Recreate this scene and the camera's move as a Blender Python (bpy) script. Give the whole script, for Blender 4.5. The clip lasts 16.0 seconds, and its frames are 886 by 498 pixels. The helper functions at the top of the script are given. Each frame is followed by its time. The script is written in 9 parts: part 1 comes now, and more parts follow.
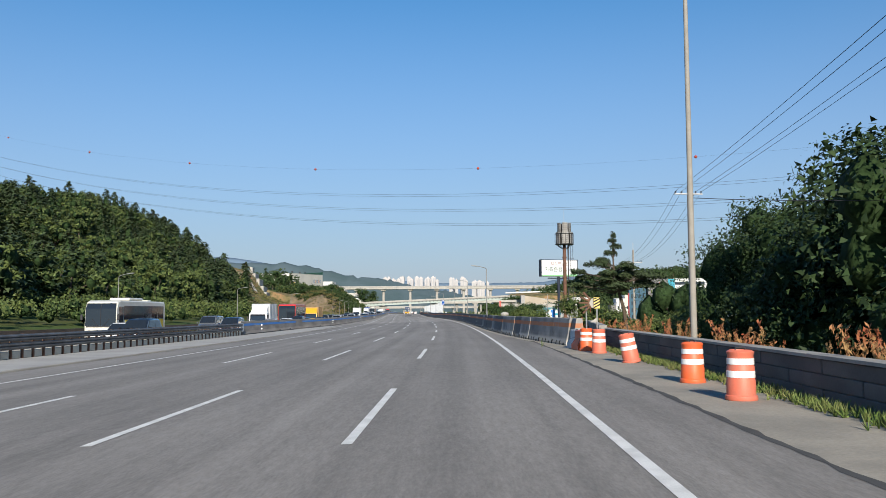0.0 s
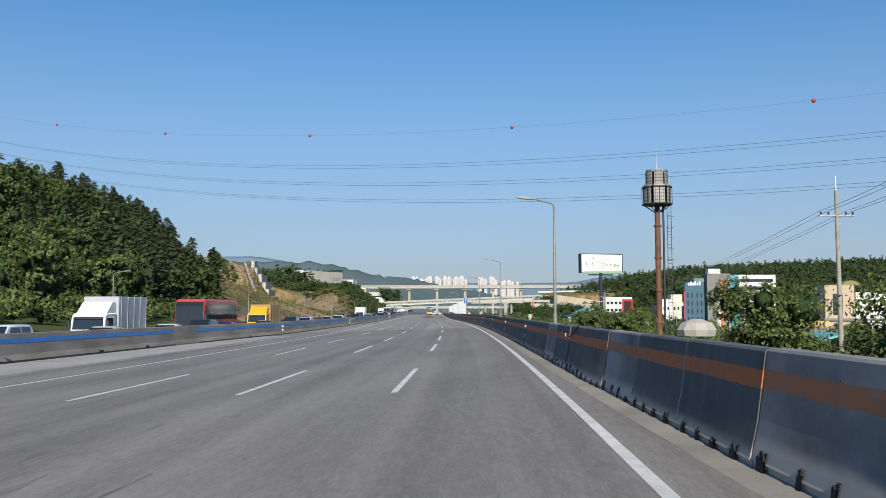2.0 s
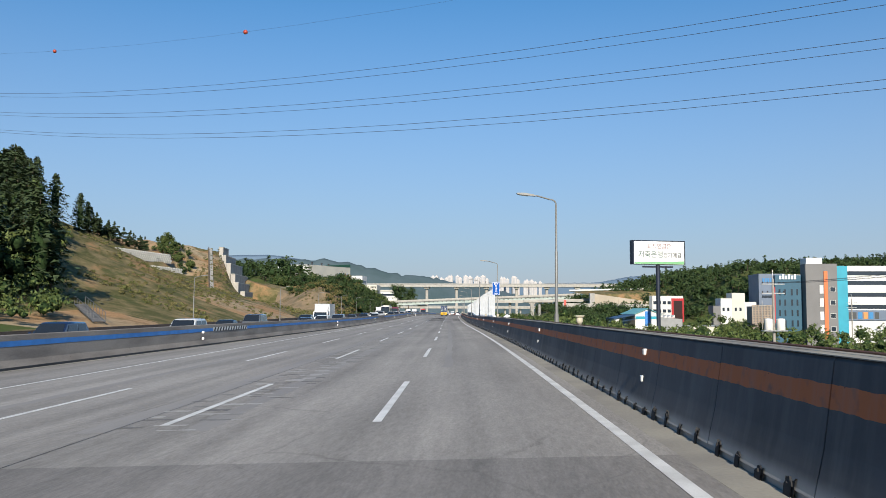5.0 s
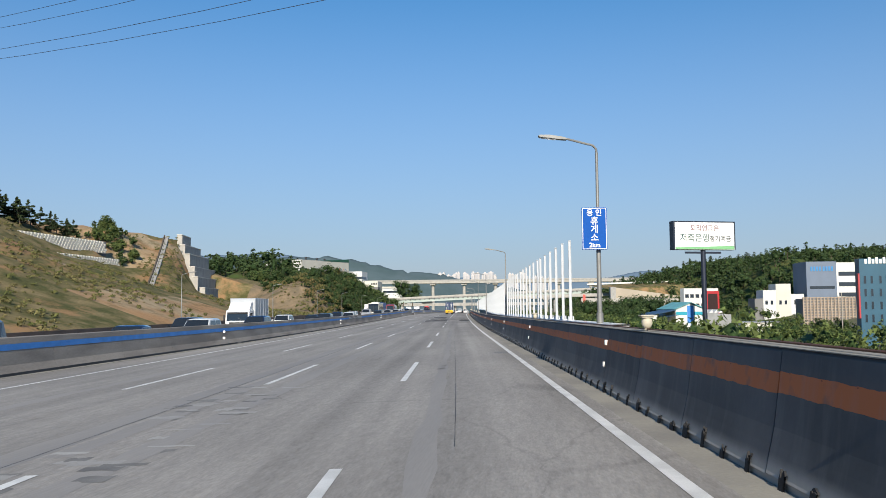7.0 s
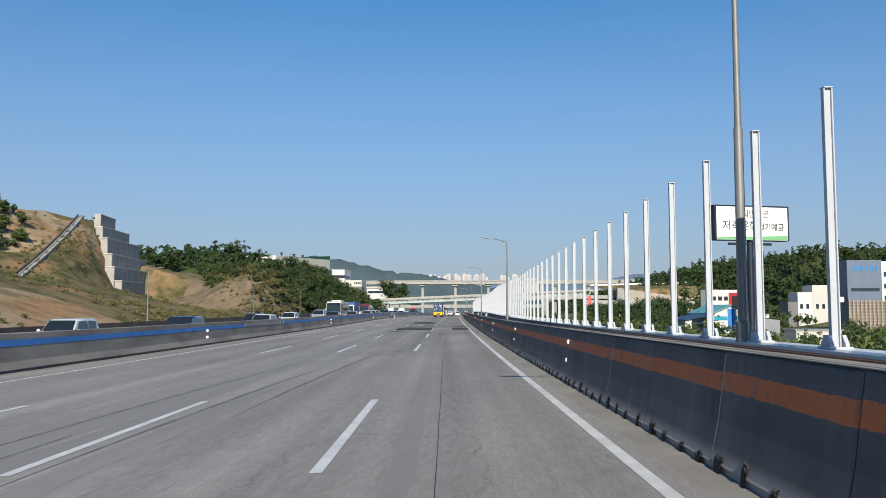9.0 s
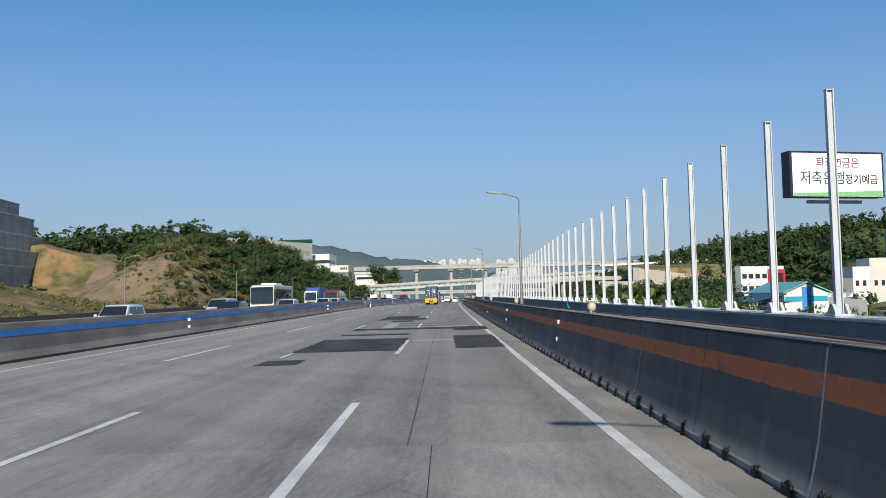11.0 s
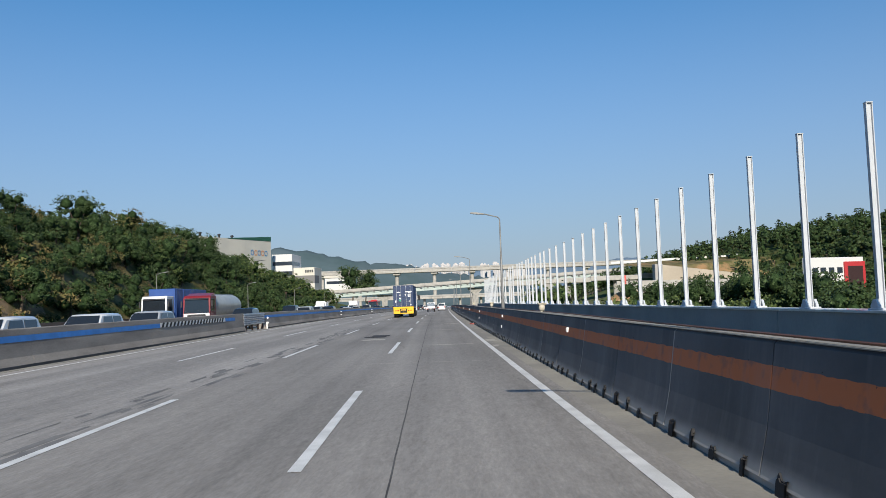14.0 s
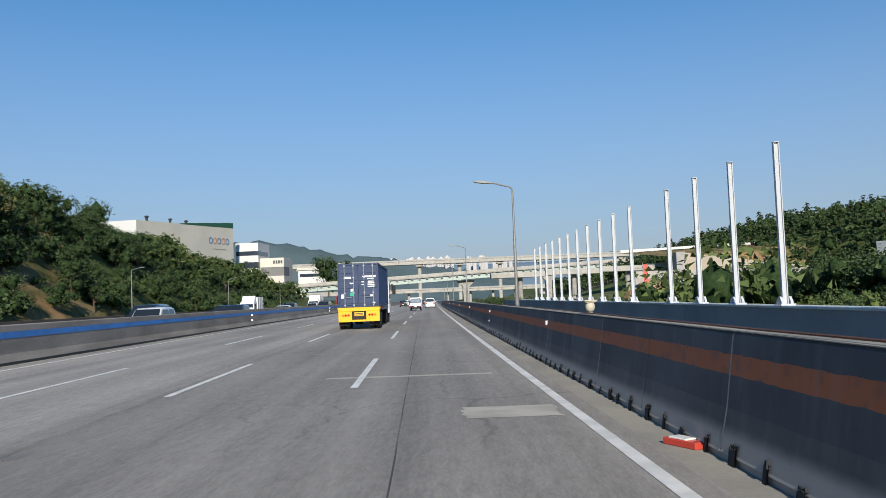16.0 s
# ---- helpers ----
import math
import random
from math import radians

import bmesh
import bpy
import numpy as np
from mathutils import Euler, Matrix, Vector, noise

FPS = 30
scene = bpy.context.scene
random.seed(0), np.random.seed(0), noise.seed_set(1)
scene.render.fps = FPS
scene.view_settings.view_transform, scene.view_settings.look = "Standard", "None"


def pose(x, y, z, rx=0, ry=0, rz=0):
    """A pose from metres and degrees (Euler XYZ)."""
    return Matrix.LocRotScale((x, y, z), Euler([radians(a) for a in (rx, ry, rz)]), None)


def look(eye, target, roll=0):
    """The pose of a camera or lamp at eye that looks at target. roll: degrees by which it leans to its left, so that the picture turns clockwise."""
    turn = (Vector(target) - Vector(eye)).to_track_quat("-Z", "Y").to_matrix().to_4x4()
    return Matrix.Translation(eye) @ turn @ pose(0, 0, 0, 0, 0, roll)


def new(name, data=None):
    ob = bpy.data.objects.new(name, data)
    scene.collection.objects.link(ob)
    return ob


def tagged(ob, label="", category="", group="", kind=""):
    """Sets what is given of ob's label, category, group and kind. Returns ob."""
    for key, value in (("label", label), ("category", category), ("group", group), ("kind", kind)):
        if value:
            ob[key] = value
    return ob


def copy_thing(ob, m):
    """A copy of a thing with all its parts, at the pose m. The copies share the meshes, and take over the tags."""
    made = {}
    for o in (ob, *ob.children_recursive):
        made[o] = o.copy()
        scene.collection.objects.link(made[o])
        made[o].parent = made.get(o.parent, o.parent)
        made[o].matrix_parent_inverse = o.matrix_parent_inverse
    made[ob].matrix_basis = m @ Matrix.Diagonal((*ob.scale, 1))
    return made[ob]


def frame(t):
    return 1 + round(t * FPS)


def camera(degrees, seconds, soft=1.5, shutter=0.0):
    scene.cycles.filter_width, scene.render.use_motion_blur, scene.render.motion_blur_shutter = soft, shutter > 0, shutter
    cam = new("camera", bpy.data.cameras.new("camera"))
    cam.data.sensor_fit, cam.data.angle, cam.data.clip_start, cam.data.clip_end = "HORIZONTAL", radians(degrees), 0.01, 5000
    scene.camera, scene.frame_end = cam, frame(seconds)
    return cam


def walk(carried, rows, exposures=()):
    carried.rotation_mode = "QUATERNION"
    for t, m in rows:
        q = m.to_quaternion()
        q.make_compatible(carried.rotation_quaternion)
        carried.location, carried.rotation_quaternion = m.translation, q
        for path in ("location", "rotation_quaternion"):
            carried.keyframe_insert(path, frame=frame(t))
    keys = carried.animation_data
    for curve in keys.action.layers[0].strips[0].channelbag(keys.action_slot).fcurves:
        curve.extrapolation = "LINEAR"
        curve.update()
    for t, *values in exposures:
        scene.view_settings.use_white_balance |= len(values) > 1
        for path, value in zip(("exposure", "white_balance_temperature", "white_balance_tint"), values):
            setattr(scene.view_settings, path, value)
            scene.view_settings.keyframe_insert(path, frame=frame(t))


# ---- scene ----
cam = camera(55.9, 16.0, soft=0.7)
PATH = [
    (0, (1.573, 0.000, 1.789), (1.5217, 1.9942, 1.9335), -0.29),
    (0.5, (1.719, 13.163, 1.788), (1.6514, 15.1573, 1.9287), -0.53),
    (1, (1.677, 26.128, 1.774), (1.5904, 28.1205, 1.9182), -0.27),
    (1.5, (1.557, 39.294, 1.752), (1.4535, 41.2863, 1.8966), -0.13),
    (2, (1.368, 52.442, 1.723), (1.2471, 54.4328, 1.8685), -0.07),
    (2.5, (0.983, 65.416, 1.690), (0.8496, 67.4059, 1.8333), 0.03),
    (3, (0.503, 78.502, 1.656), (0.3555, 80.4920, 1.7983), 0.16),
    (3.75, (-0.305, 98.658, 1.612), (-0.4616, 100.6468, 1.7554), 0.16),
    (4.25, (-0.960, 112.089, 1.585), (-1.1229, 114.0772, 1.7294), 0.16),
    (4.75, (-1.704, 125.515, 1.559), (-1.8724, 127.5021, 1.7043), 0.17),
    (5.5, (-2.973, 145.642, 1.517), (-3.1508, 147.6289, 1.6639), 0.17),
    (6, (-3.772, 158.807, 1.487), (-3.9548, 160.7935, 1.6335), -0.21),
    (6.5, (-4.702, 171.770, 1.452), (-4.8884, 173.7558, 1.5952), -0.32),
    (7, (-5.736, 184.859, 1.410), (-5.9242, 186.8448, 1.5502), -0.50),
    (7.5, (-6.760, 197.932, 1.363), (-6.9458, 199.9181, 1.5026), -0.31),
    (8, (-7.783, 210.898, 1.309), (-7.9626, 212.8849, 1.4537), -0.26),
    (8.5, (-8.834, 223.817, 1.251), (-9.0036, 225.8049, 1.3942), -0.32),
    (9, (-9.853, 236.847, 1.193), (-10.0201, 238.8349, 1.3387), -0.07),
    (9.75, (-11.415, 256.384, 1.117), (-11.5778, 258.3734, 1.2511), -0.48),
    (10.25, (-12.438, 269.410, 1.080), (-12.5985, 271.3994, 1.2057), -0.76),
    (10.75, (-13.447, 282.437, 1.054), (-13.6039, 284.4270, 1.1723), -1.04),
    (11.5, (-14.937, 301.979, 1.038), (-15.0900, 303.9705, 1.1443), -1.45),
    (12, (-16.023, 314.872, 1.040), (-16.1721, 316.8628, 1.1553), -1.34),
    (12.5, (-17.062, 327.754, 1.053), (-17.2028, 329.7465, 1.1597), -1.53),
    (13, (-17.982, 340.734, 1.074), (-18.1154, 342.7264, 1.1907), -1.69),
    (13.5, (-18.973, 353.694, 1.098), (-19.0927, 355.6863, 1.2205), -1.75),
    (14, (-19.876, 366.651, 1.120), (-19.9888, 368.6439, 1.2445), -2.05),
    (14.5, (-20.795, 379.605, 1.137), (-20.9055, 381.5978, 1.2592), -2.09),
    (15, (-21.795, 392.549, 1.147), (-21.8945, 394.5423, 1.2719), -1.96),
    (15.5, (-22.734, 405.669, 1.147), (-22.8249, 407.6640, 1.2605), -1.99),
    (16, (-23.653, 418.712, 1.139), (-23.7302, 420.7073, 1.2489), -2.20),
]
walk(cam, [(t, look(eye, target, roll)) for t, eye, target, roll in PATH], [(0, 0.29, 6500, 10), (1.5, 0.23, 6500, 10), (3.5, 0.20, 6500, 10), (5.5, 0.27, 6500, 10), (6.5, 0.27, 6500, 10), (8.5, 0.12, 6400, 10), (12.5, 0.10, 6380, 10), (16, 0.13, 6380, 10)])

# ---------------- world, sun, exposure ----------------
SUN_AZ = radians(7.6)      # shadows point this far left of +y
SUN_EL = radians(26.5)
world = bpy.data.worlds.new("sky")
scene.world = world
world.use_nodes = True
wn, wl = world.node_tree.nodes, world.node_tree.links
sky = wn.new("ShaderNodeTexSky")
sky.sky_type = "NISHITA"
sky.sun_disc = False
sky.sun_elevation = SUN_EL
sky.sun_rotation = math.pi - SUN_AZ
sky.air_density, sky.dust_density, sky.ozone_density = 1.0, 0.2, 3.5
tint = wn.new("ShaderNodeMix")
tint.data_type, tint.blend_type = "RGBA", "MULTIPLY"
tint.inputs["Factor"].default_value = 1.0
tint.inputs["B"].default_value = (0.45, 0.95, 1.17, 1)
wl.new(sky.outputs[0], tint.inputs["A"])
# summer haze painted into the sky colour, thickening towards the horizon all the way round
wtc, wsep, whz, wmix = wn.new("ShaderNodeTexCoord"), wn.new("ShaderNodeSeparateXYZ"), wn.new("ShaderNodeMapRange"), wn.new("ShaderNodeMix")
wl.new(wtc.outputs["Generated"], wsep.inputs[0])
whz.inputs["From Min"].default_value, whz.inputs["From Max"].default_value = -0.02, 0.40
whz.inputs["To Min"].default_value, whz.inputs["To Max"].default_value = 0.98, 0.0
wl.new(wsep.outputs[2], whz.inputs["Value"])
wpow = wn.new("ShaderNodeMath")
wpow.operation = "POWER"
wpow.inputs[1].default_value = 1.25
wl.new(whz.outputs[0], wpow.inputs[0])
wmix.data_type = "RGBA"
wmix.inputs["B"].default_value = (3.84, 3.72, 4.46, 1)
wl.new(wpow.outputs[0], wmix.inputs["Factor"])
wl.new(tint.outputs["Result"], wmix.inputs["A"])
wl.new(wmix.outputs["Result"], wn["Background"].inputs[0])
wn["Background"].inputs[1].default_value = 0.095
sun_dir = Vector((-math.sin(SUN_AZ) * math.cos(SUN_EL), math.cos(SUN_AZ) * math.cos(SUN_EL), -math.sin(SUN_EL)))
sun = new("sun", bpy.data.lights.new("sun", "SUN"))
sun.data.energy, sun.data.angle, sun.data.color = 5.5, radians(0.55), (1.0, 0.90, 0.745)
sun.matrix_world = look((0, 0, 60), Vector((0, 0, 60)) + sun_dir)

# ---------------- the line of the road ----------------
KNOTS = np.arange(-40, 681, 60.0)
BEND = [0.245, 0.3027, 0.5531, 0.4376, 0.1576, -0.106, -0.0238, -0.1167, -0.123, -0.0795, -0.051, -0.0351, -0.0281]
CREST = [-0.0571, -0.0644, 0.0203, -0.0053, -0.0494, 0.0715, 0.0628, -0.0513, -0.0486, -0.0277, -0.0159, -0.0098, -0.0072]
SG = np.arange(-200, 4002, 2.0)
I0 = 100


def _line():
    k = np.interp(SG, KNOTS, BEND) * 1e-3
    k[SG > 700] = 0
    th = np.cumsum(k) * 2
    th -= th[I0]
    x, y = np.cumsum(-np.sin(th)) * 2, np.cumsum(np.cos(th)) * 2
    kz = np.interp(SG, KNOTS, CREST) * 1e-3
    kz[SG > 700] = 0
    kz[SG < -20] = 0
    g = np.cumsum(kz) * 2
    g -= g[I0]
    g[SG > 700] = g[SG <= 700][-1]
    z = np.cumsum(g) * 2
    return x - x[I0], y - y[I0], z - z[I0], th


LX, LY, LZ, LT = _line()


def fall(s):
    return np.interp(s, [0, 140, 280, 420], [0.0103, 0.029, 0.0099, -0.0057])


def rp(s, off, dz=0.0):
    """A place beside the road: metres along it, metres right of the lane line, metres above the road."""
    t = np.interp(s, SG, LT)
    return Vector((float(np.interp(s, SG, LX) + off * math.cos(t)), float(np.interp(s, SG, LY) + off * math.sin(t)),
                   float(np.interp(s, SG, LZ) + max(-34, min(off, 9)) * fall(s) + dz)))


def rm(s, off, dz=0.0, turn=0.0):
    """The pose of a thing beside the road, its y axis along the road."""
    return Matrix.Translation(rp(s, off, dz)) @ Matrix.Rotation(float(np.interp(s, SG, LT)) + radians(turn), 4, "Z")


def median_off(s):
    return float(np.interp(s, [-100, 85, 112, 145, 187, 240, 300, 360, 700], [-18.3, -18.3, -17.8, -15.8, -14.2, -12.8, -12.6, -12.0, -11.9]))


def barrier_off(s):
    return float(np.interp(s, [39, 42, 48, 55, 62, 75, 90], [6.65, 6.3, 5.65, 5.15, 4.75, 4.45, 4.35]))


def fence_off(s):
    return float(np.interp(s, [250, 280, 300, 325, 350, 375, 400, 408, 460], [5.3, 5.75, 6.26, 6.77, 7.36, 7.46, 7.30, 7.15, 7.15]))


# ---------------- materials ----------------
def mat(name, color, rough=0.7, metal=0.0, var=0.25, scale=3.0, fine=40.0, bump=0.15, color2=None, spec=0.5, coords="Object", island=0.0, obj=0.0, stretch=None):
    """A surface with variation at two sizes: blotches of color2 and fine grain."""
    m = bpy.data.materials.new(name)
    m.use_nodes = True
    n, l = m.node_tree.nodes, m.node_tree.links
    b = n["Principled BSDF"]
    b.inputs["Roughness"].default_value, b.inputs["Metallic"].default_value = rough, metal
    b.inputs["Specular IOR Level"].default_value = spec
    tc = n.new("ShaderNodeTexCoord")
    src = tc.outputs[coords]
    if stretch:
        mp = n.new("ShaderNodeMapping")
        mp.inputs["Scale"].default_value = stretch
        l.new(src, mp.inputs["Vector"])
        src = mp.outputs[0]
    a, f = n.new("ShaderNodeTexNoise"), n.new("ShaderNodeTexNoise")
    a.inputs["Scale"].default_value, a.inputs["Detail"].default_value = scale, 4
    f.inputs["Scale"].default_value, f.inputs["Detail"].default_value = fine, 3
    l.new(src, a.inputs["Vector"])
    l.new(src, f.inputs["Vector"])
    mix = n.new("ShaderNodeMix")
    mix.data_type = "RGBA"
    c2 = color2 or tuple(max(0.0, c * (1 - var)) for c in color)
    mix.inputs["A"].default_value, mix.inputs["B"].default_value = (*color, 1), (*c2, 1)
    ramp = n.new("ShaderNodeMapRange")
    ramp.inputs["From Min"].default_value, ramp.inputs["From Max"].default_value = 0.38, 0.64
    l.new(a.outputs[0], ramp.inputs["Value"])
    l.new(ramp.outputs[0], mix.inputs["Factor"])
    hsv = n.new("ShaderNodeHueSaturation")
    l.new(mix.outputs["Result"], hsv.inputs["Color"])
    add = n.new("ShaderNodeMath")
    add.operation = "MULTIPLY_ADD"
    add.inputs[1].default_value, add.inputs[2].default_value = var * 1.4, 1.0 - var * 0.7
    l.new(f.outputs[0], add.inputs[0])
    last = add.outputs[0]
    for amount, node, socket in ((island, "ShaderNodeNewGeometry", "Random Per Island"), (obj, "ShaderNodeObjectInfo", "Random")):
        if amount:
            g, k, q = n.new(node), n.new("ShaderNodeMath"), n.new("ShaderNodeMath")
            k.operation, q.operation = "MULTIPLY_ADD", "MULTIPLY"
            k.inputs[1].default_value, k.inputs[2].default_value = amount, 1 - amount / 2
            l.new(g.outputs[socket], k.inputs[0])
            l.new(k.outputs[0], q.inputs[0])
            l.new(last, q.inputs[1])
            last = q.outputs[0]
    l.new(last, hsv.inputs["Value"])
    l.new(hsv.outputs[0], b.inputs["Base Color"])
    if bump:
        bp = n.new("ShaderNodeBump")
        bp.inputs["Strength"].default_value = bump
        bp.inputs["Distance"].default_value = 0.02
        l.new(f.outputs[0], bp.inputs["Height"])
        l.new(bp.outputs[0], b.inputs["Normal"])
    return m


def paint(name, color, rough=0.35, var=0.08, coat=0.3):
    m = mat(name, color, rough, 0.0, var, 1.5, 25, 0.02)
    m.node_tree.nodes["Principled BSDF"].inputs["Coat Weight"].default_value = coat
    return m


def glass(name, color):
    m = mat(name, color, 0.06, 0.0, 0.1, 2, 10, 0.0, spec=0.8)
    return m


def leaves(name, color, color2, var=0.35):
    m = mat(name, color, 0.65, 0.0, var, 0.15, 1.2, 0.0, color2, 0.25, island=0.7)
    return m


M = {}
M["concrete"] = mat("concrete", (0.33, 0.32, 0.30), 0.85, 0, 0.25, 0.8, 18, 0.25, (0.24, 0.235, 0.225))
M["concrete_light"] = mat("pale concrete", (0.40, 0.385, 0.355), 0.85, 0, 0.2, 0.4, 12, 0.2, (0.32, 0.31, 0.29))
M["soot"] = mat("near-black concrete", (0.05, 0.054, 0.06), 0.75, 0, 0.3, 0.9, 20, 0.2, (0.035, 0.038, 0.042), stretch=(1, 0.4, 1))
M["galv"] = mat("galvanised steel", (0.55, 0.56, 0.57), 0.42, 0.75, 0.12, 3, 30, 0.05)
M["rail_steel"] = mat("dull guardrail steel", (0.16, 0.165, 0.17), 0.5, 0.5, 0.2, 1.5, 20, 0.05, (0.10, 0.10, 0.105))
M["rust"] = mat("rusted steel", (0.17, 0.085, 0.05), 0.8, 0.2, 0.3, 2, 30, 0.2, (0.10, 0.055, 0.04))
M["white_post"] = paint("white powder coat", (0.46, 0.49, 0.53), 0.45, 0.08)
M["lamp_pole"] = mat("weathered grey lamp paint", (0.21, 0.215, 0.215), 0.55, 0.3, 0.15, 2, 25, 0.05)
M["white"] = paint("white paint", (0.78, 0.78, 0.76), 0.4)
M["black"] = mat("black rubber", (0.02, 0.02, 0.022), 0.8, 0, 0.3, 4, 40, 0.1)
M["dark"] = mat("dark plastic", (0.03, 0.03, 0.034), 0.55, 0, 0.2, 4, 30, 0.05)
M["glass"] = glass("dark vehicle glass", (0.016, 0.021, 0.028))
M["winglass"] = glass("window glass", (0.03, 0.04, 0.055))
M["chrome"] = mat("bright metal", (0.7, 0.7, 0.72), 0.2, 0.95, 0.06, 2, 20, 0.0)
M["alloy"] = mat("wheel alloy", (0.45, 0.45, 0.46), 0.35, 0.8, 0.1, 3, 20, 0.02)
M["head"] = glass("lamp lens", (0.55, 0.57, 0.6))
M["tail"] = paint("red lens", (0.45, 0.02, 0.015), 0.2)
M["amber"] = paint("amber lens", (0.75, 0.22, 0.01), 0.2)
M["plastic_bag"] = mat("white plastic sheet", (0.70, 0.71, 0.72), 0.4, 0, 0.1, 4, 20, 0.2)
M["line"] = mat("white road paint", (0.72, 0.72, 0.70), 0.6, 0, 0.22, 1.8, 60, 0.2, (0.56, 0.56, 0.54))
M["patch"] = mat("fresh asphalt patch", (0.034, 0.033, 0.033), 0.85, 0, 0.5, 0.8, 9, 0.5, (0.064, 0.061, 0.059), 0.3, stretch=(1.6, 0.4, 1.0))
M["patch_light"] = mat("pale mortar patch", (0.42, 0.40, 0.35), 0.9, 0, 0.2, 1.5, 40, 0.2, (0.33, 0.315, 0.28))
M["crack"] = mat("tarred joint", (0.02, 0.02, 0.021), 0.6, 0, 0.3, 3, 30, 0.1)
M["blue_band"] = paint("faded blue paint", (0.045, 0.22, 0.60), 0.6, 0.2, 0.0)
M["orange"] = mat("orange plastic", (0.72, 0.125, 0.035), 0.5, 0, 0.15, 3, 30, 0.05, (0.60, 0.14, 0.07))
M["leaf_pine"] = leaves("conifer needles", (0.050, 0.072, 0.030), (0.028, 0.046, 0.021))
M["leaf_broad"] = leaves("broad leaves", (0.098, 0.128, 0.036), (0.058, 0.088, 0.027))
M["leaf_dark"] = leaves("dark broad leaves", (0.052, 0.082, 0.027), (0.031, 0.055, 0.019))
# Leaf colour darkened to carry the shadow over the roadside trees.
M["leaf_shaded"] = leaves("green leaves with shade painted in", (0.030, 0.054, 0.019), (0.018, 0.036, 0.013))
# Near-black green painted as the shade deep inside crowns.
M["core"] = mat("dark lump for inner crown shade", (0.032, 0.058, 0.022), 0.9, 0, 0.6, 2.5, 9, 1.0, (0.014, 0.028, 0.010), spec=0.1)
M["bark"] = mat("bark", (0.10, 0.075, 0.055), 0.9, 0, 0.35, 3, 20, 0.5, stretch=(3, 3, 0.6))
M["dry_grass"] = mat("dry plume grass", (0.28, 0.17, 0.07), 0.8, 0, 0.3, 2, 10, 0.0, (0.30, 0.09, 0.04), island=0.5)
M["grass"] = mat("green weeds", (0.09, 0.15, 0.03), 0.8, 0, 0.3, 2, 10, 0.0, (0.17, 0.17, 0.06), island=0.5)


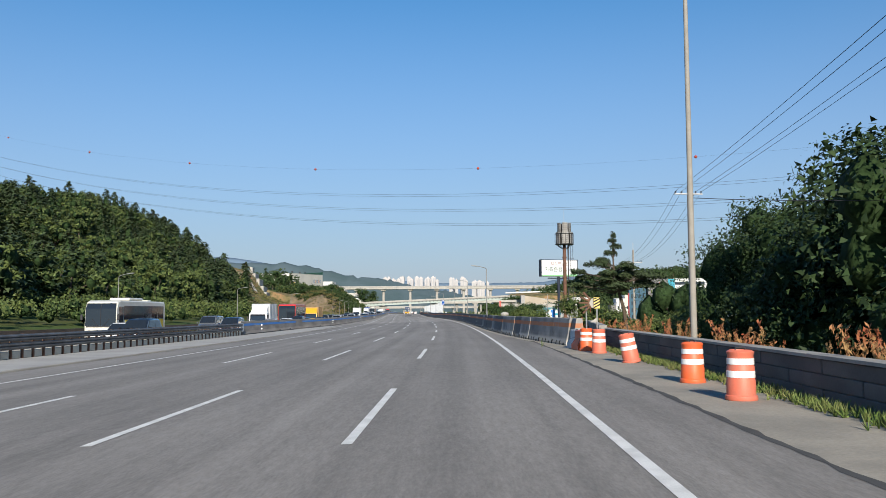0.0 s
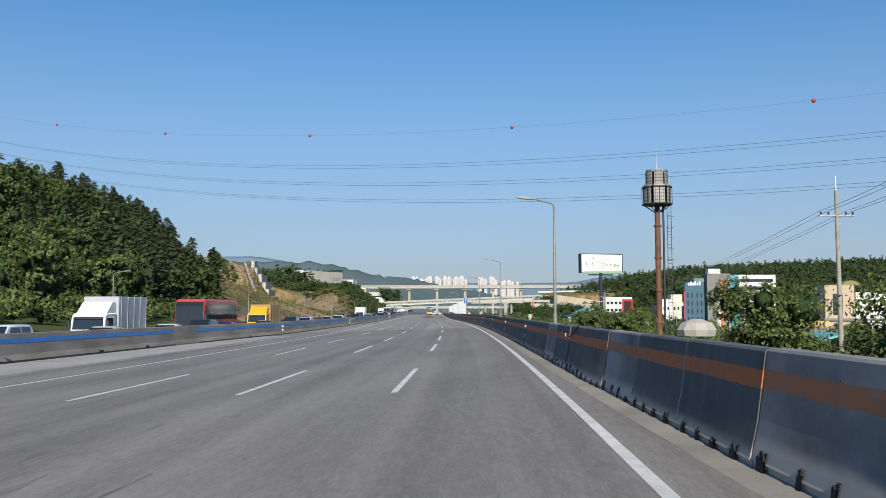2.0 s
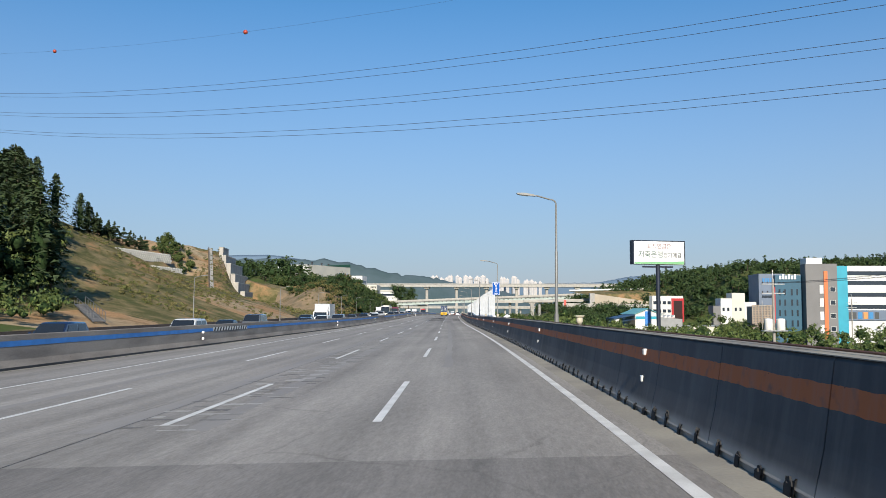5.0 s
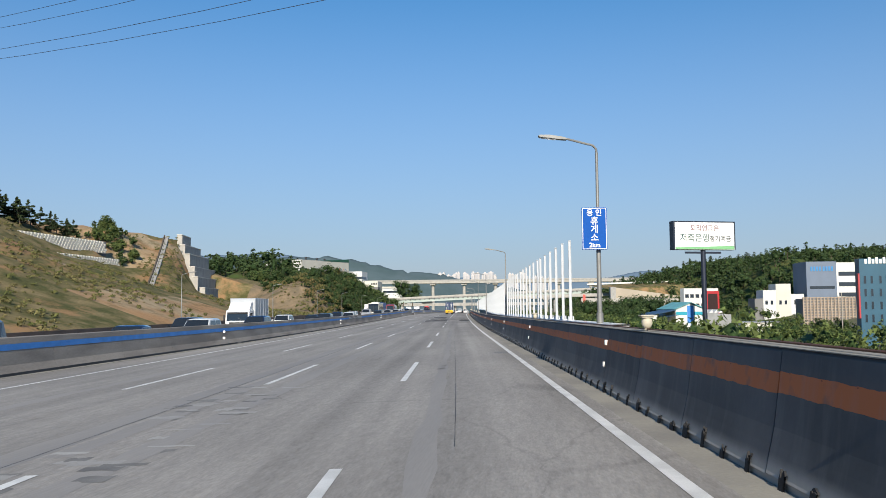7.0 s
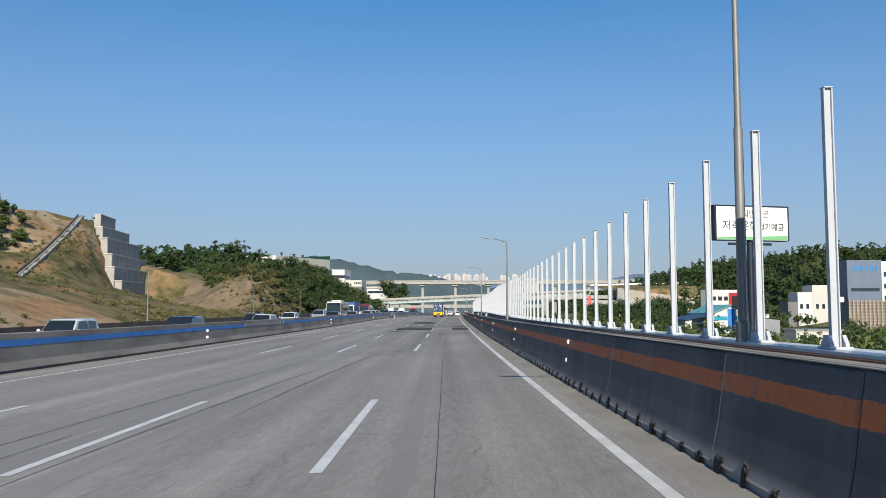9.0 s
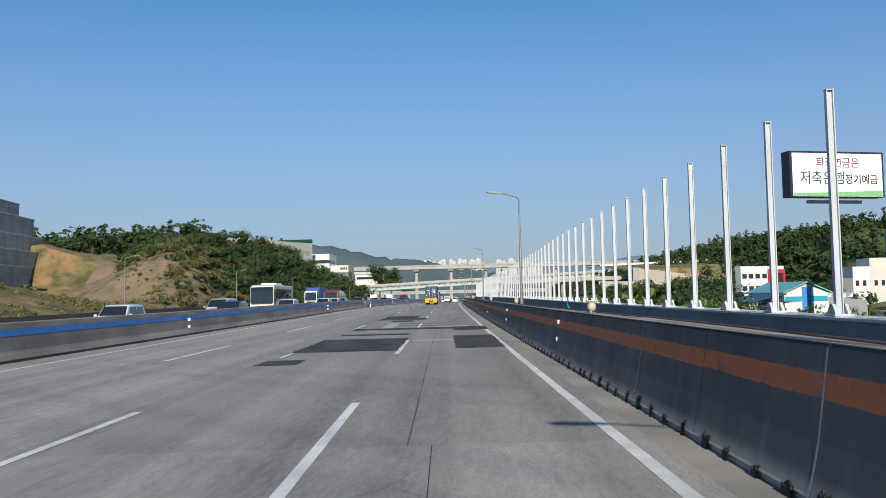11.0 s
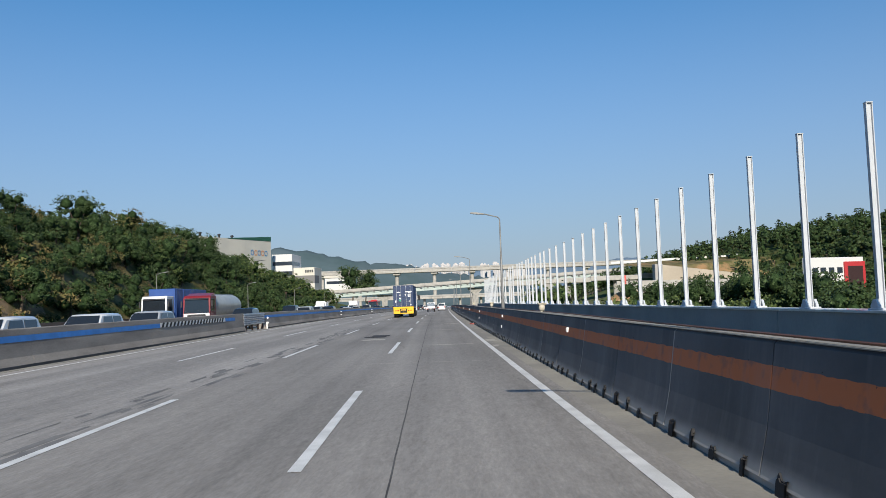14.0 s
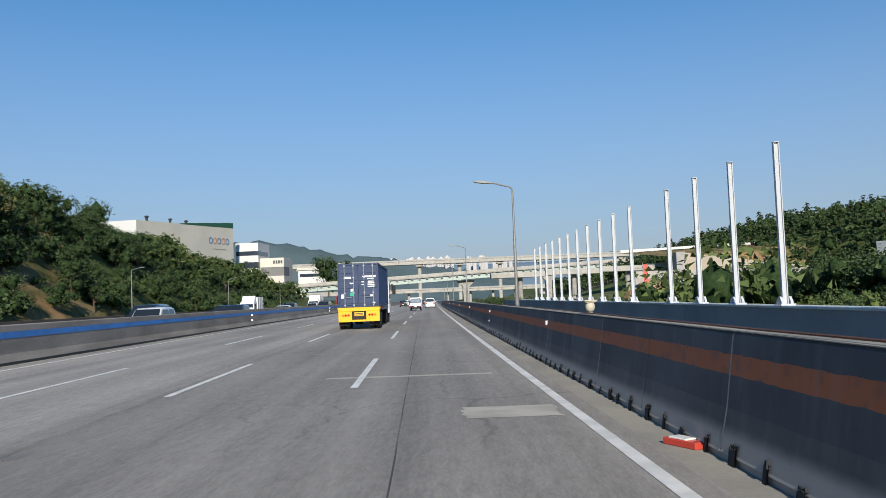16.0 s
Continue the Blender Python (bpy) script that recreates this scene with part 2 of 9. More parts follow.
# ---------------- mesh kit ----------------
class Shape:
    """Gathers faces for one mesh."""

    def __init__(self):
        self.v, self.f, self.k = [], [], []

    def add(self, verts, faces, k=0):
        n = len(self.v)
        self.v += [tuple(p) for p in verts]
        self.f += [[i + n for i in f] for f in faces]
        self.k += [k] * len(faces)
        return self

    def box(self, x0, x1, y0, y1, z0, z1, c=0.0, m=None, k=0):
        """A box, its edges cut by c."""
        c = min(c, (x1 - x0) * 0.45, (y1 - y0) * 0.45, (z1 - z0) * 0.45)
        if c <= 0:
            vs = [(x, y, z) for z in (z0, z1) for x, y in ((x0, y0), (x1, y0), (x1, y1), (x0, y1))]
            fs = [[3, 2, 1, 0], [4, 5, 6, 7], [0, 1, 5, 4], [1, 2, 6, 5], [2, 3, 7, 6], [3, 0, 4, 7]]
        else:
            vs, fs = [], []
            for z, d in ((z0, c), (z0 + c, 0), (z1 - c, 0), (z1, c)):
                a0, a1, b0, b1 = x0 + d, x1 - d, y0 + d, y1 - d
                e = c if d == 0 else c * 0.4
                vs += [(a0 + e, b0, z), (a1 - e, b0, z), (a1, b0 + e, z), (a1, b1 - e, z), (a1 - e, b1, z), (a0 + e, b1, z), (a0, b1 - e, z), (a0, b0 + e, z)]
            fs = [list(range(7, -1, -1)), list(range(24, 32))]
            for r in range(3):
                fs += [[r * 8 + i, r * 8 + (i + 1) % 8, r * 8 + 8 + (i + 1) % 8, r * 8 + 8 + i] for i in range(8)]
        if m is not None:
            vs = [m @ Vector(p) for p in vs]
        return self.add(vs, fs, k)

    def tube(self, pts, radii, n=8, cap=True, k=0):
        """A round bar through the points."""
        pts = [Vector(p) for p in pts]
        radii = radii if isinstance(radii, (list, tuple)) else [radii] * len(pts)
        vs, fs = [], []
        side = None
        for i, p in enumerate(pts):
            d = (pts[min(i + 1, len(pts) - 1)] - pts[max(i - 1, 0)]).normalized()
            if side is None:
                side = d.orthogonal().normalized()
            side = (side - d * side.dot(d)).normalized()
            up = d.cross(side)
            vs += [p + (side * math.cos(2 * math.pi * j / n) + up * math.sin(2 * math.pi * j / n)) * radii[i] for j in range(n)]
        for i in range(len(pts) - 1):
            fs += [[i * n + j, i * n + (j + 1) % n, i * n + n + (j + 1) % n, i * n + n + j] for j in range(n)]
        if cap:
            fs += [list(range(n - 1, -1, -1)), list(range(len(vs) - n, len(vs)))]
        return self.add(vs, fs, k)

    def lathe(self, prof, n=20, m=None, k=0):
        """A turned shape from rows of radius and height."""
        vs = [(r * math.cos(2 * math.pi * j / n), r * math.sin(2 * math.pi * j / n), z) for r, z in prof for j in range(n)]
        fs = [[i * n + j, i * n + (j + 1) % n, i * n + n + (j + 1) % n, i * n + n + j] for i in range(len(prof) - 1) for j in range(n)]
        fs += [list(range(n - 1, -1, -1)), list(range(len(vs) - n, len(vs)))]
        if m is not None:
            vs = [m @ Vector(p) for p in vs]
        return self.add(vs, fs, k)

    def prism(self, prof, a, b, axis="x", k=0, inset=None):
        """A closed outline pushed from a to b. axis x: outline in y and z; axis y: outline in x and z."""
        n = len(prof)
        put = (lambda t, p: (t, p[0], p[1])) if axis == "x" else (lambda t, p: (p[0], t, p[1]))
        vs = [put(a, p) for p in prof] + [put(b, p) for p in prof]
        fs = [[i, (i + 1) % n, n + (i + 1) % n, n + i] for i in range(n)]
        fs += [list(range(n - 1, -1, -1)), list(range(n, 2 * n))]
        return self.add(vs, fs, k)

    def quad(self, a, b, c, d, k=0):
        return self.add([a, b, c, d], [[0, 1, 2, 3]], k)

    def sweep(self, prof, stations, k=0, closed=True, cap=True):
        """An outline of (off, height) carried along the road through stations (s, off)."""
        n = len(prof)
        vs = [rp(s, off + p[0], p[1]) for s, off in stations for p in prof]
        fs = []
        for i in range(len(stations) - 1):
            fs += [[i * n + j, i * n + (j + 1) % n, i * n + n + (j + 1) % n, i * n + n + j] for j in range(n if closed else n - 1)]
        if cap and closed:
            fs += [list(range(n - 1, -1, -1)), list(range(len(vs) - n, len(vs)))]
        return self.add(vs, fs, k)

    def mesh(self, name, materials, smooth=False):
        me = bpy.data.meshes.new(name)
        me.from_pydata([tuple(v) for v in self.v], [], self.f)
        for m in materials if isinstance(materials, (list, tuple)) else [materials]:
            me.materials.append(m)
        if any(self.k):
            me.polygons.foreach_set("material_index", self.k)
        bm = bmesh.new()
        bm.from_mesh(me)
        bmesh.ops.recalc_face_normals(bm, faces=bm.faces)
        bm.to_mesh(me)
        bm.free()
        if smooth:
            me.shade_smooth()
            me.set_sharp_from_angle(angle=radians(38))
        return me


def part(name, shape, material, parent=None, label="", smooth=False, m=None):
    data = shape.mesh(name, material, smooth) if isinstance(shape, Shape) else shape
    ob = new(name, data)
    if parent is not None:
        ob.parent = parent
    if m is not None:
        ob.matrix_basis = m
    return tagged(ob, label)


def thing(name, label, category, m=None, group="", kind=""):
    ob = new(name)
    ob.empty_display_size = 0.2
    if m is not None:
        ob.matrix_basis = m
    return tagged(ob, label, category, group, kind)


def raw_mesh(name, verts, faces, material, index=None):
    """A big mesh from arrays: verts (n, 3), faces (m, 4) or (m, 3)."""
    me = bpy.data.meshes.new(name)
    verts, faces = np.asarray(verts, np.float32), np.asarray(faces, np.int32)
    me.vertices.add(len(verts))
    me.vertices.foreach_set("co", verts.ravel())
    k = faces.shape[1]
    me.loops.add(faces.size)
    me.loops.foreach_set("vertex_index", faces.ravel())
    me.polygons.add(len(faces))
    me.polygons.foreach_set("loop_start", np.arange(0, faces.size, k, dtype=np.int32))
    for mm in material if isinstance(material, (list, tuple)) else [material]:
        me.materials.append(mm)
    if index is not None:
        me.polygons.foreach_set("material_index", np.asarray(index, np.int32))
    me.update(calc_edges=True)
    return me


def steps(a, b, d):
    n = max(1, round((b - a) / d))
    return [a + (b - a) * i / n for i in range(n + 1)]

# ---------------- the road ----------------
def road_material(name, base, cracked, speck=0.70):
    """Worn asphalt: wheel tracks along each lane, streaks, grain. The sheet's map is (metres along, metres across) / 10."""
    m = mat(name, base, 0.82, 0, 0.34, 0.35, 26.0, 0.5, tuple(c * 0.84 for c in base), 0.35, stretch=(1.2, 0.3, 1.0))
    n, l = m.node_tree.nodes, m.node_tree.links
    b = n["Principled BSDF"]
    old = b.inputs["Base Color"].links[0].from_socket
    uv = n.new("ShaderNodeUVMap")
    sep = n.new("ShaderNodeSeparateXYZ")
    l.new(uv.outputs[0], sep.inputs[0])
    w = n.new("ShaderNodeMath")
    w.operation = "MULTIPLY"
    w.inputs[1].default_value = 10 * 2 * math.pi / 1.79
    l.new(sep.outputs[1], w.inputs[0])
    sn = n.new("ShaderNodeMath")
    sn.operation = "SINE"
    l.new(w.outputs[0], sn.inputs[0])
    st = n.new("ShaderNodeTexNoise")
    mp = n.new("ShaderNodeMapping")
    mp.inputs["Scale"].default_value = (0.16, 15, 1)
    l.new(uv.outputs[0], mp.inputs[0])
    l.new(mp.outputs[0], st.inputs["Vector"])
    st.inputs["Scale"].default_value, st.inputs["Detail"].default_value = 1.0, 5
    big = n.new("ShaderNodeTexNoise")
    mp2 = n.new("ShaderNodeMapping")
    mp2.inputs["Scale"].default_value = (0.22, 3.4, 1)
    l.new(uv.outputs[0], mp2.inputs[0])
    l.new(mp2.outputs[0], big.inputs["Vector"])
    big.inputs["Scale"].default_value, big.inputs["Detail"].default_value = 1.0, 3
    e1, e2, e3 = (n.new("ShaderNodeMath") for _ in range(3))
    for e in (e1, e2, e3):
        e.operation = "MULTIPLY_ADD"
    e1.inputs[1].default_value, e1.inputs[2].default_value = 0.055, 0.02 + (0.70 - speck) * 0.5
    l.new(sn.outputs[0], e1.inputs[0])
    e2.inputs[1].default_value = 0.75
    l.new(st.outputs[0], e2.inputs[0])
    l.new(e1.outputs[0], e2.inputs[2])
    e3.inputs[1].default_value = 0.54
    l.new(big.outputs[0], e3.inputs[0])
    l.new(e2.outputs[0], e3.inputs[2])
    # speckle of stones, and wandering hairline cracks where the surface is old
    sp, wp_, vo, cm = n.new("ShaderNodeTexNoise"), n.new("ShaderNodeTexNoise"), n.new("ShaderNodeTexVoronoi"), n.new("ShaderNodeTexNoise")
    tcc = n.new("ShaderNodeTexCoord")
    sp.inputs["Scale"].default_value, sp.inputs["Detail"].default_value = 6.5, 5
    sp.inputs["Roughness"].default_value = 0.75
    wp_.inputs["Scale"].default_value, wp_.inputs["Detail"].default_value = 0.9, 5
    cm.inputs["Scale"].default_value = 0.11
    for q in (wp_, cm):
        l.new(tcc.outputs["Object"], q.inputs["Vector"])
    # traffic draws the speckle out along the lanes
    drawn = n.new("ShaderNodeMapping")
    drawn.inputs["Scale"].default_value = (1.6, 0.28, 1.0)
    l.new(tcc.outputs["Object"], drawn.inputs[0])
    l.new(drawn.outputs[0], sp.inputs["Vector"])
    wa = n.new("ShaderNodeMix")
    wa.data_type, wa.blend_type = "RGBA", "ADD"
    wa.inputs["Factor"].default_value = 1.0
    l.new(tcc.outputs["Object"], wa.inputs["A"])
    l.new(wp_.outputs[1], wa.inputs["B"])
    vm = n.new("ShaderNodeMapping")
    vm.inputs["Scale"].default_value = (0.30, 0.11, 0.0)
    l.new(wa.outputs["Result"], vm.inputs[0])
    vo.feature = "DISTANCE_TO_EDGE"
    vo.inputs["Scale"].default_value = 1.0
    l.new(vm.outputs[0], vo.inputs["Vector"])
    cl, ck, cmul = n.new("ShaderNodeMapRange"), n.new("ShaderNodeMapRange"), n.new("ShaderNodeMath")
    cl.inputs["From Min"].default_value, cl.inputs["From Max"].default_value = 0.002, 0.007
    cl.inputs["To Min"].default_value, cl.inputs["To Max"].default_value = cracked, 0.0
    l.new(vo.outputs["Distance"], cl.inputs["Value"])
    ck.inputs["From Min"].default_value, ck.inputs["From Max"].default_value = 0.50, 0.60
    l.new(cm.outputs[0], ck.inputs["Value"])
    cmul.operation = "MULTIPLY"
    l.new(cl.outputs[0], cmul.inputs[0])
    l.new(ck.outputs[0], cmul.inputs[1])
    e4, e5 = n.new("ShaderNodeMath"), n.new("ShaderNodeMath")
    e4.operation, e5.operation = "MULTIPLY_ADD", "SUBTRACT"
    e4.inputs[1].default_value = speck
    l.new(sp.outputs[0], e4.inputs[0])
    l.new(e3.outputs[0], e4.inputs[2])
    l.new(e4.outputs[0], e5.inputs[0])
    l.new(cmul.outputs[0], e5.inputs[1])
    hs = n.new("ShaderNodeHueSaturation")
    l.new(old, hs.inputs["Color"])
    l.new(e5.outputs[0], hs.inputs["Value"])
    l.new(hs.outputs[0], b.inputs["Base Color"])
    return m


M["asphalt"] = road_material("worn asphalt", (0.215, 0.203, 0.190), 0.12, 0.85)
M["asphalt_old"] = road_material("bleached asphalt", (0.285, 0.270, 0.250), 0.18, 0.85)
M["slab"] = road_material("grey concrete pavement", (0.256, 0.241, 0.222), 0.2, 0.85)
M["rough"] = road_material("coarse speckled asphalt", (0.296, 0.280, 0.260), 0.10, 1.1)


def sheet(name, s0, s1, offs, ds, material, label, category, dz=0.0, uv=True):
    ss = steps(s0, s1, ds)
    vs = [rp(s, o(s) if callable(o) else o, dz) for s in ss for o in offs]
    k = len(offs)
    fs = [[i * k + j, i * k + j + 1, i * k + k + j + 1, i * k + k + j] for i in range(len(ss) - 1) for j in range(k - 1)]
    me = bpy.data.meshes.new(name)
    me.from_pydata(vs, [], fs)
    me.materials.append(material)
    if uv:
        lay = me.uv_layers.new(name="UVMap")
        flat = np.array([(s / 10, (o(s) if callable(o) else o) / 10) for s in ss for o in offs], np.float32)
        idx = np.empty(len(me.loops), np.int32)
        me.loops.foreach_get("vertex_index", idx)
        lay.data.foreach_set("uv", flat[idx].ravel())
    ob = new(name, me)
    return tagged(ob, label, category, kind="structure")


ROAD_OFFS = [lambda s: min(-11.6, median_off(s) + 0.35 if s > 130 else -13.3), -10.7, -7.15, -3.57, -1.8, 0, 1.8, 3.63, lambda s: 5.6 if s < 45 else barrier_off(s) - 0.35]
road = sheet("road", -80, 143, ROAD_OFFS, 5, M["asphalt"], "worn grey asphalt motorway carriageway with four lanes", "road")
sheet("road", 143, 300, ROAD_OFFS, 5, M["asphalt_old"], "bleached grey asphalt motorway carriageway with four lanes", "road")
road_far = sheet("road", 300, 2400, [lambda s: -3.8 + 0.05 * math.sin(s * 0.7) + 0.04 * math.sin(s * 2.3), -1.8, 0, 1.8, 3.63, lambda s: barrier_off(s) - 0.35], 1.5,
                 M["slab"], "patched grey concrete and asphalt motorway carriageway", "road")
sheet("road", 300, 2400, [lambda s: median_off(s) + 0.35, -10.7, -7.15, lambda s: -3.8 + 0.05 * math.sin(s * 0.7) + 0.04 * math.sin(s * 2.3)], 1.5, M["rough"], "coarse dark speckled asphalt lanes beside the central barrier", "road")
M["shoulder"] = mat("dusty old shoulder", (0.31, 0.285, 0.24), 0.9, 0, 0.35, 0.6, 18, 0.5, (0.23, 0.215, 0.185))
M["gutter"] = mat("pale concrete gutter", (0.30, 0.285, 0.245), 0.9, 0, 0.2, 0.5, 18, 0.3, (0.22, 0.21, 0.19))
M["inner"] = mat("pale concrete strip", (0.36, 0.355, 0.34), 0.9, 0, 0.25, 0.4, 20, 0.25, (0.29, 0.285, 0.275))
sheet("pavement", -80, 46, [5.6, 6.3, 7.2, 8.2], 4, M["shoulder"], "dusty brown-grey hard shoulder beside the lane", "shoulder")
sheet("pavement", 46, 2400, [lambda s: barrier_off(s) - 0.35, lambda s: barrier_off(s) + 0.6], 5, M["gutter"], "pale concrete gutter strip at the foot of the barrier", "gutter")
sheet("pavement", -80, 130, [lambda s: median_off(s) - 0.4, -15.5, -13.3], 5, M["inner"], "pale concrete strip along the central reserve", "pavement", 0.004)
sheet("pavement", 130, 2400, [lambda s: median_off(s) - 0.3, lambda s: median_off(s) + 0.35], 5, M["gutter"], "dusty concrete strip at the foot of the central barrier", "gutter", 0.004)
curb = Shape().sweep([(-0.12, 0.0), (0.12, 0.0), (0.1, 0.05), (-0.12, 0.06)], [(s, float(np.interp(s, [-80, 100, 130], [-13.3, -13.5, -14.2]))) for s in steps(-80, 130, 6)])
tagged(part("kerb", curb, M["gutter"]), "low concrete kerb along the central reserve", "kerb", kind="structure")
opp = sheet("road", -80, 2400, [lambda s: median_off(s) - 14.6, lambda s: median_off(s) - 11, lambda s: median_off(s) - 7, lambda s: median_off(s) - 3.5, lambda s: median_off(s) - 0.3], 6,
            M["asphalt"], "grey asphalt carriageway for the oncoming traffic", "road")

ss_ = steps(-20, 46, 0.5)
rnd_ = random.Random(8)
ea, eb = [rp(q, 5.56 + rnd_.uniform(-.05, .03), 0.004) for q in ss_], [rp(q, 5.66 + rnd_.uniform(-.03, .07), 0.004) for q in ss_]
part("edge_seam", Shape().add(ea + eb, [[i, i + 1, len(ss_) + i + 1, len(ss_) + i] for i in range(len(ss_) - 1)]), mat("ragged asphalt edge", (0.06, 0.06, 0.06), 0.9), road, "dark ragged edge of the asphalt")
# markings: each stroke is a part of the road
LIFT = 0.006


def stroke(s0, s1, o0, o1, parent, material, name="dash", ragged=0.0):
    ss = steps(s0, s1, 2.0)
    rnd = random.Random(int(s0 * 10))
    a = [rp(s, o0 + rnd.uniform(-ragged, ragged), LIFT) for s in ss]
    b = [rp(s, o1 + rnd.uniform(-ragged, ragged), LIFT) for s in ss]
    n = len(ss)
    return part(name, Shape().add(a + b, [[i, i + 1, n + i + 1, n + i] for i in range(n - 1)]), material, parent)


def dashes(offset, phases):
    for (lo, hi), ph in zip(((-40, 97), (97, 262), (262, 800)), phases):
        k = math.floor((lo - ph) / 20) + 1
        while ph + 20 * k < hi:
            s = ph + 20 * k
            stroke(s, s + 8, offset - 0.075, offset + 0.075, road if s < 300 else road_far, M["line"])
            k += 1


dashes(0.0, (11.26, 6.64, 16.29))
dashes(-3.571, (11.38, 6.75, 15.89))
dashes(-7.148, (10.71, 6.40, 15.88))
for a, b in ((-80, 300), (300, 1500)):
    for o, w in ((3.631, 0.088), (-11.0, 0.075)):
        sheet("lane_line", a, b, [o - w, o + w], 5, M["line"], "solid white edge line on the road", "road marking", LIFT, False)
for o in (-3.5, -7.0, -10.6):
    for s in range(-60, 700, 20):
        stroke(s, s + 8, median_off(s) + o - 0.07, median_off(s + 8) + o + 0.07, opp, M["line"])
# The last two dark rows make one irregular dark shape on the lane.
DARK = [(318.0, 326.1, -3.65, -0.05), (318.4, 327.3, 1.9, 3.6), (329.3, 330.4, -3.4, -0.2), (333.0, 337.7, 1.96, 3.78), (335.2, 337.2, -3.55, 2.05), (352.8, 363.8, -3.55, -0.71),
        (352.8, 356.6, -0.7, 0.1), (348.4, 351.5, -2.25, -0.8), (312.9, 314.7, -3.75, -2.58), (409.8, 411.2, -2.05, -0.95), (411.2, 412.9, -1.75, -0.8)]
PALE = [(323.5, 324.35, 0.25, 1.88), (337.3, 345.8, -2.15, -1.45), (342.2, 342.9, -1.44, 1.0), (338.8, 339.4, -1.44, 0.8), (337.75, 339.3, 0.85, 2.9), (348.5, 350.2, 3.75, 3.97), (342.8, 344.0, 3.75, 3.97),
        (406.8, 407.9, -1.87, -0.8), (431.6, 432.8, 1.98, 3.42), (438.3, 438.6, -0.8, 2.9), (333.4, 334.6, -2.6, -1.9), (361.5, 362.3, -0.6, 0.0), (418.9, 419.2, 0.6, 2.6), (398.6, 399.7, 3.75, 3.97), (363.8, 364.25, -2.55, 0.95), (366.9, 367.9, -2.0, -1.2), (400.9, 401.25, 1.3, 3.1), (402.75, 404.6, 3.75, 4.2)]
M["patch_mid"] = mat("grey older patch", (0.19, 0.186, 0.178), 0.85, 0, 0.3, 1.2, 40, 0.3, (0.125, 0.123, 0.12))
MID = [(339.42, 342.18, -1.44, 1.0), (342.92, 345.4, -1.44, 1.0), (368.3, 368.8, -2.1, -1.5)]
for rows, mm, nm in ((DARK, M["patch"], "asphalt_patch"), (PALE, M["patch_light"], "mortar_patch"), (MID, M["patch_mid"], "old_patch")):
    for s0, s1, o0, o1 in rows:
        ss, rnd = steps(s0, s1, 0.2), random.Random(int(s0 * 7))
        lift = 0.010 + 0.003 * (int(s0) % 3) if mm is M["patch"] else 0.004
        a = [rp(s, o0 + rnd.uniform(-.05, .05), lift) for s in ss]
        b = [rp(s, o1 + rnd.uniform(-.05, .05), lift) for s in ss]
        n = len(ss)
        part(nm, Shape().add(a + b, [[i, i + 1, n + i + 1, n + i] for i in range(n - 1)]), mm, road_far if s0 > 300 else road)
# dark tyre-worn strips either side of the second lane line, a sealed band between the wheel tracks
M["worn_dark"] = mat("tyre-darkened asphalt", (0.235, 0.225, 0.215), 0.8, 0, 0.2, 0.5, 20, 0.2, (0.275, 0.262, 0.247), stretch=(2.0, 0.12, 1))
for s0, s1, oa, ob in ((146, 299, -4.75, -4.2), (146, 299, -3.05, -2.62), (196, 299, -4.05, -3.66), (205, 262, 0.86, 1.1), (160, 214, 0.82, 1.12), (150, 299, -8.35, -8.0)):
    ss, rnd = steps(s0, s1, 1.5), random.Random(int(s0 * 3 + oa * 10))
    a = [rp(q, oa + rnd.uniform(-.06, .06), 0.0022) for q in ss]
    b = [rp(q, ob + rnd.uniform(-.06, .06), 0.0022) for q in ss]
    n = len(ss)
    part("worn_strip", Shape().add(a + b, [[i, i + 1, n + i + 1, n + i] for i in range(n - 1)]), M["worn_dark"], road, "dark tyre-worn strip")
# scraped strip beside the lane line, skid marks
rnd = random.Random(17)
for mm, count, lo, hi, oa, ob in ((M["patch_mid"], 90, 146, 206, -4.5, -2.7), (M["inner"], 110, 146, 206, -4.4, -2.9), (M["patch_mid"], 26, 40, 100, -6.2, -1.8), (M["patch_mid"], 170, 345, 430, -4.6, -3.6)):
    sh = Shape()
    for _ in range(count):
        s0, o0 = rnd.uniform(lo, hi), rnd.uniform(oa, ob)
        l_, w_ = rnd.uniform(0.12, 0.5), rnd.uniform(0.2, 0.7)
        if lo < 100 or lo > 300:
            l_, w_ = rnd.uniform(0.6, 3.0), rnd.uniform(0.05, 0.2)
        dz = 0.002 + rnd.uniform(0, 0.0015)
        k = 5
        top = [rp(s0 + l_ * (0.5 + 0.5 * rnd.uniform(0.4, 1)), o0 + w_ * q / k, dz) for q in range(k + 1)]
        bot = [rp(s0 + l_ * 0.5 * rnd.uniform(0, 0.7), o0 + w_ * q / k, dz) for q in range(k + 1)]
        sh.add(bot + top, [[q, q + 1, k + 2 + q, k + 1 + q] for q in range(k)])
    tagged(part("worn_strip", sh, mm, road), "", kind="stuff")
M["skid"] = mat("faint rubber mark", (0.12, 0.118, 0.115), 0.8, 0, 0.3, 1.5, 30, 0.1, (0.19, 0.185, 0.18))
M["joint"] = mat("dusty filled joint", (0.05, 0.048, 0.047), 0.85, 0, 0.4, 0.5, 9, 0.1, (0.11, 0.107, 0.10))
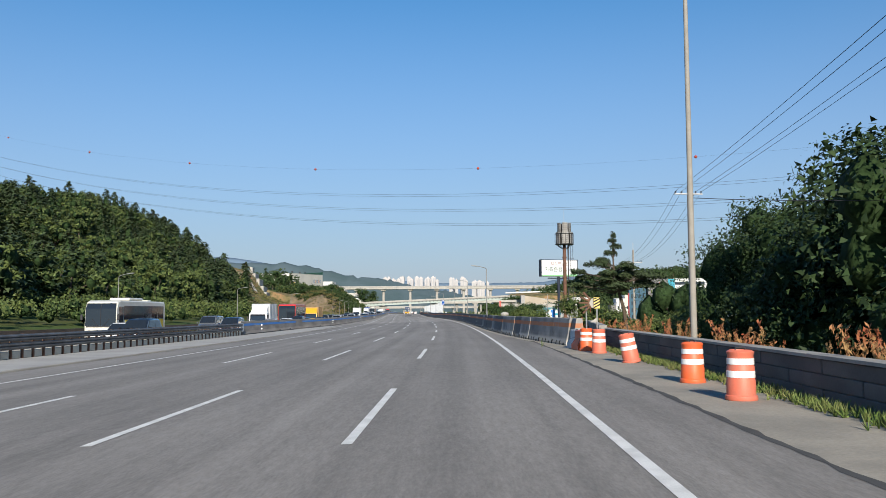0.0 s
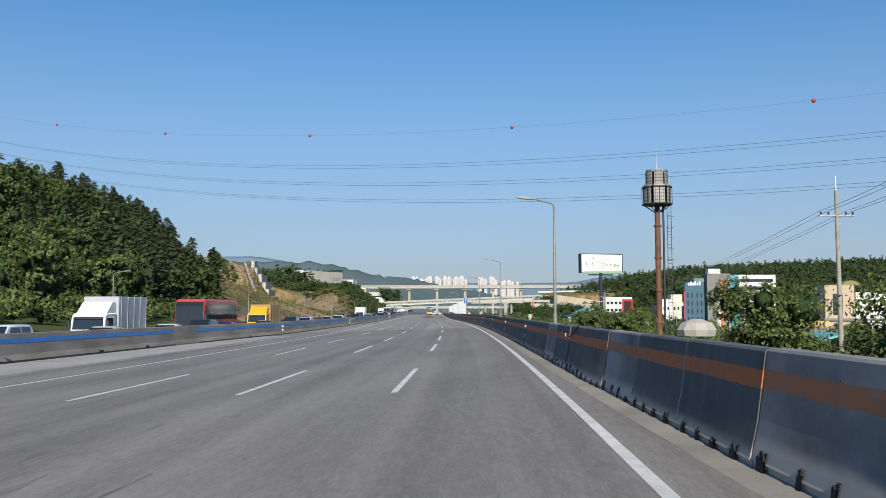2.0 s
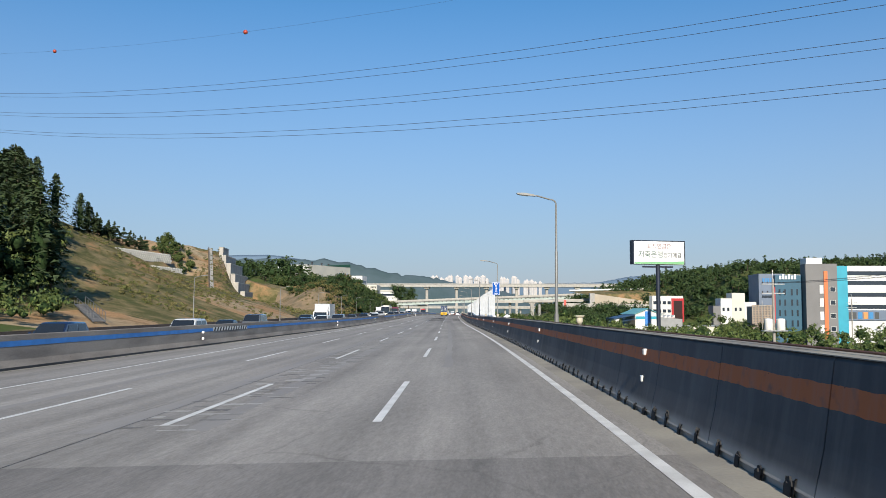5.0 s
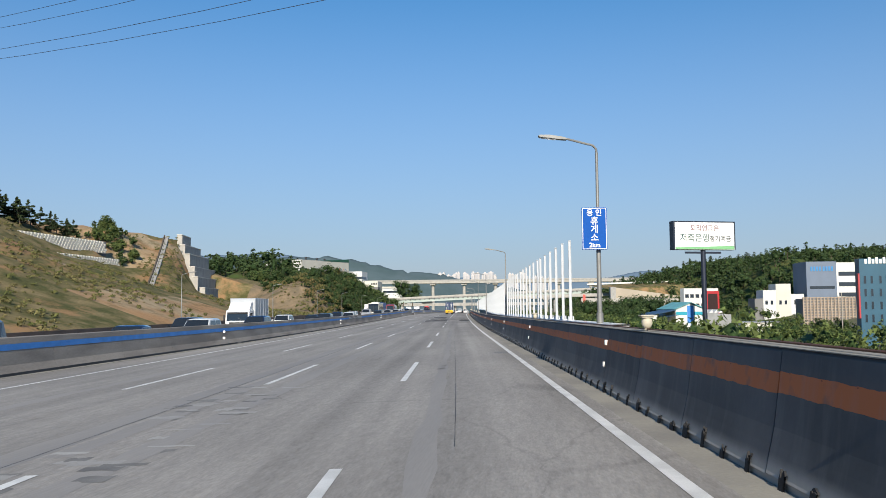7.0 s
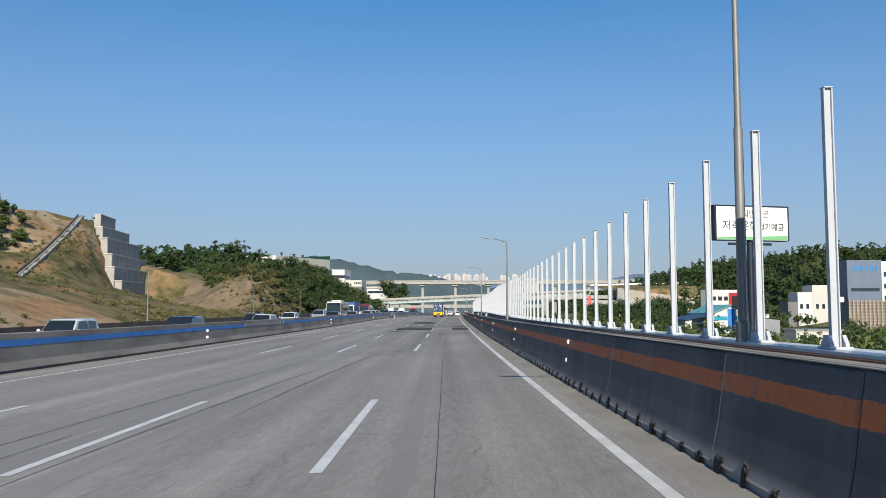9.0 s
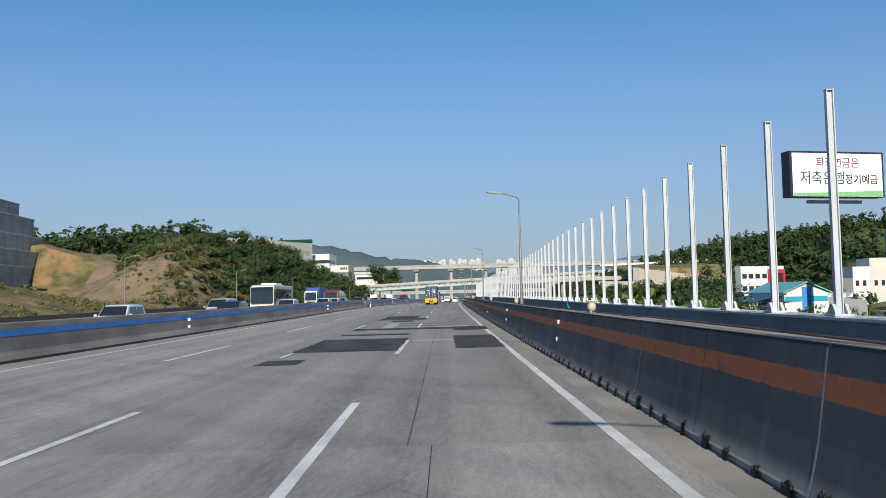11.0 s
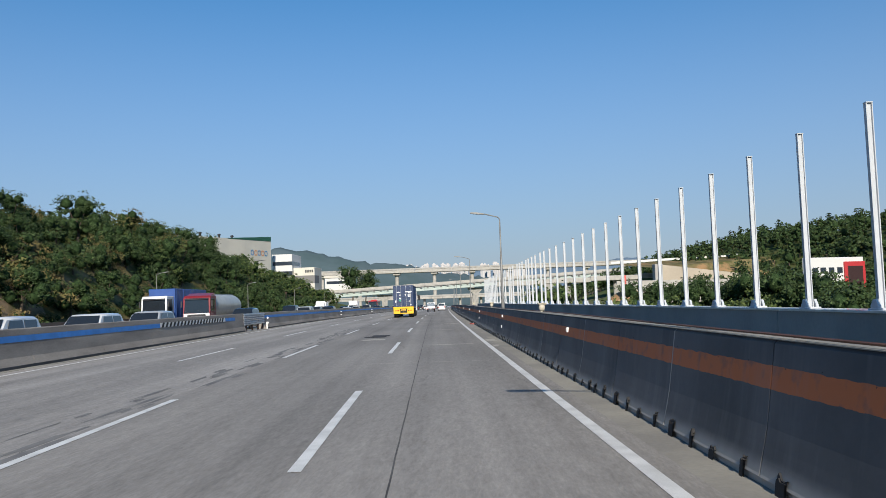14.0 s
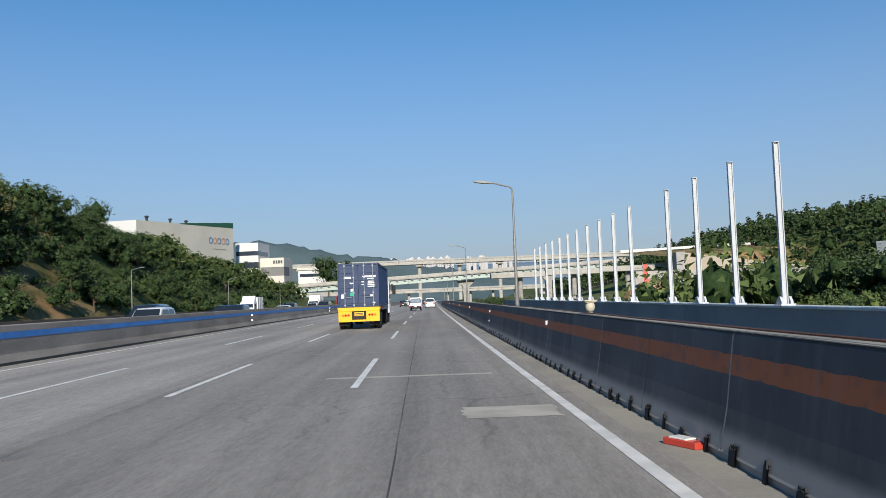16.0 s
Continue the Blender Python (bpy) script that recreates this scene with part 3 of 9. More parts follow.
for s0, s1, o, w, par in ((196, 300, 1.35, 0.005, road), (300, 470, 1.06, 0.010, road_far), (120, 250, -4.25, 0.010, road)):
    ss, rnd = steps(s0, s1, 1.0), random.Random(3)
    mid = [o + 0.01 * math.sin(s * 0.13) + rnd.uniform(-.005, .005) for s in ss]
    n = len(ss)
    part("joint", Shape().add([rp(s, m_ - w, 0.003) for s, m_ in zip(ss, mid)] + [rp(s, m_ + w, 0.003) for s, m_ in zip(ss, mid)], [[i, i + 1, n + i + 1, n + i] for i in range(n - 1)]), M["crack"] if s0 < 200 else M["joint"], par)
for s, oa, ob in ((273.5, -3.5, 0.6), (276.0, -1.6, 1.2), (286.3, -3.4, 2.0), (391.5, -0.4, 3.3), (447, -3.4, 3.3)):
    part("joint", Shape().add([rp(s, oa, 0.003), rp(s + 0.1, (oa + ob) / 2, 0.003), rp(s, ob, 0.003), rp(s + 0.05, ob, 0.003), rp(s + 0.16, (oa + ob) / 2, 0.003), rp(s + 0.06, oa, 0.003)], [[0, 1, 4, 5], [1, 2, 3, 4]]), M["crack"] if s < 300 else M["patch_light"], road if s < 300 else road_far)


# saw-cut rings in the concrete
for s0, o0, r in ((365.3, -0.8, 0.95), (365.4, 2.97, 0.92), (370.4, -0.85, 0.9), (370.2, 3.0, 0.9)):
    ring, n = [], 40
    for rr in (r - 0.012, r + 0.012):
        ring += [rp(s0 + rr * math.sin(2 * math.pi * q / n), o0 + rr * math.cos(2 * math.pi * q / n), 0.003) for q in range(n)]
    part("ring_joint", Shape().add(ring, [[q, (q + 1) % n, n + (q + 1) % n, n + q] for q in range(n)]), M["joint"], road_far)
# dark skid marks swerving between the lanes
for s0, s1, oa, ob in ((246, 268, -4.9, -3.9), (246, 266, -3.3, -2.6), (252, 275, -2.3, -1.5), (40, 62, -2.4, -1.9)):
    ss = steps(s0, s1, 1.0)
    mid = [oa + (ob - oa) * ((q - s0) / (s1 - s0)) ** 1.6 for q in ss]
    w = [0.05 * math.sin(math.pi * (i + 0.3) / len(ss)) + 0.006 for i in range(len(ss))]
    n = len(ss)
    part("skid_mark", Shape().add([rp(q, m_ - w_, 0.0035) for q, m_, w_ in zip(ss, mid, w)] + [rp(q, m_ + w_, 0.0035) for q, m_, w_ in zip(ss, mid, w)], [[i, i + 1, n + i + 1, n + i] for i in range(n - 1)]), M["skid"], road)


# ---------------- roadside barrier on the right ----------------
def barrier_face(name, base, dirty, band, dusty=0.85, lit_dust_top=0.42):
    """Concrete panel face: a faded band of paint at 0.85 to 1.07 m, soot, chips; bare foot."""
    m = mat(name, base, 0.8, 0, 0.16, 0.6, 14, 0.05, dirty)
    n, l = m.node_tree.nodes, m.node_tree.links
    b = n["Principled BSDF"]
    old = b.inputs["Base Color"].links[0].from_socket
    tc = n.new("ShaderNodeTexCoord")
    sep = n.new("ShaderNodeSeparateXYZ")
    l.new(tc.outputs["Object"], sep.inputs[0])
    wob = n.new("ShaderNodeTexNoise")
    wob.inputs["Scale"].default_value, wob.inputs["Detail"].default_value = 5.0, 5
    l.new(tc.outputs["Object"], wob.inputs["Vector"])
    z = n.new("ShaderNodeMath")
    z.operation = "MULTIPLY_ADD"
    z.inputs[1].default_value = 0.05
    l.new(wob.outputs[0], z.inputs[0])
    l.new(sep.outputs[2], z.inputs[2])
    d = n.new("ShaderNodeMath")
    d.operation = "COMPARE"
    d.inputs[1].default_value, d.inputs[2].default_value = 0.985, 0.105
    l.new(z.outputs[0], d.inputs[0])
    wear = n.new("ShaderNodeMapRange")
    wear.inputs["From Min"].default_value, wear.inputs["From Max"].default_value = 0.16, 0.46
    wear.inputs["To Max"].default_value = 0.9
    l.new(wob.outputs[0], wear.inputs["Value"])
    k = n.new("ShaderNodeMath")
    k.operation = "MULTIPLY"
    l.new(d.outputs[0], k.inputs[0])
    l.new(wear.outputs[0], k.inputs[1])
    mx = n.new("ShaderNodeMix")
    mx.data_type = "RGBA"
    l.new(k.outputs[0], mx.inputs["Factor"])
    l.new(old, mx.inputs["A"])
    mx.inputs["B"].default_value = (*band, 1)
    # pale foot: sunlit toe painted in together with road dust, soft upper limit
    lit_dust = n.new("ShaderNodeMapRange")
    lit_dust.interpolation_type = "SMOOTHSTEP"
    lit_dust.inputs["From Min"].default_value, lit_dust.inputs["From Max"].default_value = lit_dust_top - 0.2, lit_dust_top
    lit_dust.inputs["To Min"].default_value, lit_dust.inputs["To Max"].default_value = dusty, 0.0
    l.new(z.outputs[0], lit_dust.inputs["Value"])
    dm = n.new("ShaderNodeMix")
    dm.data_type = "RGBA"
    l.new(lit_dust.outputs[0], dm.inputs["Factor"])
    l.new(mx.outputs["Result"], dm.inputs["A"])
    dm.inputs["B"].default_value = (0.44, 0.42, 0.39, 1)
    l.new(dm.outputs["Result"], b.inputs["Base Color"])
    # rain streaks running down the face
    sv, sm, sr, sx = n.new("ShaderNodeTexNoise"), n.new("ShaderNodeMapping"), n.new("ShaderNodeMapRange"), n.new("ShaderNodeMix")
    sm.inputs["Scale"].default_value = (1.0, 3.2, 0.5)
    sv.inputs["Scale"].default_value, sv.inputs["Detail"].default_value, sv.inputs["Roughness"].default_value = 1.0, 5, 0.62
    sr.inputs["From Min"].default_value, sr.inputs["From Max"].default_value, sr.inputs["To Max"].default_value = 0.50, 0.78, 0.26
    sx.data_type = "RGBA"
    sx.inputs["B"].default_value = (0.26, 0.27, 0.28, 1)
    l.new(tc.outputs["Object"], sm.inputs[0])
    l.new(sm.outputs[0], sv.inputs["Vector"])
    l.new(sv.outputs[0], sr.inputs["Value"])
    l.new(sr.outputs[0], sx.inputs["Factor"])
    l.new(dm.outputs["Result"], sx.inputs["A"])
    l.new(sx.outputs["Result"], b.inputs["Base Color"])
    # each panel has stains of its own
    rn, mv = n.new("ShaderNodeObjectInfo"), n.new("ShaderNodeMath")
    mv.operation = "MULTIPLY"
    mv.inputs[1].default_value = 60.0
    l.new(rn.outputs["Random"], mv.inputs[0])
    for tex in [q for q in n if q.type == "TEX_NOISE"]:
        tex.noise_dimensions = "4D"
        l.new(mv.outputs[0], tex.inputs["W"])
    return m


M["panel_dark"] = barrier_face("soot-dark painted panel", (0.101, 0.107, 0.117), (0.062, 0.067, 0.074), (0.52, 0.15, 0.045), 0.85, 0.31)
# Panels whose painted sunlit, dusty foot reaches higher.
M["panel_lit_dusty"] = barrier_face("soot-dark painted panel with a dusty foot", (0.101, 0.107, 0.117), (0.062, 0.067, 0.074), (0.46, 0.135, 0.045), 0.75, 0.40)
M["panel_grey"] = barrier_face("grey concrete panel", (0.30, 0.30, 0.30), (0.12, 0.125, 0.135), (0.40, 0.15, 0.06), 0.95)
PANEL = 3.13


def panel_shape(length, seed=0):
    """A barrier panel: foot with drain notches, sloped toe, tall face, narrow top."""
    sh = Shape()
    prof = [(0.085, 0.075), (0.095, 0.10), (0.12, 0.22), (0.155, 0.36), (0.19, 0.52), (0.30, 1.27), (0.33, 1.30), (0.55, 1.30), (0.58, 1.27), (0.66, 0.42), (0.70, 0.075)]
    n = len(prof)
    ys = [0.012, length - 0.012]
    sh.add([(x, y, z) for y in ys for x, z in prof], [[i, (i + 1) % n, n + (i + 1) % n, n + i] for i in range(n)] + [list(range(n - 1, -1, -1)), list(range(n, 2 * n))])
    rnd = random.Random(seed)
    cuts = [rnd.uniform(0.32, 0.55), rnd.uniform(1.1, 1.35), rnd.uniform(1.85, 2.1), rnd.uniform(2.6, 2.85)]
    # dark bedding strip, black ragged tar plugs at the foot, and dark bolt holes on the painted band
    sh.box(0.11, 0.5, 0.0, length, -0.05, 0.08, 0)
    for c in [q for q in cuts if q < length - 0.25]:
        top, wide, n_ = rnd.uniform(0.12, 0.23), rnd.choice((0.05, 0.06, 0.07, 0.10)), 6
        for side in range(2):
            up = [(c + wide * (2 * q / n_ - 1) * rnd.uniform(0.75, 1.2), top * rnd.uniform(0.72, 1.08) - 0.03 * side) for q in range(n_ + 1)]
            x0 = 0.062 - 0.014 * side
            m_ = len(up)
            sh.add([(x0, y, -0.02) for y, z_ in up] + [(x0 + 0.16 * z_, y, z_) for y, z_ in up] + [(x0 + 0.16, y, z_ - 0.02) for y, z_ in up], [[q, q + 1, m_ + q + 1, m_ + q] for q in range(m_ - 1)] + [[m_ + q, m_ + q + 1, 2 * m_ + q + 1, 2 * m_ + q] for q in range(m_ - 1)], k=1)
        h = 1.085 + rnd.uniform(-0.03, 0.02)
        x = 0.19 + 0.11 * (h - 0.52) / 0.75
        sh.box(x - 0.002, x + 0.03, c + 0.2, c + 0.222, h - rnd.uniform(0.03, 0.06), h, 0.004, k=1)
    return sh


wall = thing("roadside_barrier", "soot-darkened precast concrete barrier with a faded orange band", "barrier", kind="structure")
dark_panels = [panel_shape(PANEL, q).mesh("barrier_panel", [M["panel_dark"], M["black"]]) for q in range(6)]
lit_dusty_panels = [panel_shape(PANEL, q).mesh("barrier_panel", [M["panel_lit_dusty"], M["black"]]) for q in range(6)]
grey_panel = panel_shape(PANEL, 9).mesh("barrier_panel", [M["panel_grey"], M["black"]])
part("barrier_panel", panel_shape(1.3, 4).mesh("barrier_panel", [M["panel_grey"], M["black"]]), None, wall, "short bare grey end panel", m=rm(38.7, barrier_off(38.7)))
s, i = 40.03, 0
while s < 620:
    a, b = rp(s, barrier_off(s)), rp(s + PANEL, barrier_off(s + PANEL))
    ang = math.atan2(-(b.x - a.x), b.y - a.y)
    grey = i < 7 and i not in (4,) or i in (9, 13)
    part("barrier_panel", grey_panel if grey else (dark_panels if s < 408 else lit_dusty_panels)[(i * 5 + i // 4) % 6], None, wall, "bare grey panel with black scuffs" if grey else "", m=Matrix.Translation(a) @ Matrix.Rotation(ang + 0.010 * math.sin(i * 2.7) * (s < 80), 4, "Z"))
    if (s > 240 or s < 75) and i % 2 == 0:
        part("joint_mortar", Shape().add([rp(s + q, barrier_off(s) + x - 0.004, z) for q in (-0.02, 0.018) for x, z in ((0.095, 0.11), (0.155, 0.36), (0.19, 0.52), (0.30, 1.27), (0.34, 1.305))], [[0, 1, 6, 5], [1, 2, 7, 6], [2, 3, 8, 7], [3, 4, 9, 8]]), M["inner"], wall, "pale mortar joint")
    s += PANEL
    i += 1
far_wall = Shape().sweep([(0, 0), (0.2, 0.38), (0.3, 1.3), (0.58, 1.3), (0.7, 0)], [(q, barrier_off(q)) for q in steps(s, 1200, 12)])
part("barrier_panel", far_wall, M["panel_dark"], wall)
# reflectors, pairs on the face
refl = Shape().box(-0.05, 0.03, -0.06, 0.06, -0.055, 0.055, 0.012).mesh("reflector", M["white"])
k = 0
for s in [78.3, 94, 111, 129, 147.5, 166.3, 184.5, 203, 221.3, 240, 258.5, 275, 293.5, 312.4, 331, 349.5, 368, 386.4, 404.4, 423.3, 441, 459.5, 478, 496.5, 515, 533.5]:
    for z, lean in ((1.0, 0.262), (0.54, 0.214)):
        if z < 0.8 and k in (0, 17, 20) or z > 0.8 and k in (15, 16):
            continue
        part("reflector", refl, None, wall, "small white plastic reflector", m=rm(s, barrier_off(s) + lean, z, 0))
    k += 1
# coping slab and cable lying on the barrier's top
tagged(part("coping", Shape().sweep([(0.3, 1.302), (0.62, 1.302), (0.62, 1.318), (0.3, 1.312)], [(q, barrier_off(q)) for q in steps(120, 600, 5)]), M["gutter"]), "thin pale mortar coping along the barrier top", "coping", kind="structure")
cab = []
rnd = random.Random(5)
for q in steps(128, 468, 1.5):
    cab.append(rp(q, barrier_off(q) + 0.40 + 0.07 * math.sin(q * 0.23) + rnd.uniform(-.02, .02), 1.345 + (0 if math.sin(q * 0.11) < 0.93 else 0.01)))
tagged(part("cable", Shape().tube(cab, 0.014, 6), mat("brown cable sheath", (0.16, 0.07, 0.04), 0.6)), "brown cable lying along the barrier top", "cable")
hang = [rp(76 + 3.2 * u, barrier_off(78) + 0.33 - 0.10 * math.sin(u * math.pi), 1.33 - 0.36 * math.sin(u * math.pi)) for u in [i / 10 for i in range(11)]]
tagged(part("cable", Shape().tube(hang, 0.016, 6), M["black"]), "loose black cable sagging over the barrier face", "cable")

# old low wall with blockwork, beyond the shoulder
# Block colour darkened to hold the shade on the wall's face.
M["old_wall"] = mat("old block wall with shade painted in", (0.105, 0.105, 0.11), 0.85, 0, 0.25, 1.0, 16, 0.3, (0.075, 0.075, 0.08))
low = thing("low_wall", "old concrete block wall beside the shoulder, darkened for shade", "wall", kind="structure")
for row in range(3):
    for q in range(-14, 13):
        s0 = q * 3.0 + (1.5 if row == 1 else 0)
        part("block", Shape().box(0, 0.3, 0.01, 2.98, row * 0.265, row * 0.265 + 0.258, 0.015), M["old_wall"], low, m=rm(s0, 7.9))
tagged(part("coping", Shape().sweep([(-0.05, 0.80), (0.36, 0.80), (0.36, 0.86), (-0.05, 0.86)], [(q, 7.9) for q in steps(-42, 38.5, 3)]), M["concrete"]), "grey coping on the old wall", "coping", kind="structure")
tagged(part("retaining_wall", Shape().sweep([(0, 0), (0.35, 0), (0.35, 1.0), (0, 1.0)], [(36.5, 7.6), (43, 8.4), (52, 9.6)]), M["concrete"]), "bare concrete wall end behind the barrier", "wall", kind="structure")

# ---------------- central barrier ----------------
M["median"] = mat("weathered barrier concrete", (0.285, 0.26, 0.23), 0.85, 0, 0.3, 0.7, 16, 0.25, (0.18, 0.162, 0.145), stretch=(1, 0.35, 1.6))
MP = [(0.0, 0.0), (0.0, 0.10), (-0.13, 0.36), (-0.22, 1.27), (-0.25, 1.30), (-0.45, 1.30), (-0.48, 1.27), (-0.57, 0.36), (-0.70, 0.10), (-0.70, 0.0)]
med = thing("central_barrier", "grey concrete central barrier with a painted blue band", "barrier", kind="structure")


def band_at(z):
    """How far back the barrier's face lies at a height."""
    return float(np.interp(z, [0.1, 0.36, 1.27], [0.0, -0.13, -0.22]))


def face_strip(s0, s1, z0, z1, d=0.012, ds=3.0):
    ss = steps(s0, s1, ds)
    a = [rp(s, median_off(s) + band_at(z0) + d, z0) for s in ss]
    b = [rp(s, median_off(s) + band_at(z1) + d, z1) for s in ss]
    n = len(ss)
    return Shape().add(a + b, [[i, i + 1, n + i + 1, n + i] for i in range(n - 1)])


edges = [79.5] + list(np.arange(84.0, 424, 6.0)) + [427.6]
edges2 = [434.3] + list(np.arange(440.0, 640, 6.0))
for run in (edges, edges2):
    for a, b in zip(run, run[1:]):
        sh = Shape().sweep(MP, [(a + 0.006, median_off(a)), (b - 0.006, median_off(b))])
        part("barrier_section", sh, M["median"], med)
part("barrier_section", Shape().sweep(MP, [(q, median_off(q)) for q in steps(632, 1300, 12)]), M["median"], med)
part("dirt_strip", face_strip(79.5, 427, 0.0, 0.10), M["soot"], med, "dark strip along the foot")
part("dirt_strip", face_strip(434.5, 640, 0.0, 0.10), M["soot"], med, "dark strip along the foot")
for a, b in ((79.5, 186.9), (195.1, 296.3), (309.6, 409.4), (422.3, 425), (434.4, 640)):
    part("blue_band", face_strip(a, b, 0.86, 1.07), M["blue_band"], med, "faded blue paint band")
for a, b in ((186.9, 195.1), (409.4, 422.3), (296.3, 309.6)):
    part("hazard_band", face_strip(a, b, 0.86, 1.10, 0.022), M["white"], med, "white and black warning band")
    q = a + 0.1
    while q < b - 0.6:
        z0, z1, d = 0.86, 1.10, 0.036
        part("hazard_stroke", Shape().add([rp(q, median_off(q) + band_at(z0) + d, z0), rp(q + 0.32, median_off(q) + band_at(z0) + d, z0), rp(q + 0.62, median_off(q) + band_at(z1) + d, z1), rp(q + 0.30, median_off(q) + band_at(z1) + d, z1)], [[0, 1, 2, 3]]), M["black"], med)
        q += 0.62
disc = Shape().lathe([(0.075, 0), (0.08, 0.01), (0.08, 0.03), (0.07, 0.04)], 16, Matrix.Rotation(radians(90), 4, "X")).mesh("reflector", M["white"])
stem = Shape().tube([(-0.2, 0, 0), (0.02, 0, 0)], 0.014, 6).mesh("stem", M["dark"])
for s in (87, 137, 184, 236, 286, 334.5, 384.5, 434.4, 484, 534):
    for z in (0.86, 0.48):
        r_ = part("reflector", disc, None, med, "round white reflector on a short stem", m=rm(s, median_off(s) + 0.16, z))
        part("stem", stem, None, r_)
for s in (97.5, 104.0, 126.5):
    part("drain_opening", Shape().box(-0.06, 0.012, -0.25, 0.25, 0.05, 0.2, 0.01), M["black"], med, m=rm(s, median_off(s)))

# steel guard rails: before the concrete starts, and across the emergency gap
WB = [(0, 0.0), (0.0, 0.02), (0.07, 0.07), (0.07, 0.11), (0.01, 0.155), (0.07, 0.20), (0.07, 0.24), (0.0, 0.29), (0.0, 0.31), (-0.02, 0.31), (-0.02, 0.29), (0.05, 0.235), (0.05, 0.205), (-0.01, 0.155), (0.05, 0.105), (0.05, 0.075), (-0.02, 0.02), (-0.02, 0.0)]
rail = thing("guardrail", "dark double steel guard rail over cream concrete blocks", "guard rail")
for z in (0.42, 0.80):
    for a, b in [(q, min(q + 4, 79.0)) for q in range(-60, 79, 4)]:
        part("rail_beam", Shape().sweep([(x, y + z) for x, y in WB], [(a, median_off(a)), (b + 0.05, median_off(b))]), M["rail_steel"], rail)
blk = Shape().box(-0.55, -0.07, -0.36, 0.36, 0.0, 0.36, 0.03).mesh("block", mat("cream concrete block", (0.60, 0.55, 0.45), 0.85, 0, 0.15, 2, 20, 0.2))
pst = Shape().box(-0.14, -0.03, -0.05, 0.05, 0.0, 1.12, 0.01).mesh("post", M["rust"])
for q in range(-58, 79):
    part("block", blk, None, rail, m=rm(q + 0.5, median_off(q)))
    part("post", pst, None, rail, m=rm(q, median_off(q)))
part("end_cap", Shape().box(-0.5, 0.08, -0.2, 0.3, 0.3, 1.12, 0.08), M["galv"], rail, m=rm(79.2, median_off(79)))
gate = thing("guardrail", "grey corrugated steel rail closing a gap in the central barrier", "guard rail")
for z in (0.42, 0.70, 0.98):
    part("rail_beam", Shape().sweep([(x - 0.15, y + z) for x, y in WB], [(427.4, -12.0), (434.5, -12.0)]), M["galv"], gate)
for q in (428.4, 430.4, 432.4, 434.0):
    part("post", pst, None, gate, m=rm(q, -12.1))
part("marker_post", Shape().box(-0.05, 0.05, -0.05, 0.05, 0, 0.55, 0.01), M["white"], gate, "white marker post", m=rm(434.0, -11.8))

# outer wall of the far carriageway
sh = Shape().sweep([(0, -0.3), (-0.35, -0.3), (-0.35, 1.05), (-0.05, 1.05)], [(q, median_off(q) - 14.6) for q in steps(-80, 900, 8)])
tagged(part("outer_wall", sh, mat("brown stained wall", (0.13, 0.095, 0.075), 0.9, 0, 0.3, 0.5, 10, 0.2, (0.09, 0.07, 0.06))), "low brown-stained wall beyond the oncoming lanes", "wall", kind="structure")

# parapet that carries the fence posts
def parapet_top(s):
    return float(np.interp(s, [205, 290, 330, 470], [1.30, 1.36, 1.40, 1.42]))


M["parapet"] = mat("grey concrete parapet", (0.36, 0.36, 0.36), 0.8, 0, 0.15, 0.6, 15, 0.15, (0.28, 0.28, 0.28))
pw = thing("parapet", "grey concrete parapet carrying fence posts", "parapet wall", kind="structure")
for a in np.arange(205, 470, 8.0):
    st = [(q, fence_off(q)) for q in (a + 0.01, a + 4, a + 7.99)]
    vs = Shape()
    pts = [[rp(q, o + dx, z if z < 0 else parapet_top(q) + z) for dx, z in ((-0.22, -1.0), (0.22, -1.0), (0.22, 0.0), (-0.22, 0.0))] for q, o in st]
    vs.add([p for row in pts for p in row], [[i * 4 + j, i * 4 + (j + 1) % 4, i * 4 + 4 + (j + 1) % 4, i * 4 + 4 + j] for i in range(2) for j in range(4)] + [[3, 2, 1, 0], [8, 9, 10, 11]])
    part("parapet_section", vs, M["parapet"], pw)
part("parapet_cap", Shape().add([rp(q, fence_off(q) + dx, parapet_top(q) + dz) for q in steps(205, 469, 6) for dx, dz in ((-0.24, 0.002), (0.24, 0.002), (0.24, 0.035), (-0.24, 0.035))],
     [[i * 4 + j, i * 4 + (j + 1) % 4, i * 4 + 4 + (j + 1) % 4, i * 4 + 4 + j] for i in range(len(steps(205, 469, 6)) - 1) for j in range(4)]), M["white"], pw, "thin pale capping")

# ---------------- fence posts ----------------
def fence_post(m):
    t = thing("fence_post", "tall white steel H post standing on the parapet", "post", m, "unfinished noise fence posts")
    sh = Shape()
    for y in (-0.039, 0.039):
        sh.box(-0.035, 0.035, y - 0.007, y + 0.007, 0.02, 2.65, 0.002)
    sh.box(-0.006, 0.006, -0.036, 0.036, 0.02, 2.65, 0.0)
    part("column", sh, M["white_post"], t)
    part("base_plate", Shape().box(-0.13, 0.13, -0.12, 0.12, 0.0, 0.025, 0.004), M["white_post"], t)
    part("top_cap", Shape().box(-0.043, 0.043, -0.048, 0.048, 2.65, 2.662, 0.0), M["white_post"], t)
    for y in (-0.075, 0.075):
        part("bracket", Shape().prism([(-0.1, 0.02), (0.1, 0.02), (0.1, 0.05), (0.03, 0.14), (-0.03, 0.14), (-0.1, 0.05)], y - 0.02, y + 0.02, "y"), M["white_post"], t, "white foot bracket")
    return t


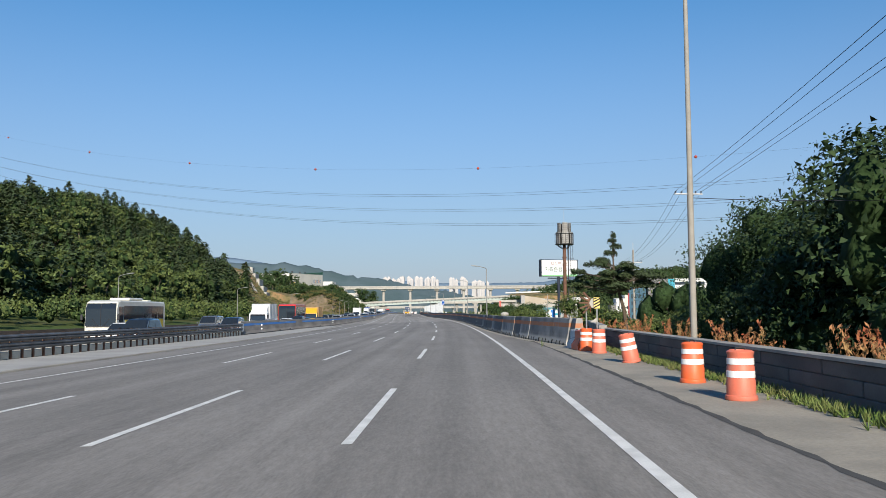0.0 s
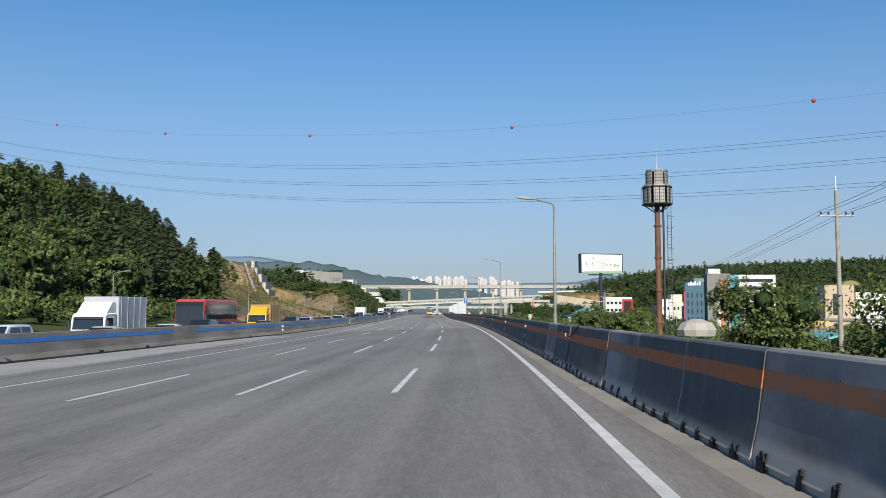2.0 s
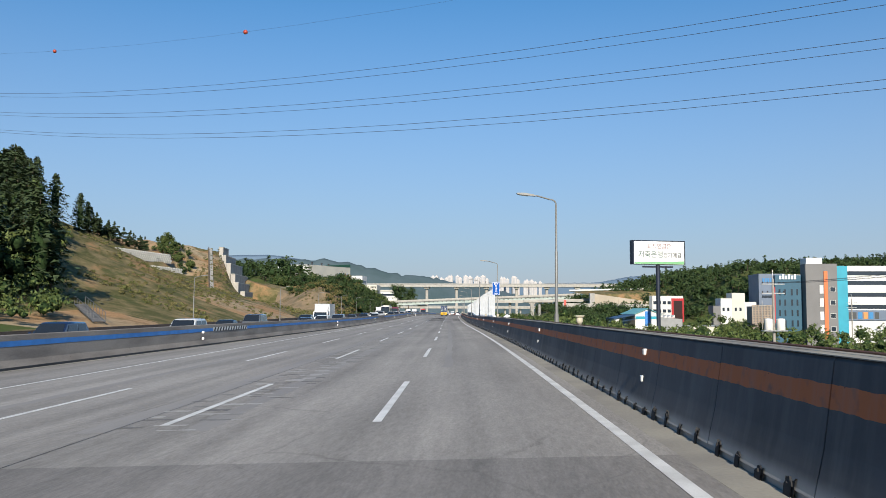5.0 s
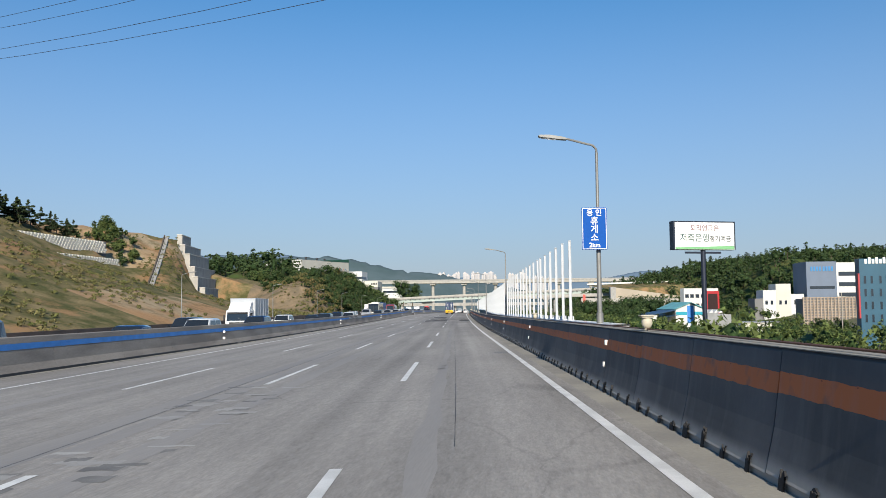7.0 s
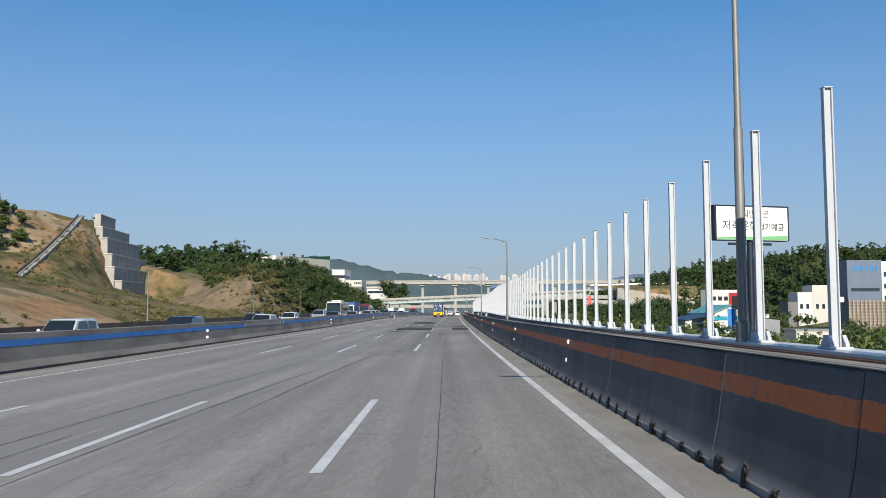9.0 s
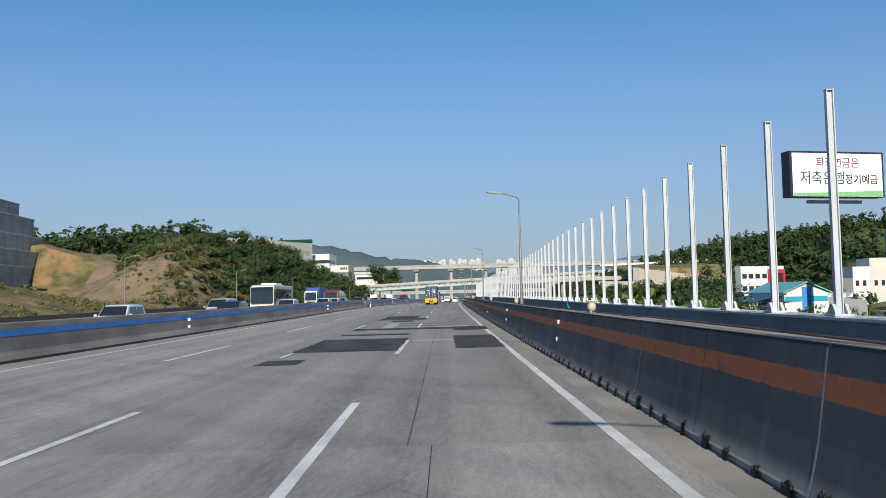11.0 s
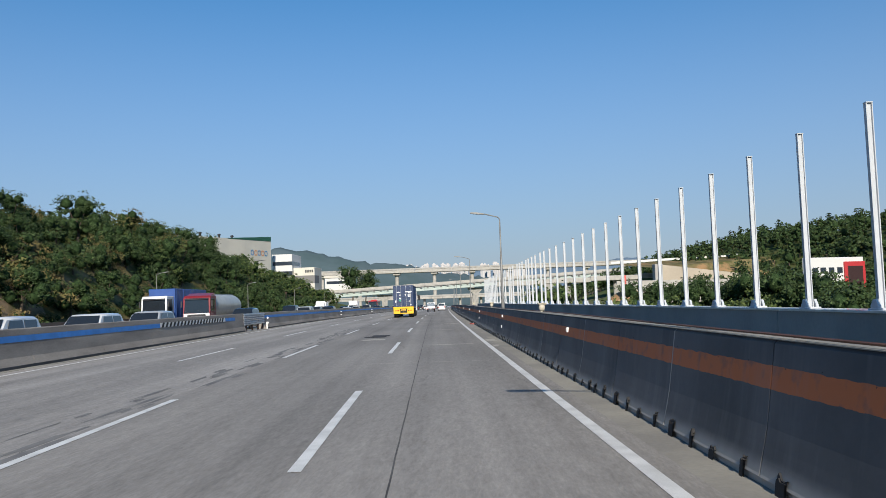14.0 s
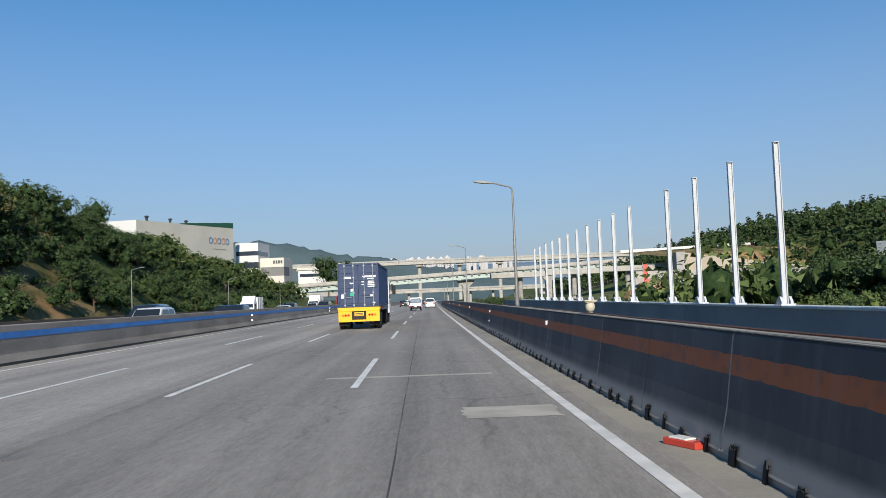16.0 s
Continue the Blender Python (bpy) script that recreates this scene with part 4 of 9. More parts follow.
first_post = None
spots = []
for first, gap, count in ((213.52, 1.96, 6), (224.62, 2.075, 10), (245.35, 1.95, 6), (257.1, 2.0375, 24), (306.02, 2.063, 48), (405.1, 1.9, 3), (410.4, 2.15, 1), (412.58, 1.68, 3), (417.18, 1.0, 1), (419.44, 1.64, 3), (425.92, 1.8, 2), (429.2, 1.0, 1), (432.58, 2.0, 4), (442.08, 1.96, 11)):
    spots += [first + gap * q for q in range(count)]
for s in sorted(spots):
    m = rm(s, fence_off(s), parapet_top(s) + 0.035, 90) @ Matrix.Scale(float(np.interp(s, [210, 235, 255, 290, 305, 325, 345, 365, 393, 405, 425, 432], [1.03, 0.99, 0.93, 0.95, 1.03, 1.09, 1.07, 1.03, 1.0, 0.975, 0.972, 0.955])), 4, (0, 0, 1))
    if first_post is None:
        first_post = fence_post(m)
    else:
        copy_thing(first_post, m)


M["lamp_head"] = mat("grey lamp casting", (0.20, 0.205, 0.205), 0.5, 0.2, 0.15, 3, 25, 0.05)
# ---------------- street lamps ----------------
def street_lamp(m, tall=6.15, reach=1.1, label="grey tapered steel street lamp with a flat head", base=0.0):
    t = thing("street_lamp", label, "street lamp", m, "lamps along the road")
    part("shaft", Shape().tube([(0, 0, base), (0, 0, base + 1.6), (0, 0, base + 1.62), (0, 0, tall * 0.66), (0, 0, tall * 0.665), (0, 0, tall - 0.25)], [0.098, 0.09, 0.066, 0.056, 0.045, 0.036], 12), M["lamp_pole"], t, smooth=True)
    pts = [(0, 0, tall - 0.26)] + [(-0.22 + 0.22 * math.cos(a), 0, tall - 0.22 + 0.2 * math.sin(a)) for a in [radians(q) for q in (15, 35, 55, 75, 90)]] + [(-reach + 0.3, 0, tall + 0.14)]
    part("arm", Shape().tube(pts, 0.032, 8), M["lamp_pole"], t, smooth=True)
    hd = Shape()
    prof = [(-0.40, 0.0), (-0.36, 0.028), (-0.1, 0.055), (0.22, 0.042), (0.36, 0.018), (0.36, -0.022), (0.1, -0.034), (-0.36, -0.03)]
    hd.prism(prof, -0.10, 0.10, "y")
    rot = Matrix.Translation((-reach - 0.06, 0, tall + 0.17)) @ Matrix.Rotation(radians(7), 4, "Y")
    hd.v = [tuple(rot @ Vector(p)) for p in hd.v]
    head = part("head", hd, M["lamp_head"], t)
    lens = Shape().box(-0.3, 0.08, -0.075, 0.075, -0.050, -0.030, 0.015)
    lens.v = [tuple(rot @ Vector(p)) for p in lens.v]
    part("lens", lens, M["head"], head, "pale glass lens")
    part("base_flange", Shape().lathe([(0.2, base), (0.2, base + 0.03), (0.14, base + 0.05)], 14), M["lamp_pole"], t)
    part("hatch", Shape().box(-0.13, -0.115, -0.05, 0.05, base + 0.5, base + 0.85, 0.004), M["lamp_pole"], t)
    return t


lamp0 = street_lamp(rm(86.3, 5.2))
for s in (126.7, 165.6, 207.2, 247.6, 288.6, 329.7, 370.6, 411.3, 453.0, 493.5, 534, 575, 616):
    copy_thing(lamp0, rm(s, 5.2) @ Matrix.Scale(1.05 if 300 < s < 340 else 1.0, 4, (0, 0, 1)))
lamp1 = street_lamp(rm(82.5, -31.3, 0.0, 180), label="thin grey street lamp beyond the oncoming lanes")
for s, o in ((37, -31.3), (127.4, -29.6), (176, -28.3), (225.5, -27.4), (271, -26.9), (320, -28.3), (372, -30), (421.5, -31.7), (468, -32), (516, -32.2), (562, -32.2), (610, -32.2)):
    copy_thing(lamp1, rm(s, o, 0.0, 180))


# small stone urns on the barrier
def shield(m):
    t = thing("stone_urn", "small cream stone urn with a square cap on the barrier", "urn", m, "urns on the barrier")
    cream = mat("cream mortar", (0.50, 0.46, 0.37), 0.8, 0, 0.2, 4, 30, 0.2)
    part("foot", Shape().lathe([(0.052, 0.0), (0.052, 0.02), (0.035, 0.035)], 14), cream, t, smooth=True)
    part("bowl", Shape().lathe([(0.035, 0.03), (0.070, 0.055), (0.094, 0.10), (0.098, 0.16), (0.085, 0.205), (0.070, 0.225)], 18), cream, t, smooth=True)
    part("cap", Shape().box(-0.105, 0.105, -0.10, 0.10, 0.222, 0.25, 0.008), cream, t)
    part("cap_slab", Shape().box(-0.13, 0.13, -0.12, 0.12, 0.25, 0.275, 0.008), cream, t)
    return t


sh0 = shield(rm(93.9, barrier_off(94) + 0.45, 1.305))
for s in (156.8, 200.0, 221.0, 308.4, 327.9, 349.1, 392.3, 414.2, 436.3):
    copy_thing(sh0, rm(s, barrier_off(s) + 0.45, 1.322))
tagged(part("concrete_lump", Shape().lathe([(0.3, 0), (0.33, 0.1), (0.25, 0.22), (0.08, 0.28)], 10), M["concrete_light"], m=rm(66.5, 5.5, 1.3)), "rounded pale concrete lump on the barrier", "lump")


bag = Shape().lathe([(0.10, 0.0), (0.17, 0.04), (0.19, 0.10), (0.15, 0.17), (0.09, 0.20), (0.03, 0.25)], 11)
bag.v = [(x * (1.3 + 0.2 * math.sin(7 * z)) + 0.03 * math.sin(5 * y), y + 0.02 * math.sin(23 * x + 9 * z), z * (1 + 0.15 * math.sin(9 * x))) for x, y, z in bag.v]
tagged(part("sack", bag, M["plastic_bag"], smooth=True, m=rm(190.2, barrier_off(190) + 0.5, 1.322, 30)), "crumpled white plastic sack lying on the barrier", "sack")
rag = Shape()
rag_rows = [[(0.0, 0.04 * i, 0.27 * (1 - i / 6) ** 0.8 - 0.02), (-0.03 - 0.02 * math.sin(i), 0.05 * i + 0.03, 0.10 * (1 - i / 6)), (-0.07 + 0.015 * math.sin(2 * i), 0.06 * i + 0.02, -0.02)] for i in range(7)]
rag.add([q for r_ in rag_rows for q in r_] + [(x + 0.008, y, z) for r_ in rag_rows for x, y, z in r_], [[i * 3 + j, i * 3 + j + 1, i * 3 + 4 + j, i * 3 + 3 + j] for i in range(6) for j in range(2)] + [[21 + i * 3 + j, 21 + i * 3 + 3 + j, 21 + i * 3 + 4 + j, 21 + i * 3 + j + 1] for i in range(6) for j in range(2)])
tagged(part("rag", rag, mat("teal netting", (0.01, 0.22, 0.20), 0.8), m=rm(312.9, barrier_off(313) + 0.55, 1.35, 180)), "torn teal netting draped over the barrier top", "netting")


# ---------------- blue sign on the lamp ----------------
HANGUL = "\uc6a9 \uc778"


def text_mesh(name, body, size, material, parent, m, bold=0.0, align="CENTER", extrude=0.004, label=""):
    cu = bpy.data.curves.new(name, "FONT")
    cu.body, cu.size, cu.align_x, cu.align_y, cu.extrude, cu.offset = body, size, align, "CENTER", extrude, bold
    tmp = bpy.data.objects.new(name, cu)
    scene.collection.objects.link(tmp)
    me = bpy.data.meshes.new_from_object(tmp.evaluated_get(bpy.context.evaluated_depsgraph_get()))
    bpy.data.objects.remove(tmp)
    me.materials.clear()
    me.materials.append(material)
    ob = new(name, me)
    ob.parent = parent
    ob.matrix_basis = m
    return tagged(ob, label)


M["sign_blue"] = mat("blue sign sheeting", (0.001, 0.075, 0.36), 0.6, 0, 0.05, 1.5, 25, 0.0, spec=0.15)
M["sign_white"] = paint("white sign sheeting", (0.82, 0.83, 0.84), 0.35, 0.04)
UPRIGHT = Matrix.Rotation(radians(90), 4, "X")
sg = thing("road_sign", "blue rectangular motorway sign with white writing, fixed to a lamp", "road sign", rm(207.2, 5.08, 3.84, -3))
part("plate", Shape().box(-0.33, 0.33, -0.20, -0.17, -0.56, 0.56, 0.008), M["sign_blue"], sg)
bd = Shape()
for x0, x1, z0, z1 in ((-0.315, 0.315, 0.53, 0.545), (-0.315, 0.315, -0.545, -0.53), (-0.315, -0.30, -0.53, 0.53), (0.30, 0.315, -0.53, 0.53)):
    bd.box(x0, x1, -0.206, -0.200, z0, z1)
part("border", bd, M["sign_white"], sg, "thin white border")
for body, z, size in ((HANGUL, 0.41, 0.19), ("\ud734", 0.19, 0.23), ("\uac8c", -0.03, 0.23), ("\uc18c", -0.25, 0.23), ("2km", -0.445, 0.17)):
    text_mesh("writing", body, size, M["sign_white"], sg, Matrix.Translation((0, -0.205, z)) @ UPRIGHT, 0.003, label="white sign lettering")
for z in (-0.3, 0.3):
    part("clamp", Shape().box(-0.1, 0.1, -0.17, 0.1, z - 0.03, z + 0.03, 0.01), M["galv"], sg)

# ---------------- billboard ----------------
BL, BR = Vector((40.3, 447.3, 26.8)), Vector((59.6, 453.4, 26.9))
wid = (BR - BL).length
bb = thing("billboard", "large white roadside billboard with dark frame on one pillar", "billboard", Matrix.Translation((54.6, 467.4, -0.1)) @ Matrix.Rotation(math.atan2(BR.y - BL.y, BR.x - BL.x), 4, "Z") @ Matrix.Scale(1.08, 4))
M["board"] = mat("white board film", (0.80, 0.82, 0.82), 0.4, 0, 0.03, 0.2, 3, 0.0)
M["navy"] = mat("dark navy steel", (0.02, 0.028, 0.05), 0.5, 0.2, 0.2, 1, 10, 0.02)
part("frame", Shape().box(-wid / 2 - 0.3, wid / 2 + 0.3, 0.0, 2.6, 18.4, 27.2, 0.1), M["navy"], bb)
part("face", Shape().box(-wid / 2 + 0.2, wid / 2 - 0.2, -0.06, 0.05, 18.5, 26.8, 0.02), M["board"], bb, "white printed face")
part("green_strip", Shape().prism([(-wid / 2 + 0.3, 18.55), (wid / 2 - 0.3, 18.55), (wid / 2 - 0.3, 19.7), (0, 19.35), (-wid / 2 + 0.3, 19.1)], -0.075, -0.062, "y"), mat("green print", (0.22, 0.50, 0.24), 0.4), bb, "green printed wave")
text_mesh("writing", "\ud1f4\uc9c1\uc5f0\uae08\uc740", 2.1, mat("dull red print", (0.16, 0.035, 0.035), 0.5), bb, Matrix.Translation((0, -0.07, 24.9)) @ UPRIGHT, 0.01, label="red printed heading")
text_mesh("writing", "\uc800\ucd95\uc740\ud589", 2.7, mat("green-black print", (0.02, 0.07, 0.05), 0.5), bb, Matrix.Translation((-3.4, -0.07, 21.9)) @ UPRIGHT, 0.015, label="dark green printed words")
text_mesh("writing", "\uc815\uae30\uc608\uae08", 2.0, mat("black print", (0.03, 0.03, 0.03), 0.5), bb, Matrix.Translation((5.2, -0.07, 21.7)) @ UPRIGHT, 0.03, label="black printed words")
part("pillar", Shape().tube([(0, 1.3, -9), (0, 1.3, 18.4)], 0.75, 16), M["navy"], bb, smooth=True)
part("cross_beam", Shape().box(-6, 6, 1.0, 1.6, 17.3, 17.9, 0.05), M["navy"], bb)

# ---------------- antenna tower ----------------
tw = thing("antenna_tower", "rusty steel mast with a two-tier grey perforated antenna drum", "antenna mast", Matrix.Translation((18.2, 139.0, 0)))
M["drum"] = mat("weathered drum sheet", (0.30, 0.295, 0.285), 0.6, 0.2, 0.25, 1.2, 14, 0.2, (0.20, 0.195, 0.185))
part("mast", Shape().tube([(0, 0, -7), (0, 0, 13.2)], [0.33, 0.27], 14), M["rust"], tw, "brown rusty mast", smooth=True)
for z in (-3, 0.3, 3.6, 6.9, 10.2):
    part("flange", Shape().lathe([(0.38, z), (0.40, z + 0.06), (0.40, z + 0.16), (0.38, z + 0.2)], 14), M["rust"], tw)
for z0, z1, r in ((12.6, 14.5, 1.40), (14.3, 16.05, 1.12)):
    for q in range(6):
        sh = Shape()
        a0, a1 = radians(q * 60 + 6), radians(q * 60 + 54)
        arc = [a0 + (a1 - a0) * j / 6 for j in range(7)]
        vs = [((r - d) * math.cos(a), (r - d) * math.sin(a), z) for d in (0, 0.06) for z in (z0, z1) for a in arc]
        sh.add(vs, [[j, j + 1, 8 + j, 7 + j] for j in range(6)] + [[14 + j + 1, 14 + j, 21 + j, 21 + j + 1] for j in range(6)] + [[7 + j, 8 + j, 22 + j, 21 + j] for j in range(6)] + [[j + 1, j, 14 + j, 15 + j] for j in range(6)] + [[0, 7, 21, 14], [6, 20, 27, 13]])
        pn = part("drum_panel", sh, M["drum"], tw)
        for j in range(5):
            for i in range(5):
                a = a0 + (a1 - a0) * (j + 0.8) / 5.6
                z = z0 + (z1 - z0) * (i + 0.7) / 5.4
                c = Vector((r * math.cos(a), r * math.sin(a), z))
                o = Matrix.Translation(c) @ Matrix.Rotation(a, 4, "Z")
                if i == 0 and j == 0:
                    holes = Shape()
                holes.box(-0.02, 0.012, -0.05, 0.05, -0.06, 0.06, 0, o)
        tagged(part("perforated_sheet", holes, M["dark"], pn), "rows of dark perforations", kind="stuff")
part("cable_pole", Shape().tube([(0.62, 0.1, -7), (0.62, 0.1, 12.5)], 0.11, 10), M["dark"], tw, "dark cable pole", smooth=True)
part("core_drum", Shape().lathe([(0.75, 12.5), (0.75, 15.9)], 18), M["dark"], tw)
for z in (12.45, 14.2):
    part("ring", Shape().lathe([(1.53, z), (1.55, z + 0.05), (1.53, z + 0.1), (1.36, z + 0.05)], 24), M["dark"], tw)
for q in range(8):
    a = radians(q * 45)
    part("strut", Shape().tube([(0.3 * math.cos(a), 0.3 * math.sin(a), 11.7), (1.45 * math.cos(a), 1.45 * math.sin(a), 12.5)], 0.05, 6), M["dark"], tw)
    part("guard_bar", Shape().tube([(1.53 * math.cos(a), 1.53 * math.sin(a), 12.5), (1.53 * math.cos(a), 1.53 * math.sin(a), 14.2)], 0.035, 6), M["dark"], tw)
part("whip_aerial", Shape().tube([(0, 0, 15.8), (0, 0, 18.6)], [0.05, 0.015], 6), M["galv"], tw)
lad = Shape()
for x in (0.72, 1.12):
    lad.tube([(x + 0.25, -0.1, -6), (x + 0.25, -0.1, 12.5)], 0.03, 6)
for z in np.arange(-5.8, 12.4, 0.33):
    lad.tube([(0.97, -0.1, z), (1.37, -0.1, z)], 0.018, 5)
part("ladder", lad, M["dark"], tw)
cg = Shape()
for z in np.arange(-2, 12.0, 1.1):
    cg.tube([(0.85, -0.1, z), (0.85, -0.75, z), (1.49, -0.75, z), (1.49, -0.1, z)], 0.02, 5)
part("ladder_cage", cg, M["dark"], tw)


# ---------------- utility poles and wires ----------------
M["pole_concrete"] = mat("pale concrete pole", (0.30, 0.285, 0.26), 0.85, 0, 0.15, 2, 20, 0.1)
M["wire"] = mat("dark wire", (0.04, 0.042, 0.05), 0.6, 0.3, 0.1, 1, 5, 0)
M["ins"] = mat("brown insulator", (0.03, 0.028, 0.03), 0.3, 0, 0.1, 3, 10, 0)


def utility_pole(base, tall, arms, turn=8, thick=1.0, label="round pale concrete utility pole with a steel crossarm"):
    t = thing("utility_pole", label, "utility pole", Matrix.Translation(base) @ Matrix.Rotation(radians(turn), 4, "Z"))
    part("shaft", Shape().tube([(0, 0, 0), (0, 0, tall)], [0.19 * thick, 0.11 * thick], 12), M["pole_concrete"], t, smooth=True)
    for z in arms:
        part("crossarm", Shape().box(-1.15, 1.15, -0.06, 0.06, z - 0.05, z + 0.05, 0.008), M["galv"], t)
        for x in (-1.05, -0.55, 0.6, 1.05):
            part("insulator", Shape().lathe([(0.03, z + 0.05), (0.07, z + 0.1), (0.04, z + 0.14), (0.07, z + 0.19), (0.03, z + 0.24)], 8, Matrix.Translation((x, 0, 0))), M["ins"], t)
    part("top_rod", Shape().tube([(0, 0, tall), (0, 0, tall + 0.9)], 0.03, 6), M["galv"], t)
    return t


utility_pole((9.09, 27.75, -0.8), 14.6, (), thick=0.6, label="tall round pale concrete pole behind the old wall")
utility_pole((19.3, 66.0, -4.8), 16.3, (15.6,))
utility_pole((22.9, 106.0, -7.0), 16.2, (14.6,))
utility_pole((31.0, 160.0, -7.5), 12.6, (11.2, 10.2))
tp = utility_pole((23.0, 217.0, -8.2), 12.9, (12.4, 11.5), label="concrete utility pole carrying two white transformers")
for x in (-0.62, 0.62):
    part("transformer", Shape().lathe([(0.36, 7.9), (0.40, 7.95), (0.40, 8.95), (0.34, 9.02), (0.1, 9.06)], 14, Matrix.Translation((x, -0.2, 0))), M["white"], tp, "white transformer can", smooth=True)
part("platform", Shape().box(-1.2, 1.2, -0.5, 0.15, 7.8, 7.9, 0.01), M["galv"], tp)
utility_pole((74.0, 330.0, -8.5), 13.0, (12.0, 11.0))
utility_pole((80.0, 420.0, -8.5), 13.0, (12.0,))


def wire(name, a, b, sag, r=0.012, n=24, label="thin dark overhead wire", balls=()):
    a, b = Vector(a), Vector(b)
    pts = [a.lerp(b, i / n) - Vector((0, 0, sag * 4 * (i / n) * (1 - i / n))) for i in range(n + 1)]
    return tagged(part(name, Shape().tube(pts, r, 5), M["wire"]), label, "cable", "overhead wires")


arm1, arm2 = Vector((19.3, 66.0, 11.0)), Vector((22.9, 106.0, 7.9))
for dx in (-1.05, -0.55, 0.6, 1.05):
    wire("overhead_wire", arm1 + Vector((dx, 0, 0)), arm2 + Vector((dx, 0, 0)), 0.9)
    wire("overhead_wire", arm1 + Vector((dx, 0, 0)), Vector((10.4 + dx, -18, 10.4)), 0.5)
    wire("overhead_wire", arm2 + Vector((dx, 0, 0)), Vector((23 + dx, 217, 4.3)), 1.6)
wire("overhead_wire", (9.4, 28.9, 5.6), (26, 12, 5.0), 0.7)

# high-voltage line crossing the valley: three levels of paired conductors, with marker balls on the top wire
HV, HVD, HVN = Vector((5.5, 230.3, 0)), Vector((-0.8467, 0.532, 0)), Vector((-0.532, -0.8467, 0))


def hv(u, w, z0, slope=0.061):
    return HV + HVD * u + HVN * w + Vector((0, 0, 3.4e-4 * u * u + slope * u + z0))


for z0 in (33.8, 29.4, 25.3):
    for w, dz in ((-5.2, 0.0), (-2.9, 0.35)):
        tagged(part("power_line", Shape().tube([hv(u, w, z0 + dz) for u in steps(-330, 430, 20)], 0.028, 5), M["wire"]), "thin dark high-voltage conductor crossing overhead", "power line", "high-voltage wires")
tagged(part("power_line", Shape().tube([hv(u, 0, 40.9, 0.073) for u in steps(-330, 430, 20)], 0.012, 5), M["wire"]), "thin earth wire carrying orange marker balls", "power line", "high-voltage wires")
ball_mesh = Shape().lathe([(0.02, -0.38), (0.19, -0.33), (0.33, -0.19), (0.38, 0), (0.33, 0.19), (0.19, 0.33), (0.02, 0.38)], 14).mesh("marker_ball", paint("red-orange ball", (0.42, 0.055, 0.03), 0.45), True)
for k in range(-2, 6):
    tagged(part("marker_ball", ball_mesh, None, m=Matrix.Translation(hv(k * 60.5, 0, 40.9, 0.073))), "red-orange aircraft marker ball on the earth wire", "marker ball", "wire marker balls")


# ---------------- drums, water barrier, chevron sign at the taper ----------------
def drum(m, tint):
    t = thing("traffic_drum", "orange plastic traffic drum with white bands on the shoulder", "traffic drum", m, "traffic drums")
    part("body", Shape().lathe([(0.29, 0), (0.30, 0.02), (0.29, 0.08), (0.265, 0.10), (0.265, 0.36), (0.255, 0.38), (0.25, 0.62), (0.24, 0.64), (0.235, 0.84), (0.25, 0.87), (0.25, 0.90), (0.20, 0.93), (0.19, 0.90), (0.02, 0.89)], 24), tint, t, smooth=True)
    for z0, z1, r0, r1 in ((0.42, 0.55, 0.260, 0.258), (0.66, 0.78, 0.249, 0.246)):
        part("white_band", Shape().lathe([(r0 - 0.02, z0), (r0, z0 + 0.004), (r1, z1 - 0.004), (r1 - 0.02, z1)], 24), M["sign_white"], t, "white reflective band", smooth=True)
    part("handle", Shape().tube([(-0.1, 0, 0.9), (-0.08, 0, 0.97), (0.08, 0, 0.97), (0.1, 0, 0.9)], 0.014, 6), M["dark"], t)
    return t


M["orange2"] = mat("sun-bleached red plastic", (0.62, 0.15, 0.09), 0.55, 0, 0.15, 3, 30, 0.05, (0.52, 0.16, 0.11))
drum(rm(15.9, 6.78), M["orange2"])
drum(rm(19.6, 6.9, 0, 40), M["orange"])
drum(rm(26.9, 7.0) @ Matrix.Rotation(radians(-11), 4, "Y"), M["orange2"])
drum(rm(32.7, 6.95, 0, 20), M["orange2"])
drum(rm(34.6, 6.75, 0, 70), M["orange"])
M["plastic_white"] = mat("scuffed white plastic", (0.62, 0.64, 0.66), 0.55, 0, 0.15, 3, 20, 0.1, (0.48, 0.5, 0.54))
for s_, mm, lab in ((36.5, M["plastic_white"], "white plastic water-filled barrier block"), (35.1, M["orange"], "orange plastic water-filled barrier block")):
    wb = thing("water_barrier", lab, "barrier", rm(s_, 6.75, 0, 4), "water-filled barriers")
    part("body", Shape().prism([(-0.28, 0), (0.28, 0), (0.28, 0.2), (0.13, 0.45), (0.12, 0.78), (0.08, 0.8), (-0.08, 0.8), (-0.12, 0.78), (-0.13, 0.45), (-0.28, 0.2)], 0.0, 1.3, "y"), mm, wb, smooth=True)
    part("strap", Shape().tube([(-0.29, 0, 0.2), (-0.14, 0.2, 0.48), (-0.14, 1.1, 0.42), (-0.29, 1.3, 0.2)], 0.012, 5), M["dark"], wb)
    part("filler_cap", Shape().lathe([(0.05, 0.8), (0.05, 0.84)], 10, Matrix.Translation((0, 0.5, 0))), M["dark"], wb)
ch = thing("hazard_sign", "yellow and black striped sign with fanned wooden slats on posts", "road sign", rm(34.2, 7.1, 0, 0))
part("post", Shape().tube([(0.04, 0, 0), (0.04, 0, 1.9)], 0.035, 8), M["galv"], ch)
part("post", Shape().tube([(-0.36, 0.2, 0), (-0.36, 0.2, 1.9)], 0.03, 8), M["galv"], ch)
part("plate", Shape().box(-0.10, 0.15, -0.06, -0.04, 1.73, 2.18, 0.005), paint("yellow sheeting", (0.72, 0.56, 0.16), 0.4), ch, "yellow plate")
